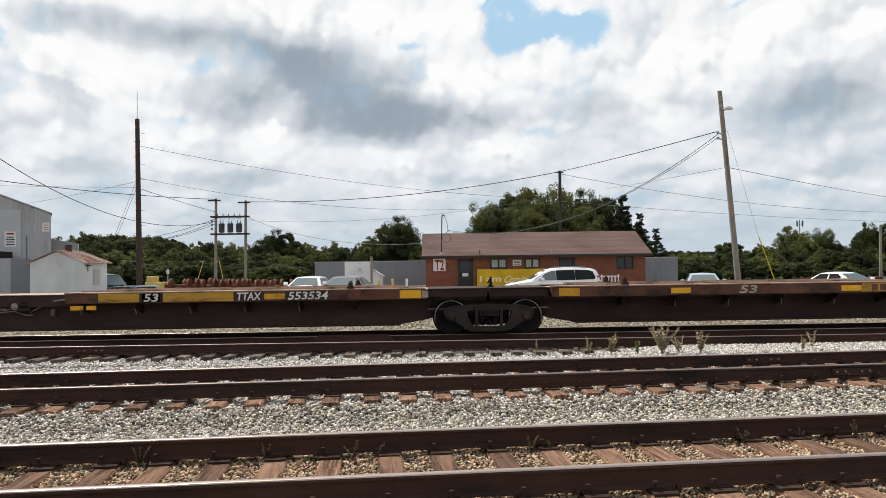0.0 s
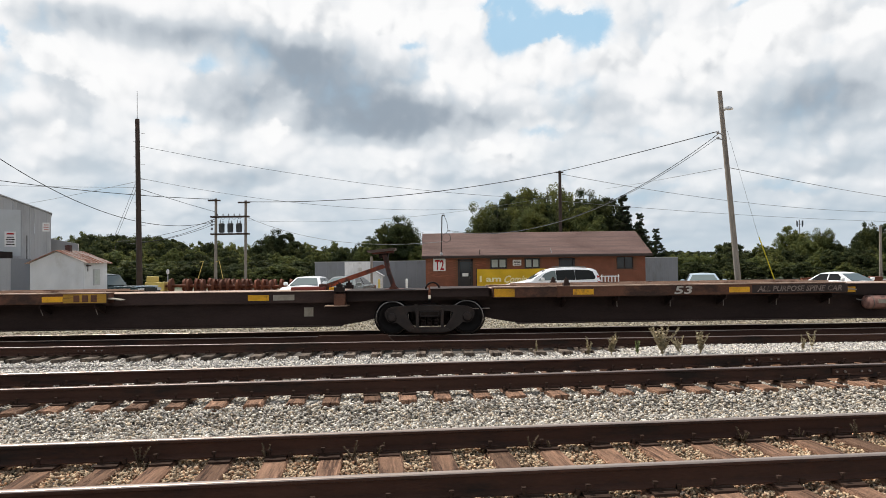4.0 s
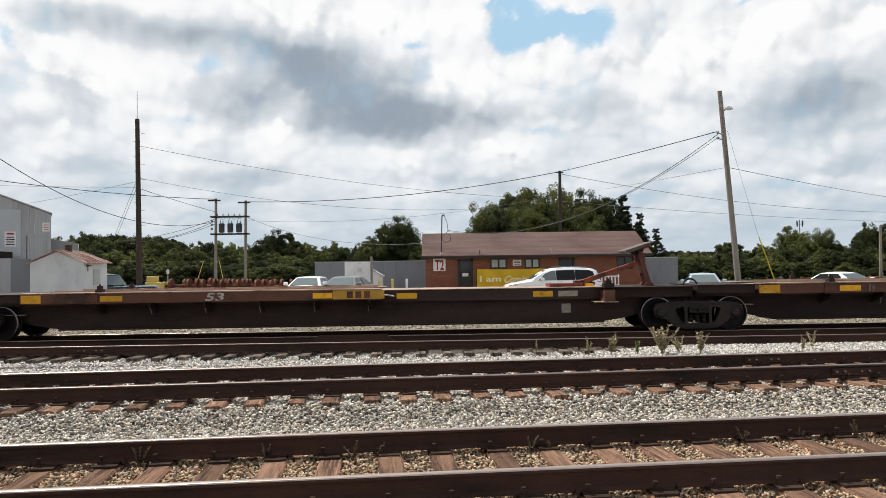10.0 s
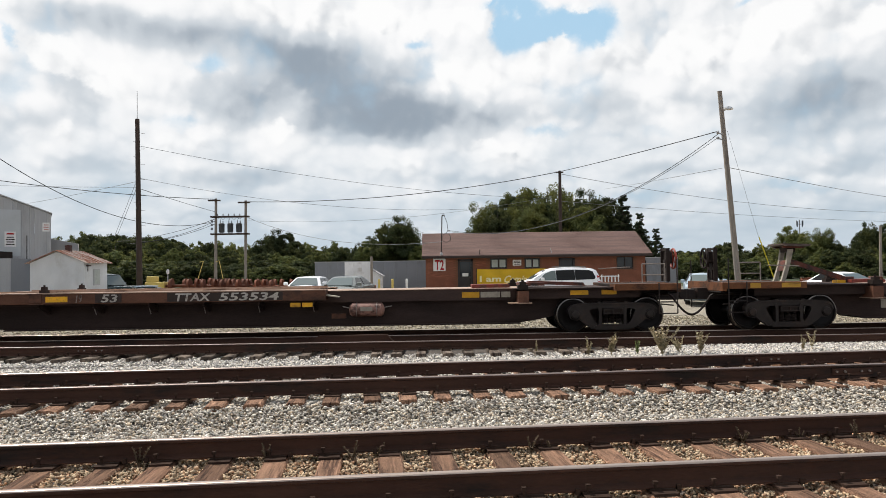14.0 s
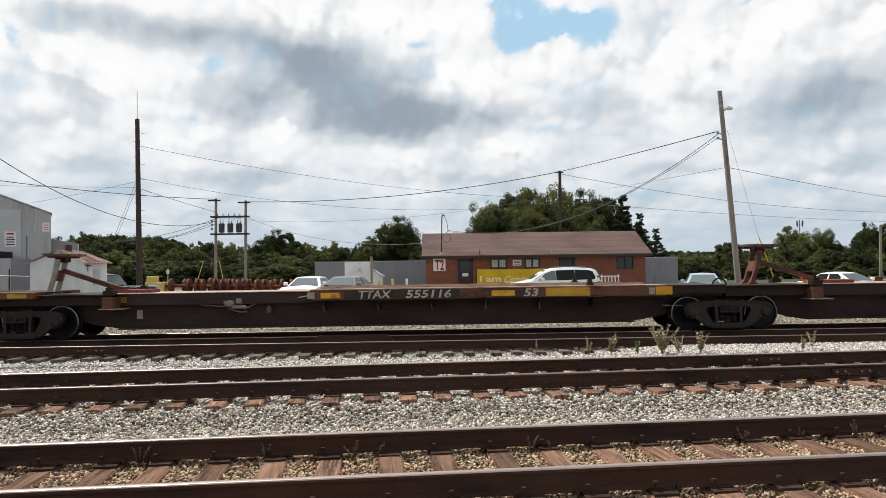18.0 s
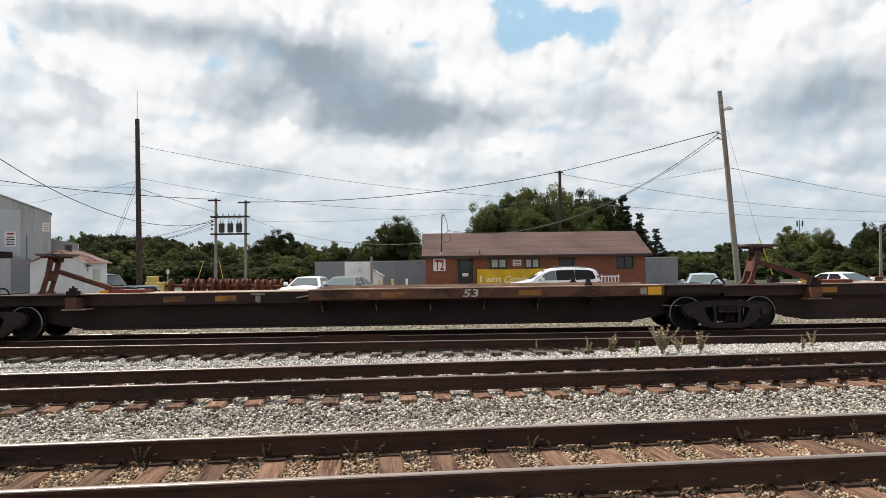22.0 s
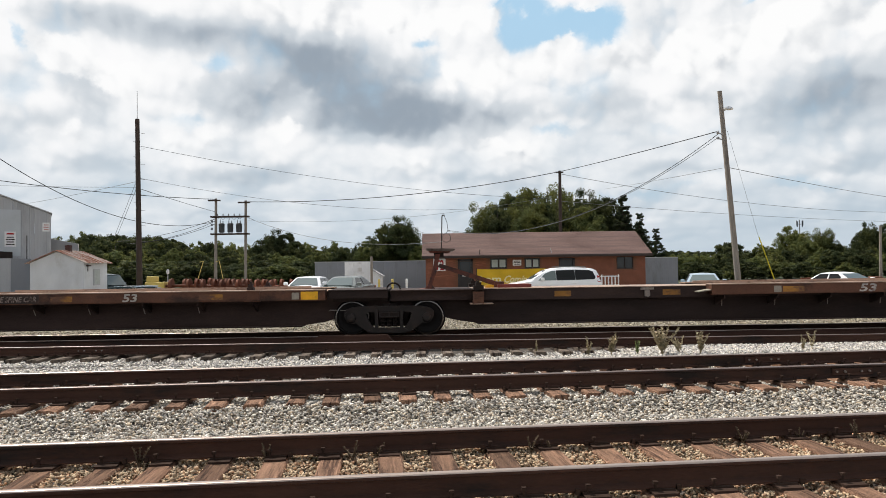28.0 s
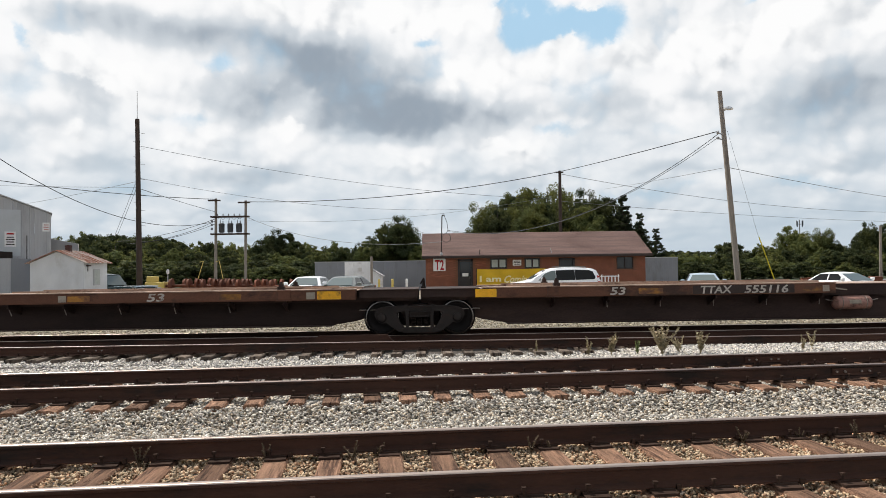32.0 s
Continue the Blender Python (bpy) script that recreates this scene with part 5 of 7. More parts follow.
def small_house():
    h = thing("small_house", "small whitewashed house with rusty tin roof", "house")
    x0, x1, y0, y1, g, e = -17.2, -14.88, 32.0, 34.25, -0.3, 2.02
    xm, zr = (x0 + x1) / 2, 2.50
    bm = BM()
    prism(bm, [(x0, g), (x1, g), (x1, e), (xm, zr), (x0, e)], y0, y0 + 0.15)
    prism(bm, [(x0, g), (x1, g), (x1, e), (xm, zr), (x0, e)], y1 - 0.15, y1)
    box(bm, x0, x0 + 0.15, y0 + 0.15, y1 - 0.15, g, e)
    box(bm, x1 - 0.15, x1, y0 + 0.15, y1 - 0.15, g, e)
    part("wall", bm, mat("old_whitewash", (0.60, 0.61, 0.62), 0.9, var=0.2, scale=1.0, dirt=(0.50, 0.49, 0.47), amount=0.25, bump=0.2, stretch=(1, 1, 0.6)), h)
    for s in (-1, 1):
        n = 6
        for i in range(n):
            a = y0 - 0.12 + (y1 - y0 + 0.24) * i / n
            c = y0 - 0.12 + (y1 - y0 + 0.24) * (i + 1) / n
            bm = BM()
            xe = xm + s * (x1 - x0 + 0.34) / 2
            prism(bm, [(xm, zr + 0.03), (xm, zr + 0.055), (xe, e - 0.02), (xe, e - 0.045)], a, c + 0.03)
            for q in (0.25, 0.6, 0.95):
                yy = a + (c - a) * q
                prism(bm, [(xm, zr + 0.05), (xm, zr + 0.075), (xe, e), (xe, e - 0.025)], yy - 0.012, yy + 0.012)
            part("roof_sheet", bm, M_rusttin, h)
    bm = BM()
    box(bm, xm - 0.10, xm + 0.10, y0 + 0.9, y0 + 1.1, 2.3, 2.80)
    box(bm, xm - 0.115, xm + 0.115, y0 + 0.885, y0 + 1.115, 2.72, 2.78)
    part("chimney", bm, mat("old_brick", (0.085, 0.045, 0.038), 0.9, var=0.4, scale=5), h)
    bm = BM()
    box(bm, x1 - 0.02, x1 + 0.03, y0 + 0.85, y0 + 1.45, 1.0, 1.72)
    w = part("window", bm, M_galv, h)
    bm = BM()
    box(bm, x1 + 0.028, x1 + 0.036, y0 + 0.90, y0 + 1.40, 1.05, 1.67)
    part("shutter", bm, M_curtain, w)
    bm = BM()
    rod(bm, (x1 + 0.04, y0 + 0.25, 1.62), (x1 + 0.04, y0 + 0.25, 1.93), 0.018)
    box(bm, x1 - 0.02, x1 + 0.12, y0 + 0.15, y0 + 0.40, 1.84, 1.90)
    part("service_pipe", bm, M_trim, h)


small_house()


def metal_shed():
    s = thing("metal_warehouse", "tall grey sheet-metal warehouse with gable roof", "warehouse", m=pose(-20.38, 40.0, 0, 0, 0, 28))
    x1, y, g = 0.0, 0.0, -0.2
    xm = -5.5
    n = 14
    xa = -11.0
    for i in range(n):
        a = xa + (x1 - xa) * i / n
        c = xa + (x1 - xa) * (i + 1) / n
        za = 4.76 + 0.389 * ((x1 - a) if a > xm else (x1 - xm) - (xm - a))
        zc = 4.76 + 0.389 * ((x1 - c) if c > xm else (x1 - xm) - (xm - c))
        bm = BM()
        prism(bm, [(a + 0.004, g), (c - 0.004, g), (c - 0.004, zc), (a + 0.004, za)], y, y + 0.06)
        for q in (0.25, 0.75):
            xx = a + (c - a) * q
            zz = za + (zc - za) * q
            prism(bm, [(xx - 0.03, y), (xx - 0.015, y - 0.012), (xx + 0.015, y - 0.012), (xx + 0.03, y)], g, zz - 0.02, "z")
        part("wall_panel", bm, M_galv, s)
    bm = BM()
    box(bm, -2.75, -1.42, -0.021, -0.013, 2.5, 4.95)
    part("patch_panel", bm, mat("pale_patch_sheet", (0.47, 0.49, 0.50), 0.55, var=0.12, scale=0.8), s, "paler sheet patched onto the wall")
    bm = BM()
    box(bm, x1 - 0.06, x1, y + 0.06, y + 14, g, 4.74)
    part("side_wall", bm, M_galv, s)
    zr = 4.76 + 0.389 * (x1 - xm)
    for a, c, za, zc in ((xm, x1 + 0.06, zr, 4.74), (xa, xm, zr - 0.389 * (xm - xa), zr)):
        bm = BM()
        prism(bm, [(a, za + 0.02), (a, za + 0.08), (c, zc + 0.08), (c, zc + 0.02)], y - 0.08, y + 14)
        part("roof", bm, M_galv, s)
    # lower bay; a solid black box stands in for the shaded opening at its edge
    lean = thing("lean_to_shed", "low grey sheet-metal lean-to beside the warehouse", "shed")
    panel_wall(lean, -30.0, -21.2, 37.6, -0.3, 2.35, M_galv, 0.28)
    bm = BM()
    box(bm, -30.0, -21.2, 37.65, 39.9, -0.3, 2.35)
    part("body", bm, M_greywall, lean)
    bm = BM()
    box(bm, -30.0, -21.95, 37.5, 39.9, 2.36, 2.72)
    part("open_bay", bm, M_dark, lean)
    an = thing("annex", "low grey annex behind the warehouse", "shed")
    bm = BM()
    prism(bm, [(-26.5, -0.2), (-22.25, -0.2), (-22.25, 3.4), (-26.5, 4.3)], 47.0, 47.12)
    part("wall", bm, M_galv, an)
    bm = BM()
    rod(bm, (-20.42, 37.7, 2.3), (-20.42, 37.7, 3.5), 0.022)
    solid("vent_pipe", bm, M_trim, "thin dark vent pipe on the shed wall", "pipe")
    sign_board("notice_sign", "large white notice with red and black bars", -22.25, 38.93, 2.99, 0.52, 0.80, [(bars(0.40, 0.2, 1, M_red), 0.06, 0.58), (bars(0.40, 0.5, 4, M_trim), 0.06, 0.06)], turn=28)
    sign_board("notice_sign", "small white notice with faded red bars", -20.71, 39.75, 3.81, 0.34, 0.48, [(bars(0.26, 0.36, 3, mat("faded_red", (0.5, 0.25, 0.22), 0.7)), 0.05, 0.05)], turn=28)


metal_shed()


# ---------------------------------------------------------------- poles and wires
def utility_pole(x, y, top, lean, r, material, label, base=None):
    g = lot_z(x) if base is None else base
    p = thing("utility_pole", label, "utility pole", "utility poles")
    bm = BM()
    prev = None
    for i in range(9):
        f = i / 8
        c = Vector((x + lean * f, y, g - 0.3 + (top - g + 0.3) * f))
        rr = r * (1.12 - 0.34 * f)
        ring_v = [bm.verts.new(c + Vector((rr * math.cos(2 * math.pi * k / 14), rr * math.sin(2 * math.pi * k / 14), 0))) for k in range(14)]
        if prev:
            for k in range(14):
                bm.faces.new((prev[k], prev[(k + 1) % 14], ring_v[(k + 1) % 14], ring_v[k]))
        prev = ring_v
    bm.faces.new(prev)
    part("shaft", bm, material, p, smooth=True)
    return p


p = utility_pole(-17.98, 46.0, 11.12, -0.12, 0.165, M_wood, "tall dark wooden utility pole with steps")
for i in range(16):
    bm = BM()
    z = 3.0 + 0.48 * i
    s = 1 if i % 2 else -1
    rod(bm, (-17.98 + s * 0.1, 46.0, z), (-17.98 + s * 0.36, 46.0, z), 0.014, seg=6)
    part("step_peg", bm, M_galv, p)
bm = BM()
rod(bm, (-18.1, 46.0, 11.0), (-18.1, 46.0, 12.9), 0.018, seg=6)
part("antenna", bm, M_galv, p)

p = utility_pole(14.49, 34.0, 9.66, -0.76, 0.13, M_woodgrey, "leaning grey wooden utility pole with street light")
bm = BM()
rod(bm, (13.78, 34.0, 8.68), (14.0, 33.8, 8.78), 0.025)
lamp = part("lamp_arm", bm, M_galv, p)
bm = BM()
lathe(bm, [(0.02, 8.72), (0.12, 8.74), (0.14, 8.80), (0.10, 8.87), (0.03, 8.90)], 14, (0, 0, 0), "z")
for v in bm.verts:
    v.co = Vector((14.05 + v.co.x * 1.6, 33.8 + v.co.y, v.co.z))
part("lamp_head", bm, M_signwhite, lamp, "pale oval lamp head", smooth=True)
for z in (7.6, 7.35):
    bm = BM()
    rod(bm, (13.75, 33.85, z), (13.5, 33.75, z + 0.05), 0.03)
    lathe(bm, [(0.03, -0.05), (0.07, -0.02), (0.07, 0.05), (0.03, 0.08)], 10, (13.5, 33.75, z + 0.05), "z")
    part("insulator", bm, M_galv, p)

p = utility_pole(10.78, 60.0, 9.40, 0.06, 0.15, M_wood, "dark wooden utility pole behind the building")
bm = BM()
box(bm, 10.5, 11.1, 59.85, 59.95, 9.2, 9.32)
part("crossarm", bm, M_wood, p)


def h_frame():
    h = thing("transformer_frame", "H-frame of two poles carrying three transformers", "transformer frame")
    xl, xr, y = -18.5, -15.93, 64.0
    for x, top, name in ((xl, 7.85, "pole"), (xr, 7.65, "pole")):
        bm = BM()
        rod(bm, (x, y, -0.4), (x + 0.08, y, top), 0.14, 0.11, 12)
        part(name, bm, M_woodgrey, h)
        bm = BM()
        box(bm, x - 0.55, x + 0.5, y - 0.2, y - 0.1, top - 0.25, top - 0.12)
        part("crossarm", bm, M_wood, h)
    for z in (6.25, 4.75):
        bm = BM()
        box(bm, xl - 0.35, xr + 0.35, y - 0.28, y - 0.12, z - 0.065, z + 0.065)
        box(bm, xl - 0.35, xr + 0.35, y + 0.12, y + 0.24, z - 0.065, z + 0.065)
        part("beam", bm, M_wood, h)
    for i in range(3):
        x = xl + 0.55 + 0.75 * i
        bm = BM()
        lathe(bm, [(0.18, 4.88), (0.25, 4.92), (0.25, 5.55), (0.27, 5.58), (0.22, 5.66), (0.08, 5.70)], 16, (x, y, 0), "z")
        t = part("transformer", bm, mat("transformer_grey", (0.05, 0.055, 0.06), 0.5, var=0.2) if i == 0 else bpy.data.materials["transformer_grey"], h, smooth=True)
        for s in (-0.12, 0.12):
            bm = BM()
            lathe(bm, [(0.03, 5.66), (0.05, 5.72), (0.03, 5.78), (0.05, 5.84), (0.02, 5.92)], 8, (x + s, y, 0), "z")
            part("bushing", bm, M_greywall, t)
        bm = BM()
        pipe(bm, [(x - 0.12, y, 5.9), (x - 0.05, y, 6.1), (x, y - 0.15, 6.2)], 0.012, 5)
        part("jumper_wire", bm, M_wire, t)
    for i in range(5):
        bm = BM()
        x = xl + 0.25 + 0.48 * i
        lathe(bm, [(0.03, 6.31), (0.06, 6.35), (0.035, 6.40), (0.06, 6.45), (0.02, 6.50)], 8, (x, y - 0.2, 0), "z")
        part("insulator", bm, M_greywall, h)
        bm = BM()
        pipe(bm, [(x - 0.24, y - 0.22, 6.18), (x, y - 0.3, 6.02 - 0.05 * (i % 2)), (x + 0.24, y - 0.22, 6.18)], 0.014, 5)
        part("jumper_wire", bm, M_wire, h)
    for i in range(3):
        bm = BM()
        box(bm, xl - 0.3, xl - 0.15, y - 0.3, y - 0.2, 5.1 + 0.35 * i, 5.3 + 0.35 * i)
        part("cutout", bm, M_greywall, h)


h_frame()


def wire(label, a, b, sag, r, material=None, n=28):
    cu = bpy.data.curves.new("overhead_wire", "CURVE")
    cu.dimensions, cu.bevel_depth, cu.bevel_resolution = "3D", r, 1
    sp = cu.splines.new("POLY")
    sp.points.add(n)
    a, b = Vector(a), Vector(b)
    for i in range(n + 1):
        f = i / n
        p = a.lerp(b, f)
        p.z -= sag * 4 * f * (1 - f)
        sp.points[i].co = (*p, 1)
    cu.materials.append(material or M_wire)
    ob = new("overhead_wire", cu)
    me = bpy.data.meshes.new_from_object(ob)
    bpy.data.objects.remove(ob)
    return tagged(new("overhead_wire", me), label, "wire", "overhead wires")


WIRES = [
    ((13.64, 34.0, 7.78), (10.85, 60.0, 9.34), 0.06, 0.022), ((10.85, 60.0, 9.34), (-15.85, 64.0, 7.54), 0.72, 0.03), ((-18.53, 64.0, 7.79), (-31.14, 50.0, 8.2), 0.26, 0.026),
    ((-18.54, 64.0, 5.87), (-24.92, 40.0, 9.05), 2.0, 0.022), ((-17.89, 46.0, 9.41), (10.82, 60.0, 7.07), 0.65, 0.012), ((-17.9, 46.0, 7.4), (10.82, 60.0, 6.95), 1.3, 0.010),
    ((-17.9, 46.0, 6.73), (-18.54, 64.0, 6.71), 0.04, 0.016), ((-27.06, 64.0, 4.22), (-18.54, 64.0, 6.07), 0.34, 0.02), ((-25.36, 64.0, 4.1), (-18.54, 64.0, 5.87), 0.34, 0.02), ((-26.09, 64.0, 4.01), (-18.55, 64.0, 5.63), 0.34, 0.02)]
WIRES_FAINT = [
    ((-18.22, 46.0, 7.08), (-19.52, 46.0, 3.82), 0.0, 0.012), ((-18.11, 46.0, 6.91), (-19.38, 46.0, 3.82), 0.0, 0.012), ((-31.14, 50.0, 7.62), (-18.22, 46.0, 6.84), 0.04, 0.012), ((-50.63, 90.0, 9.8), (-18.21, 46.0, 7.19), 0.1, 0.014),
    ((-15.62, 64.0, 6.13), (0.85, 46.0, 3.2), 0.93, 0.017), ((-15.62, 64.0, 5.89), (10.82, 60.0, 7.43), 0.81, 0.012), ((19.35, 80.0, 9.95), (13.76, 34.0, 6.04), 0.04, 0.013), ((14.08, 34.0, 6.06), (41.3, 60.0, 6.45), 0.14, 0.014),
    ((10.85, 60.0, 9.15), (55.03, 80.0, 6.95), 0.9, 0.018), ((10.82, 60.0, 6.9), (55.0, 80.0, 5.83), 0.3, 0.016), ((14.05, 34.0, 7.79), (15.46, 34.0, 2.58), 0.0, 0.006)]
for a, b, sag, r in WIRES:
    wire("sagging black overhead line between the poles", a, b, sag, r)
for a, b, sag, r in WIRES_FAINT:
    wire("thin grey overhead line", a, b, sag, r, M_wirepale)
wire("pale twisted service drop to the building", (13.59, 34.0, 7.63), (1.16, 45.0, 3.86), 1.67, 0.014)
wire("pale twisted service drop to the building", (13.58, 34.0, 7.47), (1.16, 45.0, 3.79), 1.58, 0.012, M_wirepale)
bm = BM()
rod(bm, (15.40, 33.95, 2.78), (16.16, 33.95, 0.55), 0.026, seg=8)
rod(bm, (16.16, 33.95, 0.55), (16.5, 33.95, -0.4), 0.026, seg=8)
solid("guy_guard", bm, mat("guy_yellow", (0.62, 0.50, 0.02), 0.5, var=0.1), "yellow plastic guard on a guy wire", "guy guard")


def service_mast():
    m = thing("service_mast", "bent steel service mast with coiled cable on the roof", "service mast")
    bm = BM()
    pipe(bm, [(0.80, 47.8, 2.36), (0.88, 47.8, 4.95), (0.98, 47.8, 5.02), (1.06, 47.8, 4.92)], 0.035)
    part("conduit", bm, M_trim, m)
    bm = BM()
    lathe(bm, [(0.10, 2.34), (0.10, 2.46), (0.04, 2.58)], 12, (0.80, 47.8, 0), "z")
    part("flashing", bm, M_galv, m)
    bm = BM()
    ring(bm, (1.15, 47.72, 3.5), 0.28, 0.018, "y", 24, 5)
    pipe(bm, [(1.05, 47.72, 4.9), (1.2, 47.72, 4.5), (1.25, 47.72, 4.0), (1.1, 47.72, 3.75)], 0.015)
    part("cable_coil", bm, M_wire, m)


service_mast()

# ---------------------------------------------------------------- parked vehicles
M_carwhite = mat("car_white", (0.90, 0.90, 0.90), 0.18, var=0.04, bump=0.0, spec=0.6)
M_cargrey = mat("car_grey_green", (0.20, 0.22, 0.21), 0.25, metal=0.5, var=0.06, bump=0.0)
M_carblue = mat("car_pale_blue", (0.42, 0.52, 0.60), 0.25, metal=0.3, var=0.06, bump=0.0)
M_cardark = mat("car_dark_teal", (0.018, 0.035, 0.038), 0.25, metal=0.3, var=0.1, bump=0.0)
M_glass = glass("car_glass", (0.010, 0.011, 0.011), 0.08, 0.18)
M_wind = glass("windscreen", (0.10, 0.13, 0.125), 0.03)
M_tyre = mat("tyre_rubber", (0.02, 0.02, 0.02), 0.85, var=0.2)
M_lamp = glass("lamp_glass", (0.55, 0.56, 0.56), 0.1)
M_taillamp = glass("tail_lamp", (0.40, 0.01, 0.012), 0.12)


def car(label, paint, m, L, W, H, belt, hood, cab, windows=2, rack=False, kind="car"):
    """cab: rear foot, rear top, front top, front foot of the cabin along the length (the nose is towards +x)."""
    c = thing(kind, label, "car", "parked cars", m=m)
    hl, hw = L / 2, W / 2
    rb, rt, ft, fb = cab
    low = 0.22
    prof = [(-hl + 0.03, low + 0.12), (-hl, 0.55), (-hl + 0.03, belt - 0.15), (-hl + 0.12, belt - 0.03), (rb, belt + 0.01), (0.0, belt), (fb, belt - 0.02), (hl - 0.55, hood), (hl - 0.12, hood - 0.10), (hl, 0.52), (hl - 0.04, low + 0.10), (hl - 0.2, low), (-hl + 0.2, low)]
    bm = BM()
    rows = []
    for f, inset, drop in ((-1.0, 0.10, 0.05), (-0.97, 0.03, 0.015), (-0.7, 0.0, 0.0), (0.0, -0.04, -0.015), (0.7, 0.0, 0.0), (0.97, 0.03, 0.015), (1.0, 0.10, 0.05)):
        rows.append([bm.verts.new((x - math.copysign(inset, x) * (abs(x) / hl) ** 2, f * hw, z - (drop if z > 0.7 else -drop))) for x, z in prof])
    n = len(prof)
    for a, b in zip(rows, rows[1:]):
        for i in range(n):
            bm.faces.new((a[i], a[(i + 1) % n], b[(i + 1) % n], b[i]))
    bm.faces.new(rows[0]), bm.faces.new(rows[-1])
    body = part("body", bm, paint, c, smooth=True)
    # cabin
    wb, wr, zb, zr = hw * 0.92, hw * (0.76 if rack else 0.66), belt - 0.01, H
    bm = BM()
    rows = []
    for f in (-1, -0.5, 0, 0.5, 1):
        crown_z = zr - 0.035 * f * f
        rows.append([bm.verts.new(v) for v in ((rb + 0.05 * f * f, f * wb, zb), (rt, f * wr, crown_z - 0.04), (rt + 0.25 * (ft - rt), f * wr, crown_z), (ft - 0.25 * (ft - rt), f * wr, crown_z), (ft, f * wr, crown_z - 0.045), (fb - 0.12 * f * f, f * wb, zb))])
    for a, b in zip(rows, rows[1:]):
        for i in range(5):
            bm.faces.new((a[i], a[i + 1], b[i + 1], b[i]))
    bm.faces.new(rows[0]), bm.faces.new(rows[-1])
    part("roof", bm, paint, c, smooth=True)

    def pane(name, a, b, e, f, push, material):
        q = [Vector(p) for p in (a, b, e, f)]
        bm = BM()
        mid = sum(q, Vector()) / 4
        nrm = (q[1] - q[0]).cross(q[2] - q[0]).normalized()
        if nrm.dot(Vector(push)) < 0:
            nrm = -nrm
        out = [mid + (p - mid) * 0.97 for p in q]
        lo = [bm.verts.new(p - nrm * 0.02) for p in out]
        hi = [bm.verts.new(p + nrm * 0.007) for p in out]
        bm.faces.new(lo), bm.faces.new(hi)
        for i in range(4):
            bm.faces.new((lo[i], lo[(i + 1) % 4], hi[(i + 1) % 4], hi[i]))
        part(name, bm, material, c)
    k = 0.86
    zt = zb + (zr - 0.06 - zb) * 0.94
    mixz = lambda p, q, t: p + (q - p) * t
    for f0, name, foot, top, push, mtl in ((fb, "windscreen", fb, ft, (1, 0, 0.5), M_wind), (rb, "rear_window", rb, rt, (-1, 0, 0.5), M_wind)):
        x1, x2 = mixz(foot, top, 0.10), mixz(foot, top, 0.93)
        z1, z2 = mixz(zb, zr - 0.05, 0.10), mixz(zb, zr - 0.05, 0.93)
        x1 += 0.02 if push[0] > 0 else -0.02
        x2 += 0.02 if push[0] > 0 else -0.02
        pane(name, (x1, -wb * k, z1), (x1, wb * k, z1), (x2, wr * k, z2), (x2, -wr * k, z2), push, mtl)
    for s in (-1, 1):
        y1, y2 = s * (mixz(wb, wr, 0.12) + 0.004), s * (mixz(wb, wr, 0.90) + 0.004)
        z1, z2 = mixz(zb, zr - 0.04, 0.12), mixz(zb, zr - 0.04, 0.88)
        r1, r2 = mixz(rb, rt, 0.2) + 0.14, mixz(rb, rt, 0.88) + 0.10
        f1, f2 = mixz(fb, ft, 0.2) - 0.22, mixz(fb, ft, 0.88) - 0.12
        for i in range(windows):
            t0, t1 = i / windows, (i + 1) / windows
            g = 0.008 if rack else 0.03
            pane("side_window", (mixz(r1, f1, t0) + g, y1, z1), (mixz(r1, f1, t1) - g, y1, z1), (mixz(r2, f2, t1) - g, y2, z2), (mixz(r2, f2, t0) + g, y2, z2), (0, s, 0), M_glass)
        bm = BM()
        box(bm, fb - 0.42, fb - 0.26, s * hw * 0.97, s * (hw + 0.16), belt + 0.02, belt + 0.17)
        bevel(bm, 0.03)
        part("mirror", bm, paint, c)
        bm = BM()
        box(bm, hl - 0.22, hl - 0.015, s * hw * 0.55, s * hw * 0.92, hood - 0.24, hood - 0.11)
        part("headlight", bm, M_lamp, c)
        bm = BM()
        box(bm, -hl - 0.012, -hl + 0.2, s * hw * 0.72, s * hw * 0.96, belt - 0.32, belt - 0.06)
        part("tail_light", bm, M_taillamp, c)
        for x in (-hl * 0.56, hl * 0.62):
            bm = BM()
            lathe(bm, [(0.20, -0.1), (0.29, -0.11), (0.325, -0.07), (0.325, 0.07), (0.29, 0.11), (0.20, 0.1)], 22, (x, s * (hw - 0.12), 0.325))
            w = part("wheel", bm, M_tyre, c, smooth=True)
            bm = BM()
            lathe(bm, [(0.04, s * 0.1), (0.20, s * 0.095), (0.215, s * 0.06)], 18, (x, s * (hw - 0.12), 0.325))
            part("rim", bm, M_chrome, w)
        if rack:
            bm = BM()
            pipe(bm, [(rt + 0.3, s * wr * 0.85, H + 0.0), (rt + 0.35, s * wr * 0.85, H + 0.015), (ft - 0.45, s * wr * 0.85, H + 0.015), (ft - 0.4, s * wr * 0.85, H + 0.0)], 0.018)
            part("roof_rail", bm, M_chrome, c)
    bm = BM()
    box(bm, hl - 0.08, hl + 0.012, -hw * 0.5, hw * 0.5, hood - 0.26, hood - 0.12)
    part("grille", bm, M_tyre, c)
    bm = BM()
    box(bm, hl - 0.1, hl + 0.03, -hw * 0.86, hw * 0.86, 0.36, 0.50)
    part("bumper", bm, paint, c)
    return c


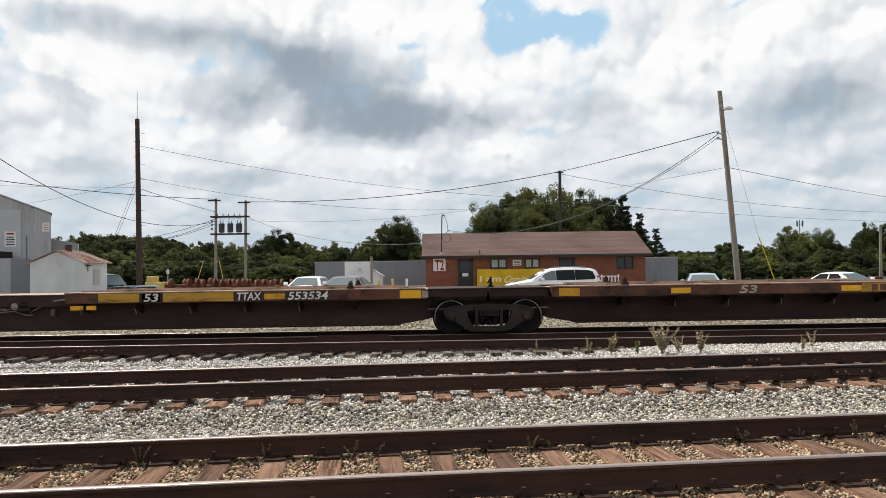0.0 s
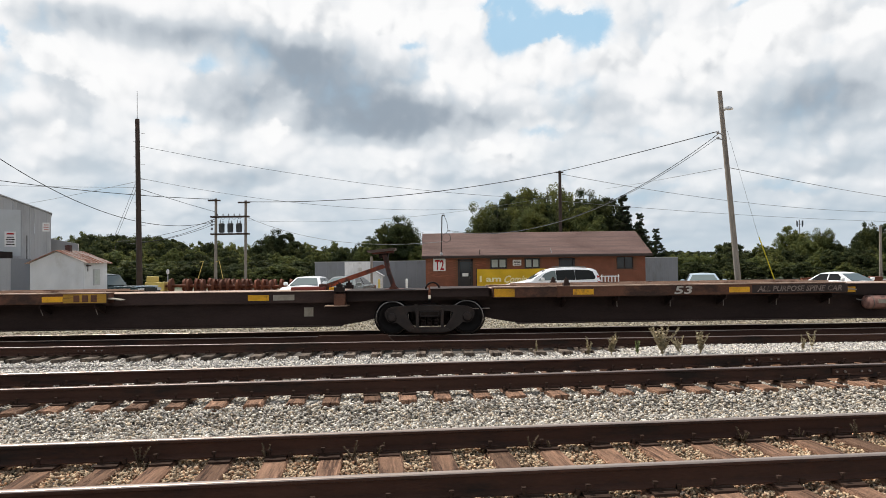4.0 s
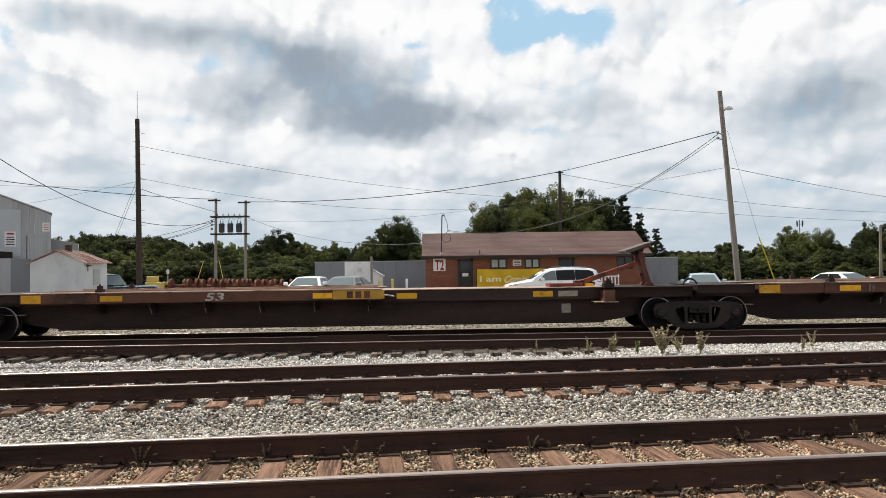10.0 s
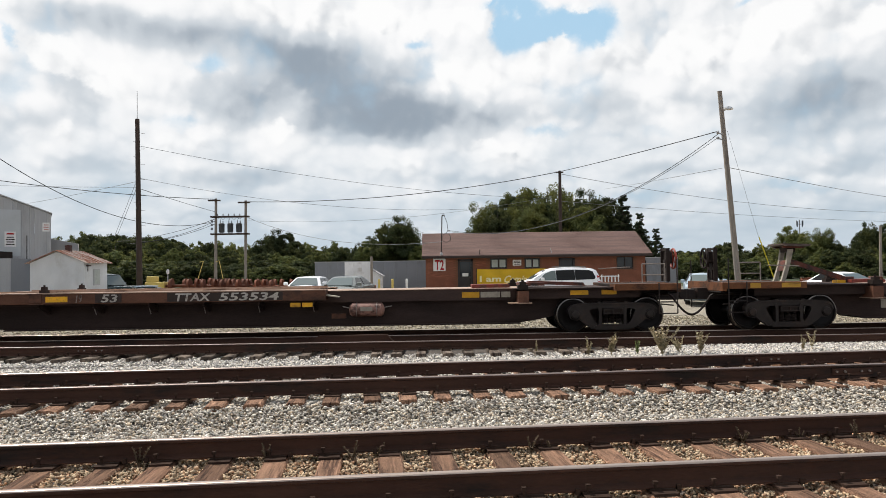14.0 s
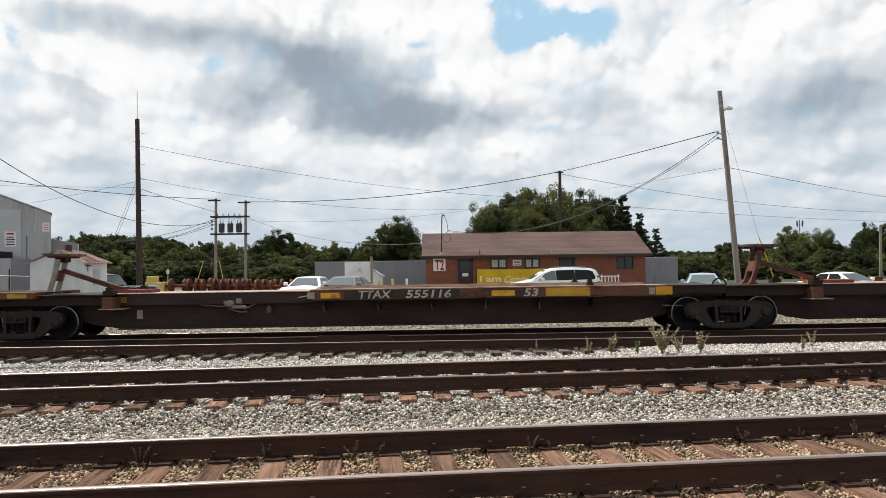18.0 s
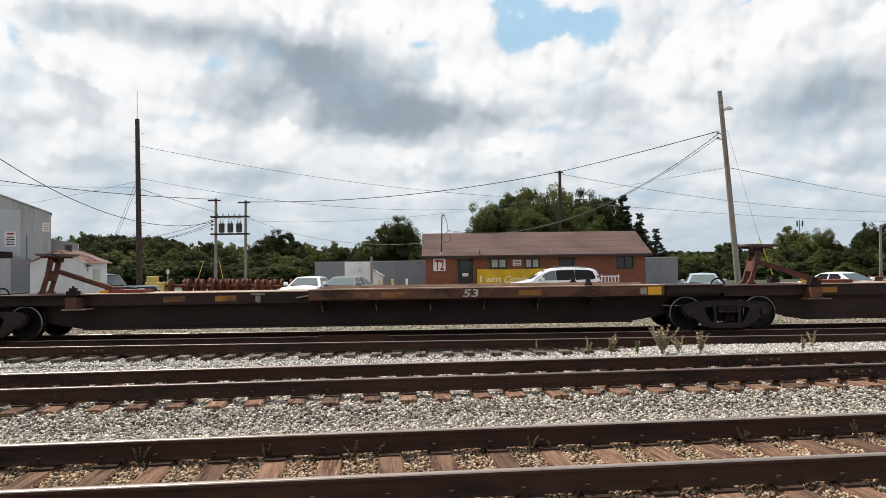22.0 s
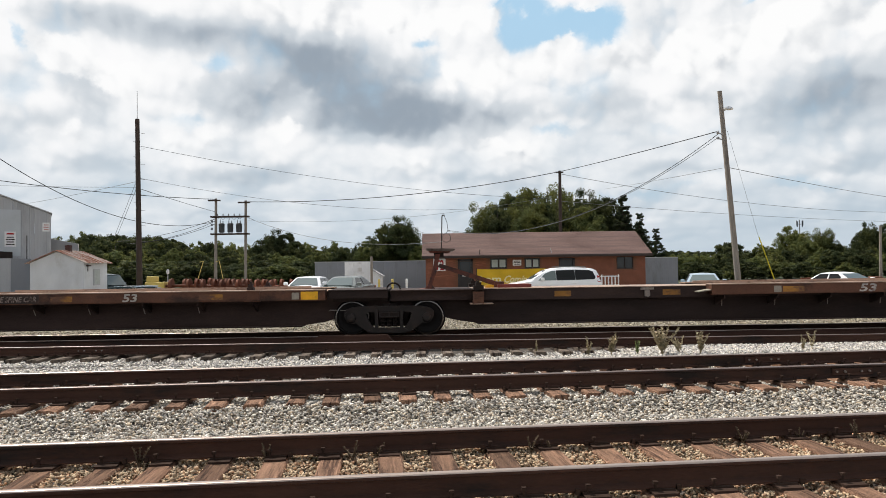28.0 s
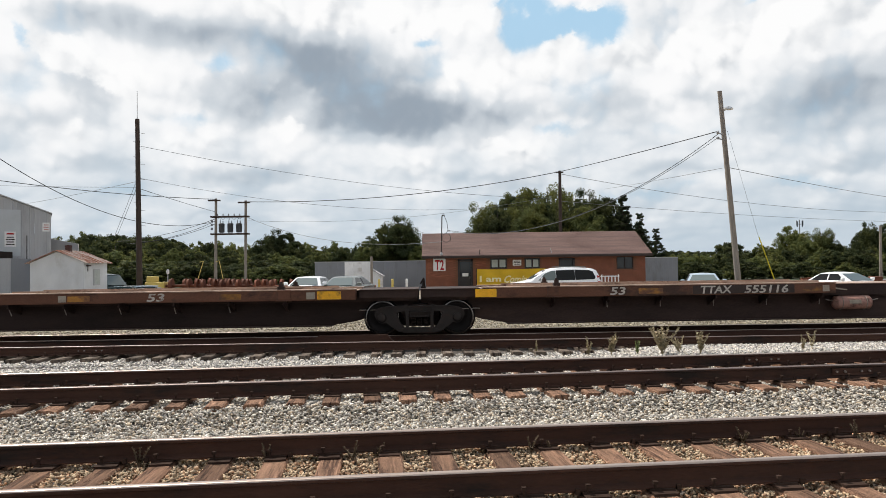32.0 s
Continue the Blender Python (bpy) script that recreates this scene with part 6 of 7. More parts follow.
def minivan(m):
    """A long one-box van: a skin lofted over its side profile, with glass, lamps and wheels laid on it."""
    v = thing("minivan", "white minivan with dark windows parked side-on", "car", "parked cars", m=m)
    L = 5.08
    profile = [(0.0, 0.62), (0.05, 0.80), (0.22, 0.92), (0.60, 1.00), (1.00, 1.06), (1.30, 1.12), (1.62, 1.32), (1.95, 1.53), (2.25, 1.665), (2.60, 1.735), (3.10, 1.765), (3.70, 1.76), (4.25, 1.735), (4.62, 1.69), (4.80, 1.60), (4.90, 1.40), (4.98, 1.12), (5.04, 0.95), (5.08, 0.66)]

    def top(q):
        for (a, za), (b, zb) in zip(profile, profile[1:]):
            if q <= b:
                return za + (zb - za) * (q - a) / (b - a)
        return profile[-1][1]

    def width(q):
        return 0.99 - 0.26 * max(0.0, 1 - q / 0.8) ** 2 - 0.10 * max(0.0, (q - 4.55) / 0.53) ** 2

    def belt(q):
        return min(1.02 + 0.02 * q, top(q) - 0.05)

    def shoulder(q):
        w, rise = width(q), min(1.0, max(0.0, (top(q) - belt(q)) / 0.65))
        return w * (0.94 - 0.17 * rise), top(q) - 0.03 - 0.05 * rise

    def flank(q, z, out=0.0):
        (ws, zs), w, zb = shoulder(q), width(q) * 0.985, belt(q)
        f = min(1.0, max(0.0, (z - zb) / max(0.01, zs - zb)))
        return Vector((L / 2 - q, w + (ws - w) * f + out, z))
    stations = sorted({q for q, _ in profile} | {0.12, 0.4, 0.8, 1.45, 2.8, 3.4, 4.0})
    bm = BM()
    rows = []
    for q in stations:
        w, zb, zt, (ws, zs) = width(q), belt(q), top(q), shoulder(q)
        half = [(0.80 * w, 0.22), (0.97 * w, 0.34), (w, 0.60), (w, min(0.85, zb - 0.04)), (0.985 * w, zb), (ws, zs), (ws - 0.10, zt - 0.012), (0.5 * ws, zt), (0.0, zt + 0.004)]
        rows.append([bm.verts.new((L / 2 - q, y, z)) for y, z in half] + [bm.verts.new((L / 2 - q, -y, z)) for y, z in half[-2::-1]])
    n = len(rows[0])
    for a, b in zip(rows, rows[1:]):
        for i in range(n):
            bm.faces.new((a[i], a[(i + 1) % n], b[(i + 1) % n], b[i]))
    bm.faces.new(rows[0]), bm.faces.new(rows[-1])
    part("body", bm, M_carwhite, v, smooth=True)

    def sheet(name, pts, push, material, thick=0.012):
        bm = BM()
        push = Vector(push).normalized() * thick
        lo, hi = [bm.verts.new(p - push) for p in pts], [bm.verts.new(p + push) for p in pts]
        bm.faces.new(lo), bm.faces.new(hi)
        for i in range(len(pts)):
            bm.faces.new((lo[i], lo[(i + 1) % len(pts)], hi[(i + 1) % len(pts)], hi[i]))
        return part(name, bm, material, v)
    panes = [([(1.72, 1.10), (2.65, 1.10), (2.65, 1.60), (2.42, 1.585), (2.10, 1.46)], M_wind), ([(2.67, 1.10), (3.645, 1.11), (3.645, 1.64), (2.67, 1.61)], M_glass), ([(3.66, 1.11), (4.66, 1.13), (4.72, 1.24), (4.58, 1.54), (4.40, 1.60), (3.66, 1.64)], M_glass)]
    for side in (1, -1):
        for outline, glassy in panes:
            pts = [flank(q, z) for q, z in outline]
            sheet("side_window", [Vector((p.x, side * p.y, p.z)) for p in pts], (0, side, 0.35), glassy)
        bm = BM()
        box(bm, L / 2 - 2.02, L / 2 - 1.84, side * 0.98, side * 1.16, 1.08, 1.25)
        bevel(bm, 0.035)
        part("mirror", bm, M_carwhite, v)
        lamp_pts = [Vector((L / 2 - q, side * (width(q) + 0.002), z)) for q, z in ((0.10, 0.74), (0.62, 0.86), (0.66, 0.95), (0.22, 0.88))]
        sheet("headlight", lamp_pts, (0.3, side, 0.1), M_lamp, 0.02)
        tail_pts = [flank(q, z) for q, z in ((4.80, 1.02), (4.97, 0.98), (4.90, 1.30), (4.80, 1.34))]
        sheet("tail_light", [Vector((p.x, side * p.y, p.z)) for p in tail_pts], (-0.4, side, 0), M_taillamp, 0.015)
        for q, z in ((2.52, 0.93), (3.50, 0.95)):
            bm = BM()
            rod(bm, (L / 2 - q, side * 1.0, z), (L / 2 - q - 0.2, side * 1.0, z), 0.018, seg=8)
            part("door_handle", bm, M_carwhite, v)
        for q in (0.98, 4.06):
            bm = BM()
            lathe(bm, [(0.20, -0.1), (0.30, -0.11), (0.335, -0.07), (0.335, 0.07), (0.30, 0.11), (0.20, 0.1)], 24, (L / 2 - q, side * 0.90, 0.335))
            wheel = part("wheel", bm, M_tyre, v, smooth=True)
            bm = BM()
            lathe(bm, [(0.04, side * 0.105), (0.20, side * 0.10), (0.22, side * 0.06)], 18, (L / 2 - q, side * 0.90, 0.335))
            part("rim", bm, M_chrome, wheel)
        bm = BM()
        pipe(bm, [(L / 2 - 2.7, side * 0.66, 1.76), (L / 2 - 2.78, side * 0.66, 1.80), (L / 2 - 4.2, side * 0.66, 1.79), (L / 2 - 4.28, side * 0.66, 1.74)], 0.016)
        part("roof_rail", bm, M_cargrey, v)
    sheet("windscreen", [Vector((L / 2 - q, y, top(q) + 0.002)) for q, y in ((1.36, -0.74), (1.36, 0.74), (2.14, 0.62), (2.14, -0.62))], (0.55, 0, 0.83), M_wind)
    sheet("rear_window", [Vector((L / 2 - q, y, top(q))) for q, y in ((4.82, -0.62), (4.82, 0.62), (4.96, 0.68), (4.96, -0.68))], (-0.97, 0, 0.25), M_glass)
    bm = BM()
    box(bm, L / 2 - 0.10, L / 2 + 0.02, -0.45, 0.45, 0.58, 0.76)
    part("grille", bm, M_tyre, v)


minivan(pose(6.47, 39.0, -0.27, 0, 0, 180))
car("white sedan parked facing the tracks", M_carwhite, pose(-5.62, 34.6, -0.13, 0, 0, -95), 4.7, 1.68, 1.38, 0.97, 0.93, (-1.75, -1.0, 0.35, 1.15))
car("grey-green sedan parked facing the tracks", M_cargrey, pose(-3.92, 34.8, -0.16, 0, 0, -101), 4.6, 1.70, 1.40, 0.95, 0.90, (-1.95, -0.95, 0.45, 1.35))
car("pale blue sedan parked by the pole", M_carblue, pose(12.95, 34.6, -0.28, 0, 0, -108), 4.6, 1.70, 1.43, 0.98, 0.92, (-1.8, -1.05, 0.35, 1.2))
car("white coupe parked at an angle", M_carwhite, pose(20.15, 35.4, -0.27, 0, 0, -72), 4.3, 1.72, 1.37, 0.93, 0.88, (-1.55, -0.85, 0.30, 1.15))


def pickup():
    c = car("old dark pickup truck beside the small house", M_cardark, pose(-15.9, 36.6, -0.16, 0, 0, -14), 4.9, 1.85, 1.66, 1.05, 1.06, (-0.95, -0.88, 0.28, 0.58), windows=1, kind="pickup_truck")
    bm = BM()
    box(bm, 2.44, 2.52, -0.85, 0.85, 0.45, 0.62)
    part("front_bumper", bm, M_chrome, c)
    bm = BM()
    box(bm, 0.9, 2.35, -0.7, 0.7, 1.0, 1.045)
    part("hood", bm, M_carblue, c)


pickup()


# ---------------------------------------------------------------- clutter by the lot
def wheel_store():
    bm = BM()
    prof = [(0.10, -0.72), (0.33, -0.775), (0.36, -0.815), (0.43, -0.825), (0.435, -0.72), (0.465, -0.70), (0.465, -0.69), (0.36, -0.69), (0.12, -0.69)]
    for s in (-1, 1):
        lathe(bm, [(r, s * d) for r, d in prof], 24, axis="x")
    rod(bm, (-1.08, 0, 0), (1.08, 0, 0), 0.085, seg=12)
    me = mesh_of(bm, "stored_wheelset", M_rust, smooth=True)
    rng = random.Random(5)
    for i in range(13):
        ob = new("stored_wheelset", me)
        ob.matrix_world = pose(-14.6 + 0.50 * i + rng.uniform(-0.08, 0.08), 44.0 + (0.93 if i % 2 else 0) + rng.uniform(-0.03, 0.03), 0.70 - 0.012 * i, 0, rng.uniform(-1, 1), rng.uniform(-2, 2))
        tagged(ob, "spare rusty orange railway wheelset in a row", "wheelset", "stored wheelsets")
    for i, y in enumerate((43.8, 44.2, 44.75, 45.15)):
        bm = BM()
        prism(bm, [(-16.0, -0.15), (-7.8, -0.2), (-7.8, 0.13), (-16.0, 0.25)], y - 0.12, y + 0.12)
        solid("timber_skid", bm, M_tie, "long timber skid under the wheelsets", "timber", "timber skids")


wheel_store()


def yellow_machine():
    t = thing("yellow_tank_unit", "pale yellow box-shaped machine standing in the lot", "machine")
    bm = BM()
    box(bm, -16.75, -15.65, 43.6, 44.6, 0.35, 0.95)
    bevel(bm, 0.03)
    part("body", bm, M_yellowtank, t)
    bm = BM()
    box(bm, -16.70, -16.25, 43.7, 44.5, 0.95, 1.30)
    bevel(bm, 0.03)
    part("cab", bm, M_yellowtank, t)
    bm = BM()
    box(bm, -16.95, -15.5, 43.5, 44.7, -0.1, 0.35)
    part("skid", bm, M_whitewall, t)
    bm = BM()
    box(bm, -16.3, -15.9, 43.55, 43.62, 0.3, 0.62)
    part("hatch", bm, M_dark, t)
    for x0, x1, lean in ((-16.28, -15.87, 0), (-14.5, -14.77, 0)):
        a = thing("yellow_boom", "thin yellow lifting pole leaning upright", "pole", "yellow poles")
        bm = BM()
        rod(bm, (x0 - (x1 - x0) * 0.8, 52.0, -0.1), (x1, 52.0, 2.28), 0.022, seg=8)
        rod(bm, (x1, 52.0, 2.28), (x1 - 0.3, 52.1, 2.2), 0.015, seg=8)
        part("shaft", bm, M_yellowtank, a)
    bm = BM()
    rod(bm, (-15.1, 52.0, -0.1), (-15.1, 52.0, 2.1), 0.05, 0.04, 8)
    solid("short_post", bm, M_woodgrey, "short grey timber post", "post")
    l = thing("yard_light", "small white yard light on a thin post", "yard light")
    bm = BM()
    rod(bm, (-16.6, 47.0, -0.15), (-16.6, 47.0, 1.4), 0.03)
    part("post", bm, M_galv, l)
    bm = BM()
    lathe(bm, [(0.04, 1.4), (0.09, 1.45), (0.10, 1.6), (0.05, 1.72)], 12, (-16.6, 47.0, 0), "z")
    part("globe", bm, M_signwhite, l, smooth=True)


yellow_machine()


def picket_rail():
    f = thing("porch_rail", "short white picket rail by the building", "fence")
    for z in (0.86, 0.3):
        bm = BM()
        box(bm, 10.75, 11.95, 46.0, 46.05, z, z + 0.06)
        part("rail", bm, M_signwhite, f)
    for i in range(6):
        x = 10.8 + 0.21 * i
        bm = BM()
        box(bm, x, x + 0.07, 45.97, 46.0, -0.3, 0.92 if i % 5 else 1.0)
        part("picket", bm, M_signwhite, f)


picket_rail()


def junk_and_tower():
    t = thing("cell_tower", "distant grey cell tower above the trees", "tower")
    bm = BM()
    rod(bm, (132.6, 260, 0), (132.6, 260, 17.0), 0.35, 0.22, 8)
    part("mast", bm, M_galv, t)
    for i in range(3):
        for s in (-1, 1):
            bm = BM()
            box(bm, 132.6 + s * (0.9 + 0.1 * i) - 0.14, 132.6 + s * (0.9 + 0.1 * i) + 0.14, 259.6, 259.9, 14.4 + 0.3 * i, 16.4 + 0.15 * i)
            box(bm, 132.6, 132.6 + s * 1.0, 259.7, 259.8, 15.3, 15.45)
            part("antenna_panel", bm, M_greywall, t)
    utility_pole(37.25, 60.0, 4.5, 0.1, 0.12, M_woodgrey, "short grey pole among the trees", -0.5)
    rng = random.Random(3)
    for i in range(14):
        bm = BM()
        x = 29.5 + 0.62 * i
        w, h = rng.uniform(0.4, 1.3), rng.uniform(0.3, 1.0)
        box(bm, -w / 2, w / 2, -0.4, 0.4, 0, h)
        bmesh.ops.bevel(bm, geom=bm.edges[:], offset=0.06, segments=1, affect="EDGES")
        for v in bm.verts:
            v.co += Vector((rng.uniform(-.05, .05), rng.uniform(-.05, .05), rng.uniform(-.03, .03)))
        solid("scrap_item", bm, rng.choice((M_rust, M_trim, M_galv, M_hitchbase)), "piece of rusty scrap lying by the trees", "scrap", "scrap pile", m=pose(x, 58 + rng.uniform(-1, 1), -0.42, 0, 0, rng.uniform(0, 90)))


junk_and_tower()


# ---------------------------------------------------------------- trees
def leaf_material(name, col, var):
    k = Tree(name)
    geo, oi = k.node("NewGeometry"), k.node("ObjectInfo")
    f = k.math("MULTIPLY_ADD", geo.outputs["Random Per Island"], 2 * var)
    k.t.nodes[-1].inputs[2].default_value = 1 - var
    f2 = k.math("MULTIPLY_ADD", oi.outputs["Random"], 0.5)
    k.t.nodes[-1].inputs[2].default_value = 0.75
    f = k.math("MULTIPLY", f, f2)
    tc = k.node("TexCoord")
    n = k.node("TexNoise", Scale=0.45, Detail=3.0)
    k.link(tc.outputs["Object"], n.inputs["Vector"])
    c = k.mix(k.ramp(n.outputs["Fac"], 0.35, 0.7), col, (col[0] * 1.5, col[1] * 1.25, col[2] * 0.9))
    cc = k.node("CombineColor")
    for i in range(3):
        k.link(f, cc.inputs[i])
    c = k.mix(1.0, c, cc.outputs[0], "MULTIPLY")
    k.link(c, k.bsdf.inputs["Base Color"])
    k.bsdf.inputs["Roughness"].default_value = 0.75
    k.bsdf.inputs["Specular IOR Level"].default_value = 0.1
    tr = k.node("BsdfTranslucent")
    k.link(c, tr.inputs["Color"])
    mx = k.node("MixShader")
    mx.inputs[0].default_value = 0.38
    k.link(k.bsdf.outputs[0], mx.inputs[1]), k.link(tr.outputs[0], mx.inputs[2])
    k.link(mx.outputs[0], k.t.nodes["Material Output"].inputs["Surface"])
    return k.m


M_leaf = leaf_material("oak_leaves", (0.108, 0.128, 0.050), 0.36)
M_leafdark = leaf_material("dark_leaves", (0.054, 0.069, 0.033), 0.32)
M_leaflight = leaf_material("light_leaves", (0.092, 0.114, 0.046), 0.32)
M_needle = leaf_material("cedar_needles", (0.036, 0.048, 0.030), 0.4)
M_bark = mat("bark", (0.075, 0.055, 0.042), 0.9, var=0.4, scale=3, stretch=(3, 3, 0.5), bump=0.6)


def leaf_cloud(rng, centres, radii, per, size, flat=0.75):
    """Small leaf sprays, scattered round clump centres."""
    n = len(centres) * per
    c = np.repeat(np.array(centres), per, axis=0)
    r = np.repeat(np.array(radii), per)[:, None]
    d = rng.normal(size=(n, 3))
    d /= np.linalg.norm(d, axis=1)[:, None]
    pos = c + d * r * (0.25 + 0.8 * rng.random((n, 1)) ** 0.6) * np.array([1, 1, flat])
    nrm = d + np.array([0, 0, 0.15]) + 0.36 * rng.normal(size=(n, 3))
    nrm /= np.linalg.norm(nrm, axis=1)[:, None]
    t = np.cross(nrm, rng.normal(size=(n, 3)))
    t /= np.linalg.norm(t, axis=1)[:, None]
    b = np.cross(nrm, t)
    s = size * (0.6 + 0.8 * rng.random((n, 1)))
    v = np.stack([pos - t * s, pos + t * s * 0.7 + b * s * 0.8, pos + t * s * 0.5 - b * s * 0.8], axis=1).reshape(-1, 3)
    idx = np.arange(n * 3).reshape(-1, 3)
    return v, idx


def mesh_from_arrays(name, v, quads, material):
    me = bpy.data.meshes.new(name)
    me.vertices.add(len(v))
    me.vertices.foreach_set("co", v.astype(np.float32).ravel())
    k = quads.shape[1]
    me.loops.add(quads.size)
    me.loops.foreach_set("vertex_index", quads.astype(np.int32).ravel())
    me.polygons.add(len(quads))
    me.polygons.foreach_set("loop_start", (np.arange(len(quads)) * k).astype(np.int32))
    me.update(calc_edges=True)
    me.materials.append(material)
    return me


def build_tree(seed, H, R, base, material, label, shape="round", size=0.12, lobes=13, per=150):
    """A trunk with limbs; the crown is lobes of clumps of small leaves."""
    rng = np.random.default_rng(seed)
    t = thing("tree", label, "tree", "trees")
    bm = BM()
    rt = 0.02 * H + 0.04
    rod(bm, (0, 0, -0.6), (0.04 * R, 0, H * 0.5), rt, rt * 0.6, 9)
    rod(bm, (0.04 * R, 0, H * 0.5), (0.0, 0, H * 0.95), rt * 0.6, 0.03, 7)
    centres, radii = [], []
    if shape == "cone":
        tiers = 17
        for i in range(tiers):
            f = (i + 0.3) / tiers
            zt = base + (H - base) * f
            arms = 6 if f < 0.75 else 4
            for j in range(arms):
                a = 2 * math.pi * (j + rng.random() * 0.7) / arms + i
                z = zt + rng.uniform(-0.6, 0.6) * (H - base) / tiers
                reach = R * (1 - f) ** 0.75 * (0.45 + 0.75 * rng.random()) + 0.08 * R
                droop = 0.10 * reach * (1 if f < 0.6 else -0.6)
                rod(bm, (0, 0, z), (reach * 0.9 * math.cos(a), reach * 0.9 * math.sin(a), z - droop), 0.05, 0.015, 5)
                for q in (0.35, 0.65, 0.95):
                    centres.append((reach * q * math.cos(a), reach * q * math.sin(a), z - droop * q + 0.1 * rng.normal()))
                    radii.append(0.07 * R + 0.13 * reach * (1.1 - 0.5 * q))
        flat = 0.6
    else:
        zc, hz = (H + base) / 2, (H - base) / 2
        for i in range(lobes):
            # lobes spread evenly over the crown's outline
            zz = 1 - 1.75 * (i + 0.5) / lobes
            a = 2.4 * i + rng.random() * 0.8
            rr = math.sqrt(max(0.0, 1 - zz * zz))
            q = 0.42 + 0.20 * rng.random()
            lobe = np.array((rr * math.cos(a) * R * q, rr * math.sin(a) * R * q, zc + zz * hz * (q + 0.05)))
            size_l = R * (0.38 + 0.16 * rng.random())
            rod(bm, (0.02 * R, 0, max(H * 0.18, min(H * 0.6, lobe[2] - 0.5 * R))), tuple(lobe), rt * 0.4, 0.03, 6)
            for j in range(15):
                d = rng.normal(size=3)
                d /= np.linalg.norm(d)
                centres.append(tuple(lobe + d * size_l * (0.55 + 0.5 * rng.random()) * np.array((1, 1, 0.85))))
                radii.append(size_l * (0.24 + 0.20 * rng.random()))
        flat = 0.8
    part("trunk", bm, M_bark, t)
    v, q = leaf_cloud(rng, centres, radii, per, size, flat)
    v[:, 2] = base * 0.5 + (v[:, 2] - v[:, 2].min()) * (H - base * 0.5) / (np.percentile(v[:, 2], 99.9) - v[:, 2].min())
    v[:, :2] *= R / np.percentile(np.hypot(v[:, 0], v[:, 1]), 97)
    part("crown", mesh_from_arrays("crown", v, q, material), None, t)
    return t


KINDS = [build_tree(11, 12, 4.6, 1.6, M_leaf, "broad green oak with a full crown", lobes=14, size=0.11, per=170),
         build_tree(12, 12, 4.2, 1.0, M_leafdark, "dark green broadleaf tree with dense crown", lobes=27, size=0.11, per=95),
         build_tree(13, 11, 5.0, 1.0, M_leaf, "wide spreading green tree with an open crown", lobes=11, size=0.11, per=170),
         build_tree(14, 12, 3.2, 1.0, M_needle, "dark cedar with ragged tiers of branches", "cone", size=0.10, per=110),
         build_tree(15, 9, 4.2, 0.2, M_leaflight, "light green leafy tree with low branches", lobes=12, size=0.11, per=150),
         build_tree(16, 12, 3.8, 0.8, M_leafdark, "tall green tree with uneven crown", lobes=9, size=0.11, per=230),
         build_tree(21, 12, 4.4, 1.0, M_leaf, "green tree in the belt of woods", lobes=13, size=0.23, per=46),
         build_tree(22, 12, 4.2, 0.8, M_leafdark, "dark green tree in the belt of woods", lobes=14, size=0.23, per=44),
         build_tree(23, 9, 4.2, 0.2, M_leaflight, "light green bushy growth at the edge of the woods", lobes=10, size=0.22, per=44),
         build_tree(24, 9, 4.0, 0.2, M_leafdark, "dark green bushy growth at the edge of the woods", lobes=9, size=0.22, per=46)]
SIZES = [12, 12, 11, 12, 9, 12, 12, 12, 9, 9]
USED = set()
rng = random.Random(21)


def plant_tree(kind, u, w, y, wide=1.0, g=-0.5):
    """A tree at distance y, its top on the bearing u (across) and w (rise), both per metre of distance."""
    h = EYE.z + w * y
    s = (h - g) / SIZES[kind]
    m = pose(u * y, y, g, 0, 0, rng.uniform(0, 360)) @ Matrix.Diagonal((s * wide, s * wide, s, 1))
    if kind in USED:
        q = KINDS[kind].scale
        return copy_thing(KINDS[kind], m @ Matrix.Diagonal((1 / q.x, 1 / q.y, 1 / q.z, 1)))
    USED.add(kind)
    KINDS[kind].matrix_world = m
    return KINDS[kind]


# the belt of woods behind the yard: bearing and rise of each top
WOODS_BACK = [(-0.600, 0.0638), (-0.578, 0.0589), (-0.532, 0.0530), (-0.504, 0.0488), (-0.479, 0.0500), (-0.464, 0.0551), (-0.451, 0.0481), (-0.431, 0.0509), (-0.408, 0.0491), (-0.396, 0.0466), (-0.383, 0.0464), (-0.369, 0.0485), (-0.352, 0.0437), (-0.337, 0.0389), (-0.323, 0.0380), (-0.307, 0.0401), (-0.293, 0.0384), (-0.281, 0.0405), (-0.264, 0.0380), (-0.247, 0.0362), (-0.182, 0.0399), (-0.164, 0.0366), (-0.143, 0.0318), (-0.126, 0.0377), (-0.107, 0.0282), (-0.015, 0.0269)]
WOODS_FAR_SIDE = [(0.323, 0.0177), (0.341, 0.0190), (0.361, 0.0180), (0.380, 0.0170), (0.407, 0.0290), (0.427, 0.0179), (0.456, 0.0268), (0.476, 0.0219), (0.568, 0.0222)]
for u, w in WOODS_BACK:
    plant_tree(rng.choice((6, 7, 6, 7, 6)), u, w, 175 + rng.uniform(-8, 8), rng.uniform(0.85, 1.1))
    plant_tree(rng.choice((6, 7)), u + 0.0075, w - rng.uniform(0.003, 0.009), 165 + rng.uniform(-8, 8), rng.uniform(1.0, 1.3))
for u, w in WOODS_FAR_SIDE:
    plant_tree(rng.choice((6, 7)), u, w, 180 + rng.uniform(-8, 8), rng.uniform(1.1, 1.5))
    plant_tree(rng.choice((6, 7)), u + 0.011, w - rng.uniform(0.0, 0.004), 172 + rng.uniform(-8, 8), rng.uniform(1.2, 1.6))
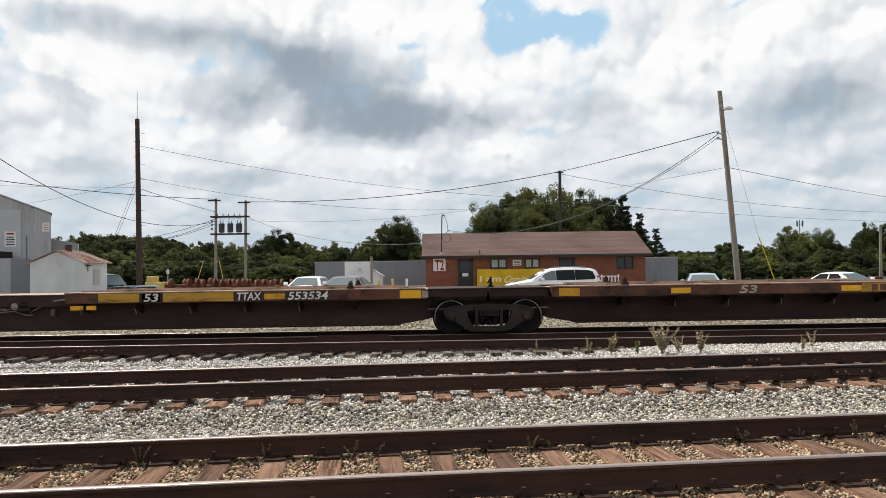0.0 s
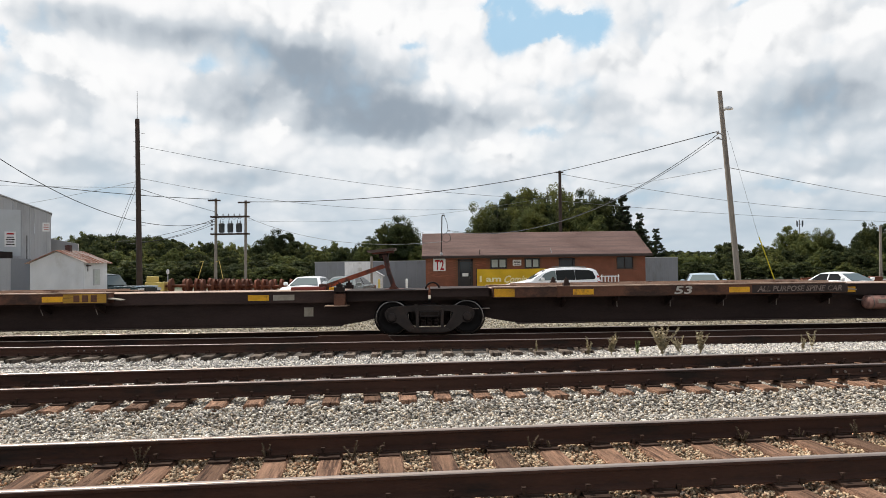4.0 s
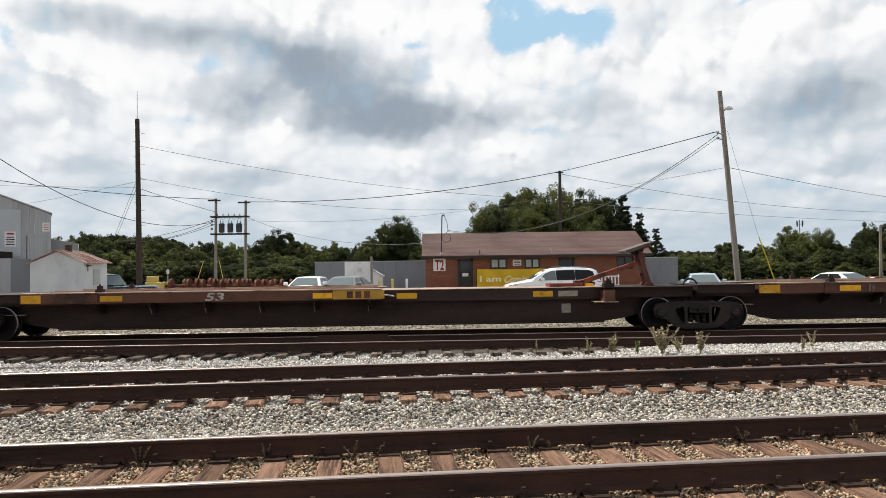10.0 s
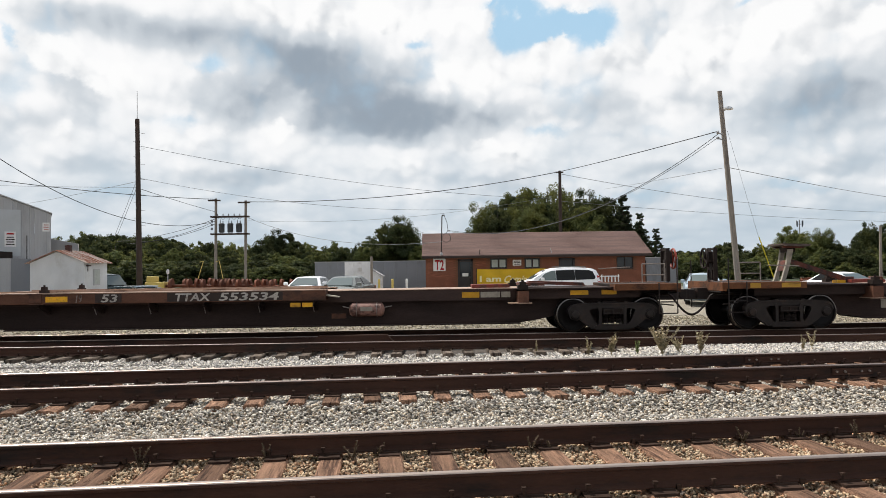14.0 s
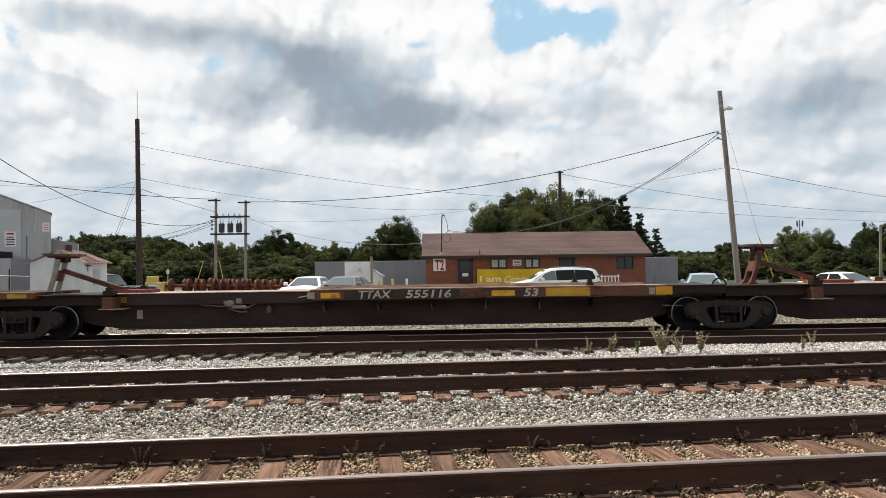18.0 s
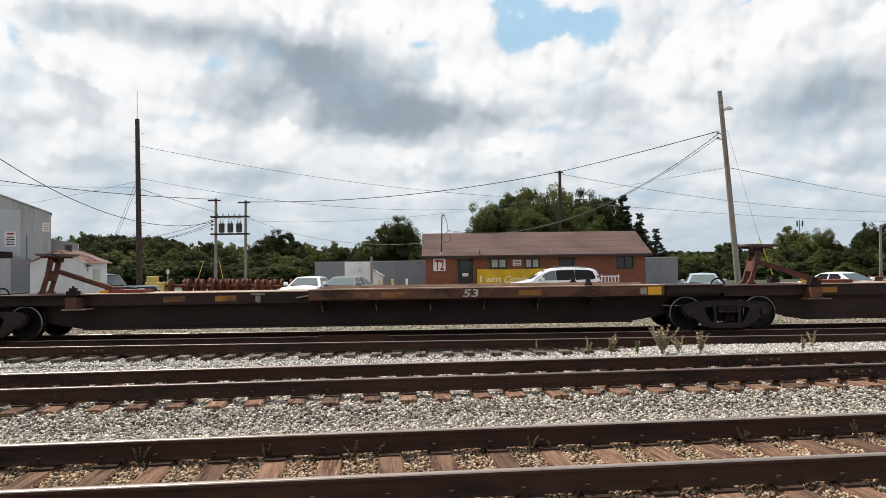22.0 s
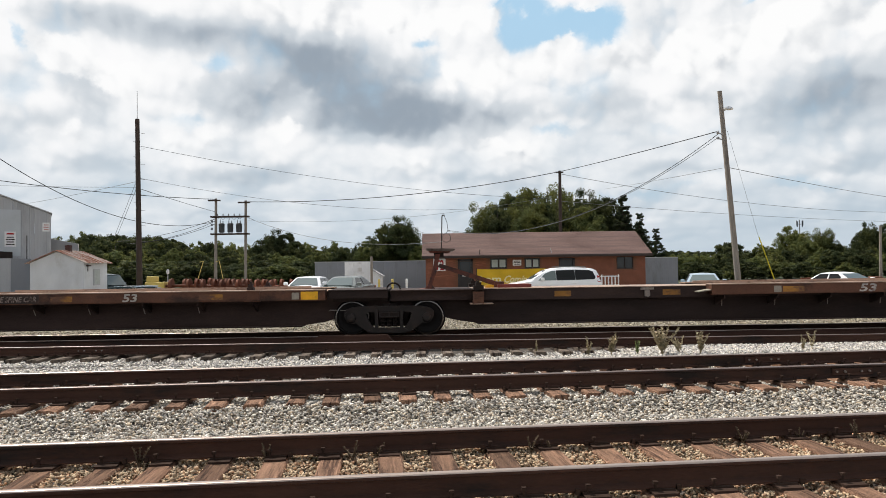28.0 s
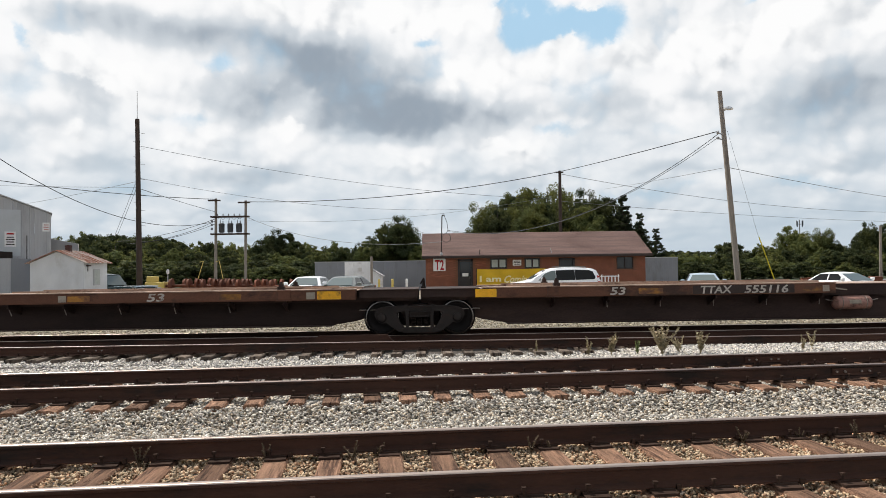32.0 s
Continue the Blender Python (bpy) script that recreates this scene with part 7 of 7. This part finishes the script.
# the large trees that stand out
for kind, u, w, y, wide in ((1, -0.211, 0.0549, 135, 1.00), (5, -0.195, 0.0501, 138, 1.00), (1, -0.227, 0.0413, 130, 1.10), (5, -0.178, 0.0384, 132, 1.10), (1, -0.043, 0.0712, 115, 1.2), (4, -0.076, 0.0401, 118, 1.10), (1, -0.091, 0.0357, 122, 1.00), (0, -0.009, 0.0299, 112, 1.10), (2, 0.086, 0.0880, 105, 0.80), (5, 0.102, 0.0957, 107, 1.04), (0, 0.129, 0.1008, 104, 0.92), (2, 0.163, 0.1112, 106, 0.98), (0, 0.190, 0.1016, 108, 0.88), (1, 0.221, 0.1043, 105, 0.88), (5, 0.238, 0.0917, 107, 0.98), (3, 0.266, 0.0960, 100, 0.85), (1, 0.253, 0.0760, 104, 0.92), (3, 0.289, 0.0709, 101, 0.80), (3, 0.312, 0.0497, 99, 0.95), (1, 0.278, 0.0578, 106, 0.98), (0, 0.144, 0.0866, 101, 0.98), (1, 0.175, 0.0847, 101, 0.98), (0, 0.204, 0.0813, 101, 0.98), (1, 0.094, 0.0780, 101, 0.98), (0, 0.501, 0.0503, 150, 0.95), (2, 0.539, 0.0467, 152, 0.85), (0, 0.518, 0.0369, 140, 1.00), (1, 0.559, 0.0309, 150, 0.90), (1, 0.606, 0.0544, 140, 0.80), (5, 0.629, 0.0518, 142, 0.90), (0, 0.648, 0.0476, 140, 0.90), (1, 0.588, 0.0344, 138, 0.80)):
    plant_tree(kind, u, w, y, wide)
# middle growth, and the brush along the edge of the yard
MIDDLE_GROWTH = [(-0.595, 0.0378), (-0.578, 0.0277), (-0.570, 0.0375), (-0.558, 0.0236), (-0.538, 0.0370), (-0.531, 0.0232), (-0.517, 0.0337), (-0.500, 0.0304), (-0.492, 0.0364), (-0.475, 0.0301), (-0.462, 0.0330), (-0.454, 0.0298), (-0.438, 0.0189), (-0.422, 0.0294), (-0.416, 0.0217), (-0.401, 0.0253), (-0.387, 0.0320), (-0.376, 0.0288), (-0.364, 0.0210), (-0.346, 0.0314), (-0.333, 0.0175), (-0.321, 0.0250), (-0.307, 0.0171), (-0.299, 0.0208), (-0.283, 0.0206), (-0.271, 0.0273), (-0.260, 0.0302), (-0.248, 0.0201), (-0.231, 0.0237), (-0.219, 0.0128), (-0.206, 0.0234), (-0.196, 0.0125), (-0.183, 0.0192), (-0.164, 0.0121), (-0.153, 0.0227)]
MIDDLE_FAR_SIDE = [(0.300, 0.0088), (0.319, 0.0116), (0.333, 0.0145), (0.350, 0.0166), (0.364, 0.0141), (0.374, 0.0047), (0.392, 0.0137), (0.403, 0.0136), (0.419, 0.0157), (0.432, 0.0155), (0.453, 0.0098), (0.467, 0.0096), (0.476, 0.0157), (0.494, 0.0185), (0.512, 0.0121), (0.528, 0.0088), (0.541, 0.0202), (0.553, 0.0177), (0.573, 0.0144), (0.582, 0.0111), (0.600, 0.0171), (0.613, 0.0193), (0.628, 0.0105), (0.642, 0.0134)]
BRUSH = [(-0.590, 0.0180), (-0.582, 0.0140), (-0.570, 0.0139), (-0.561, 0.0176), (-0.550, 0.0136), (-0.535, 0.0134), (-0.524, 0.0056), (-0.513, 0.0093), (-0.499, 0.0167), (-0.489, 0.0089), (-0.478, 0.0050), (-0.467, 0.0125), (-0.457, 0.0123), (-0.446, 0.0045), (-0.437, 0.0044), (-0.423, 0.0042), (-0.409, 0.0040), (-0.402, 0.0154), (-0.390, 0.0114), (-0.377, 0.0112), (-0.366, 0.0072), (-0.357, 0.0147), (-0.341, 0.0069), (-0.332, 0.0029), (-0.318, 0.0142), (-0.309, 0.0141), (-0.298, 0.0101), (-0.287, 0.0023), (-0.273, 0.0059), (-0.262, 0.0096), (-0.251, 0.0056), (-0.242, 0.0017), (-0.226, 0.0129), (-0.216, 0.0051), (-0.203, 0.0088), (-0.198, 0.0087), (-0.182, 0.0047), (-0.171, 0.0122), (-0.158, 0.0005), (-0.149, 0.0004)]
BRUSH_FAR_SIDE = [(0.301, 0.0010), (0.312, 0.0009), (0.326, 0.0038), (0.336, -0.0033), (0.345, -0.0073), (0.363, 0.0033), (0.375, -0.0000), (0.383, -0.0040), (0.400, -0.0081), (0.413, -0.0083), (0.420, 0.0025), (0.436, 0.0022), (0.448, -0.0049), (0.461, -0.0012), (0.470, 0.0018), (0.487, 0.0015), (0.496, -0.0056), (0.512, 0.0012), (0.525, -0.0099), (0.535, -0.0061), (0.547, -0.0102), (0.562, -0.0104), (0.571, 0.0004), (0.588, -0.0068), (0.598, -0.0109), (0.610, -0.0110), (0.621, -0.0034), (0.637, -0.0114), (0.648, -0.0038)]
for u, w in MIDDLE_GROWTH + MIDDLE_FAR_SIDE:
    plant_tree(rng.choice((6, 7, 8, 9, 7, 8, 6)), u, w, 115 + rng.uniform(-8, 8), rng.uniform(1.0, 1.45))
for u, w in BRUSH + BRUSH_FAR_SIDE:
    plant_tree(rng.choice((9, 8, 7, 9, 6)), u, w, 90 + rng.uniform(-5, 5), rng.uniform(1.5, 2.2))


# ---------------------------------------------------------------- weeds
M_weed = mat("dry_weed", (0.35, 0.29, 0.175), 0.8, var=0.3, scale=8, rnd=0.25)
M_weedgreen = mat("weed_green", (0.15, 0.19, 0.06), 0.7, var=0.3, scale=8, rnd=0.25)


def weed(x, y, z, h, stalks, spread, seed, material):
    rng = random.Random(seed)
    w = thing("weed", "dry yellow-green weed growing in the ballast", "weed", "weeds")
    w.location = (x, y, z)
    for i in range(stalks):
        bm = BM()
        a = rng.uniform(0, 2 * math.pi)
        lean = spread * (0.2 + 0.8 * rng.random())
        hh = h * rng.uniform(0.65, 1.0)
        pts = [(lean * f ** 1.3 * math.cos(a), lean * f ** 1.3 * math.sin(a) * 0.6, hh * f) for f in (0, 0.25, 0.5, 0.75, 1.0)]
        for p, q in zip(pts, pts[1:]):
            rod(bm, p, q, 0.007, 0.005, 5)
        for j in range(30):
            f = 0.22 + 0.78 * j / 30
            c = Vector((lean * f ** 1.3 * math.cos(a), lean * f ** 1.3 * math.sin(a) * 0.6, hh * f))
            b = rng.uniform(0, 6.28)
            l = h * 0.12 * (1.2 - 0.6 * f)
            tip = c + Vector((l * math.cos(b), l * math.sin(b), l * rng.uniform(0.3, 1.0)))
            side = Vector((-math.sin(b), math.cos(b), 0.2)) * l * 0.36
            mid = (c + tip) / 2
            vs = [bm.verts.new(p) for p in (c, mid + side, tip, mid - side)]
            bm.faces.new(vs)
        part("stalk", bm, material, w)


for i, (x, y, h, n, sp) in enumerate(((2.27, 15.75, 0.32, 3, 0.05), (3.30, 15.35, 0.42, 4, 0.12), (3.72, 15.1, 0.58, 6, 0.16), (4.2, 14.9, 0.34, 4, 0.10), (4.62, 14.6, 0.62, 11, 0.40), (5.0, 14.7, 0.40, 5, 0.2), (5.33, 14.45, 0.54, 7, 0.22), (7.5, 14.7, 0.34, 3, 0.12), (7.75, 14.8, 0.42, 3, 0.16))):
    weed(x, y, ground_z(x, y), h, n, sp, 100 + i, M_weed if i != 3 else M_weedgreen)
M_grassdry = mat("dry_grass", (0.10, 0.07, 0.04), 0.8, var=0.3, scale=8)
for i, (u, v, h) in enumerate(((-0.95, 7.05, 0.2), (-0.15, 7.0, 0.22), (0.1, 7.05, 0.16), (1.55, 7.0, 0.2), (1.75, 7.02, 0.14), (-2.1, 7.05, 0.24), (-3.4, 7.0, 0.16), (3.7, 7.0, 0.2), (4.3, 7.02, 0.16), (4.9, 7.0, 0.22))):
    weed(u * CA - v * SA, u * SA + v * CA, -0.25, h, 3, 0.1, 200 + i, M_grassdry)


# ---------------------------------------------------------------- ballast
M_gravel = mat("tan_gravel_stone", (0.40, 0.35, 0.26), 0.9, var=0.3, scale=4, bump=0.0, island=0.6, tint=(0.22, 0.18, 0.12))
def rock_shapes(seed, octa):
    rng = np.random.default_rng(seed)
    if octa:
        v = np.array([(1, 0, 0), (-1, 0, 0), (0, 1, 0), (0, -1, 0), (0, 0, 1), (0, 0, -1)], float)
        f = np.array([(0, 2, 4), (2, 1, 4), (1, 3, 4), (3, 0, 4), (2, 0, 5), (1, 2, 5), (3, 1, 5), (0, 3, 5)])
    else:
        g = (1 + 5 ** 0.5) / 2
        v = np.array([(-1, g, 0), (1, g, 0), (-1, -g, 0), (1, -g, 0), (0, -1, g), (0, 1, g), (0, -1, -g), (0, 1, -g), (g, 0, -1), (g, 0, 1), (-g, 0, -1), (-g, 0, 1)]) / 1.9
        f = np.array([(0, 11, 5), (0, 5, 1), (0, 1, 7), (0, 7, 10), (0, 10, 11), (1, 5, 9), (5, 11, 4), (11, 10, 2), (10, 7, 6), (7, 1, 8), (3, 9, 4), (3, 4, 2), (3, 2, 6), (3, 6, 8), (3, 8, 9), (4, 9, 5), (2, 4, 11), (6, 2, 10), (8, 6, 7), (9, 8, 1)])
    shapes = []
    for i in range(14):
        w = v * (1 + rng.uniform(-0.28, 0.28, v.shape)) * np.array([1.25, rng.uniform(0.75, 1.05), rng.uniform(0.55, 0.85)])
        shapes.append(w)
    return np.array(shapes), f


def height_field(x, y):
    return np.array([ground_z(a, b) for a, b in zip(x, y)])


def ballast(label, turned, u0, u1, v0, v1, density, size, material, seed, octa=False, lift=0.012):
    rng = np.random.default_rng(seed)
    n = int((u1 - u0) * (v1 - v0) * density)
    u, v = rng.uniform(u0, u1, n), rng.uniform(v0, v1, n)
    if turned:
        x, y = u * CA - v * SA, u * SA + v * CA
    else:
        x, y = u, v
    s = size * (0.55 + 0.75 * rng.random(n) ** 1.5)
    z = height_field(x, y) + lift * rng.uniform(-0.3, 2.2, n) + 0.2 * s
    shapes, f = rock_shapes(seed, octa)
    pick = rng.integers(0, len(shapes), n)
    a, b, c = rng.uniform(0, 6.28, n), rng.normal(0, 0.5, n), rng.normal(0, 0.5, n)
    ca, sa, cb, sb, cc, sc = np.cos(a), np.sin(a), np.cos(b), np.sin(b), np.cos(c), np.sin(c)
    R = np.stack([np.stack([ca * cb, ca * sb * sc - sa * cc, ca * sb * cc + sa * sc], -1), np.stack([sa * cb, sa * sb * sc + ca * cc, sa * sb * cc - ca * sc], -1), np.stack([-sb, cb * sc, cb * cc], -1)], -2)
    V = np.einsum("nij,nkj->nki", R, shapes[pick]) * s[:, None, None] + np.stack([x, y, z], -1)[:, None, :]
    k = shapes.shape[1]
    F = (f[None] + (np.arange(n) * k)[:, None, None]).reshape(-1, 3)
    ob = new("ballast", mesh_from_arrays("ballast", V.reshape(-1, 3), F, material))
    return tagged(ob, label, "ballast", kind="stuff")


ballast("brown dirty crushed stone between the rails", True, -5.2, 6.6, 4.75, 7.42, 1500, 0.0205, M_stonebrown, 31, True, 0.016)
ballast("loose grey and white crushed stone ballast", True, -6.8, 8.6, 7.42, 9.46, 1900, 0.0235, M_stone, 32, True, 0.020)
ballast("grey crushed stone between rusty rails", True, -8.6, 10.6, 9.46, 11.75, 640, 0.026, M_stone, 33, True, 0.004)
ballast("pale crushed stone shoulder", True, -11.5, 13.5, 11.75, 15.0, 720, 0.029, M_stonewhite, 34, True)
ballast("pale crushed stone among the long timbers", False, -13.5, 14.5, 14.9, 16.1, 620, 0.028, M_stonewhite, 35, True)
ballast("white crushed stone heaped over the timber ends", False, 3.6, 14.5, 14.5, 16.06, 420, 0.030, M_stonewhite, 37, True)
ballast("tan gravel of the yard behind the train", False, -17.0, 18.5, 20.4, 26.0, 130, 0.032, M_gravel, 36, True)
# ---------------------------------------------------------------- motion
def motions():
    times = [float(i) for i in range(33)]
    for unit, s0 in TRAIN:
        walk(unit, [(t, pose(s0 + travelled(t), FAR_Y, RAIL_Z)) for t in times])
    for w in WHEELS:
        x, y, z = w.location
        walk(w, [(0.1 * i, pose(x, y, z, 0, math.degrees(travelled(0.1 * i) / 0.42), 0)) for i in range(321)])
    walk(SKY, [(0, pose(0, 0, -3.5, 0, 0, 0.62)), (32, pose(0, 0, 3.5, 0, 0, -0.62))])


motions()
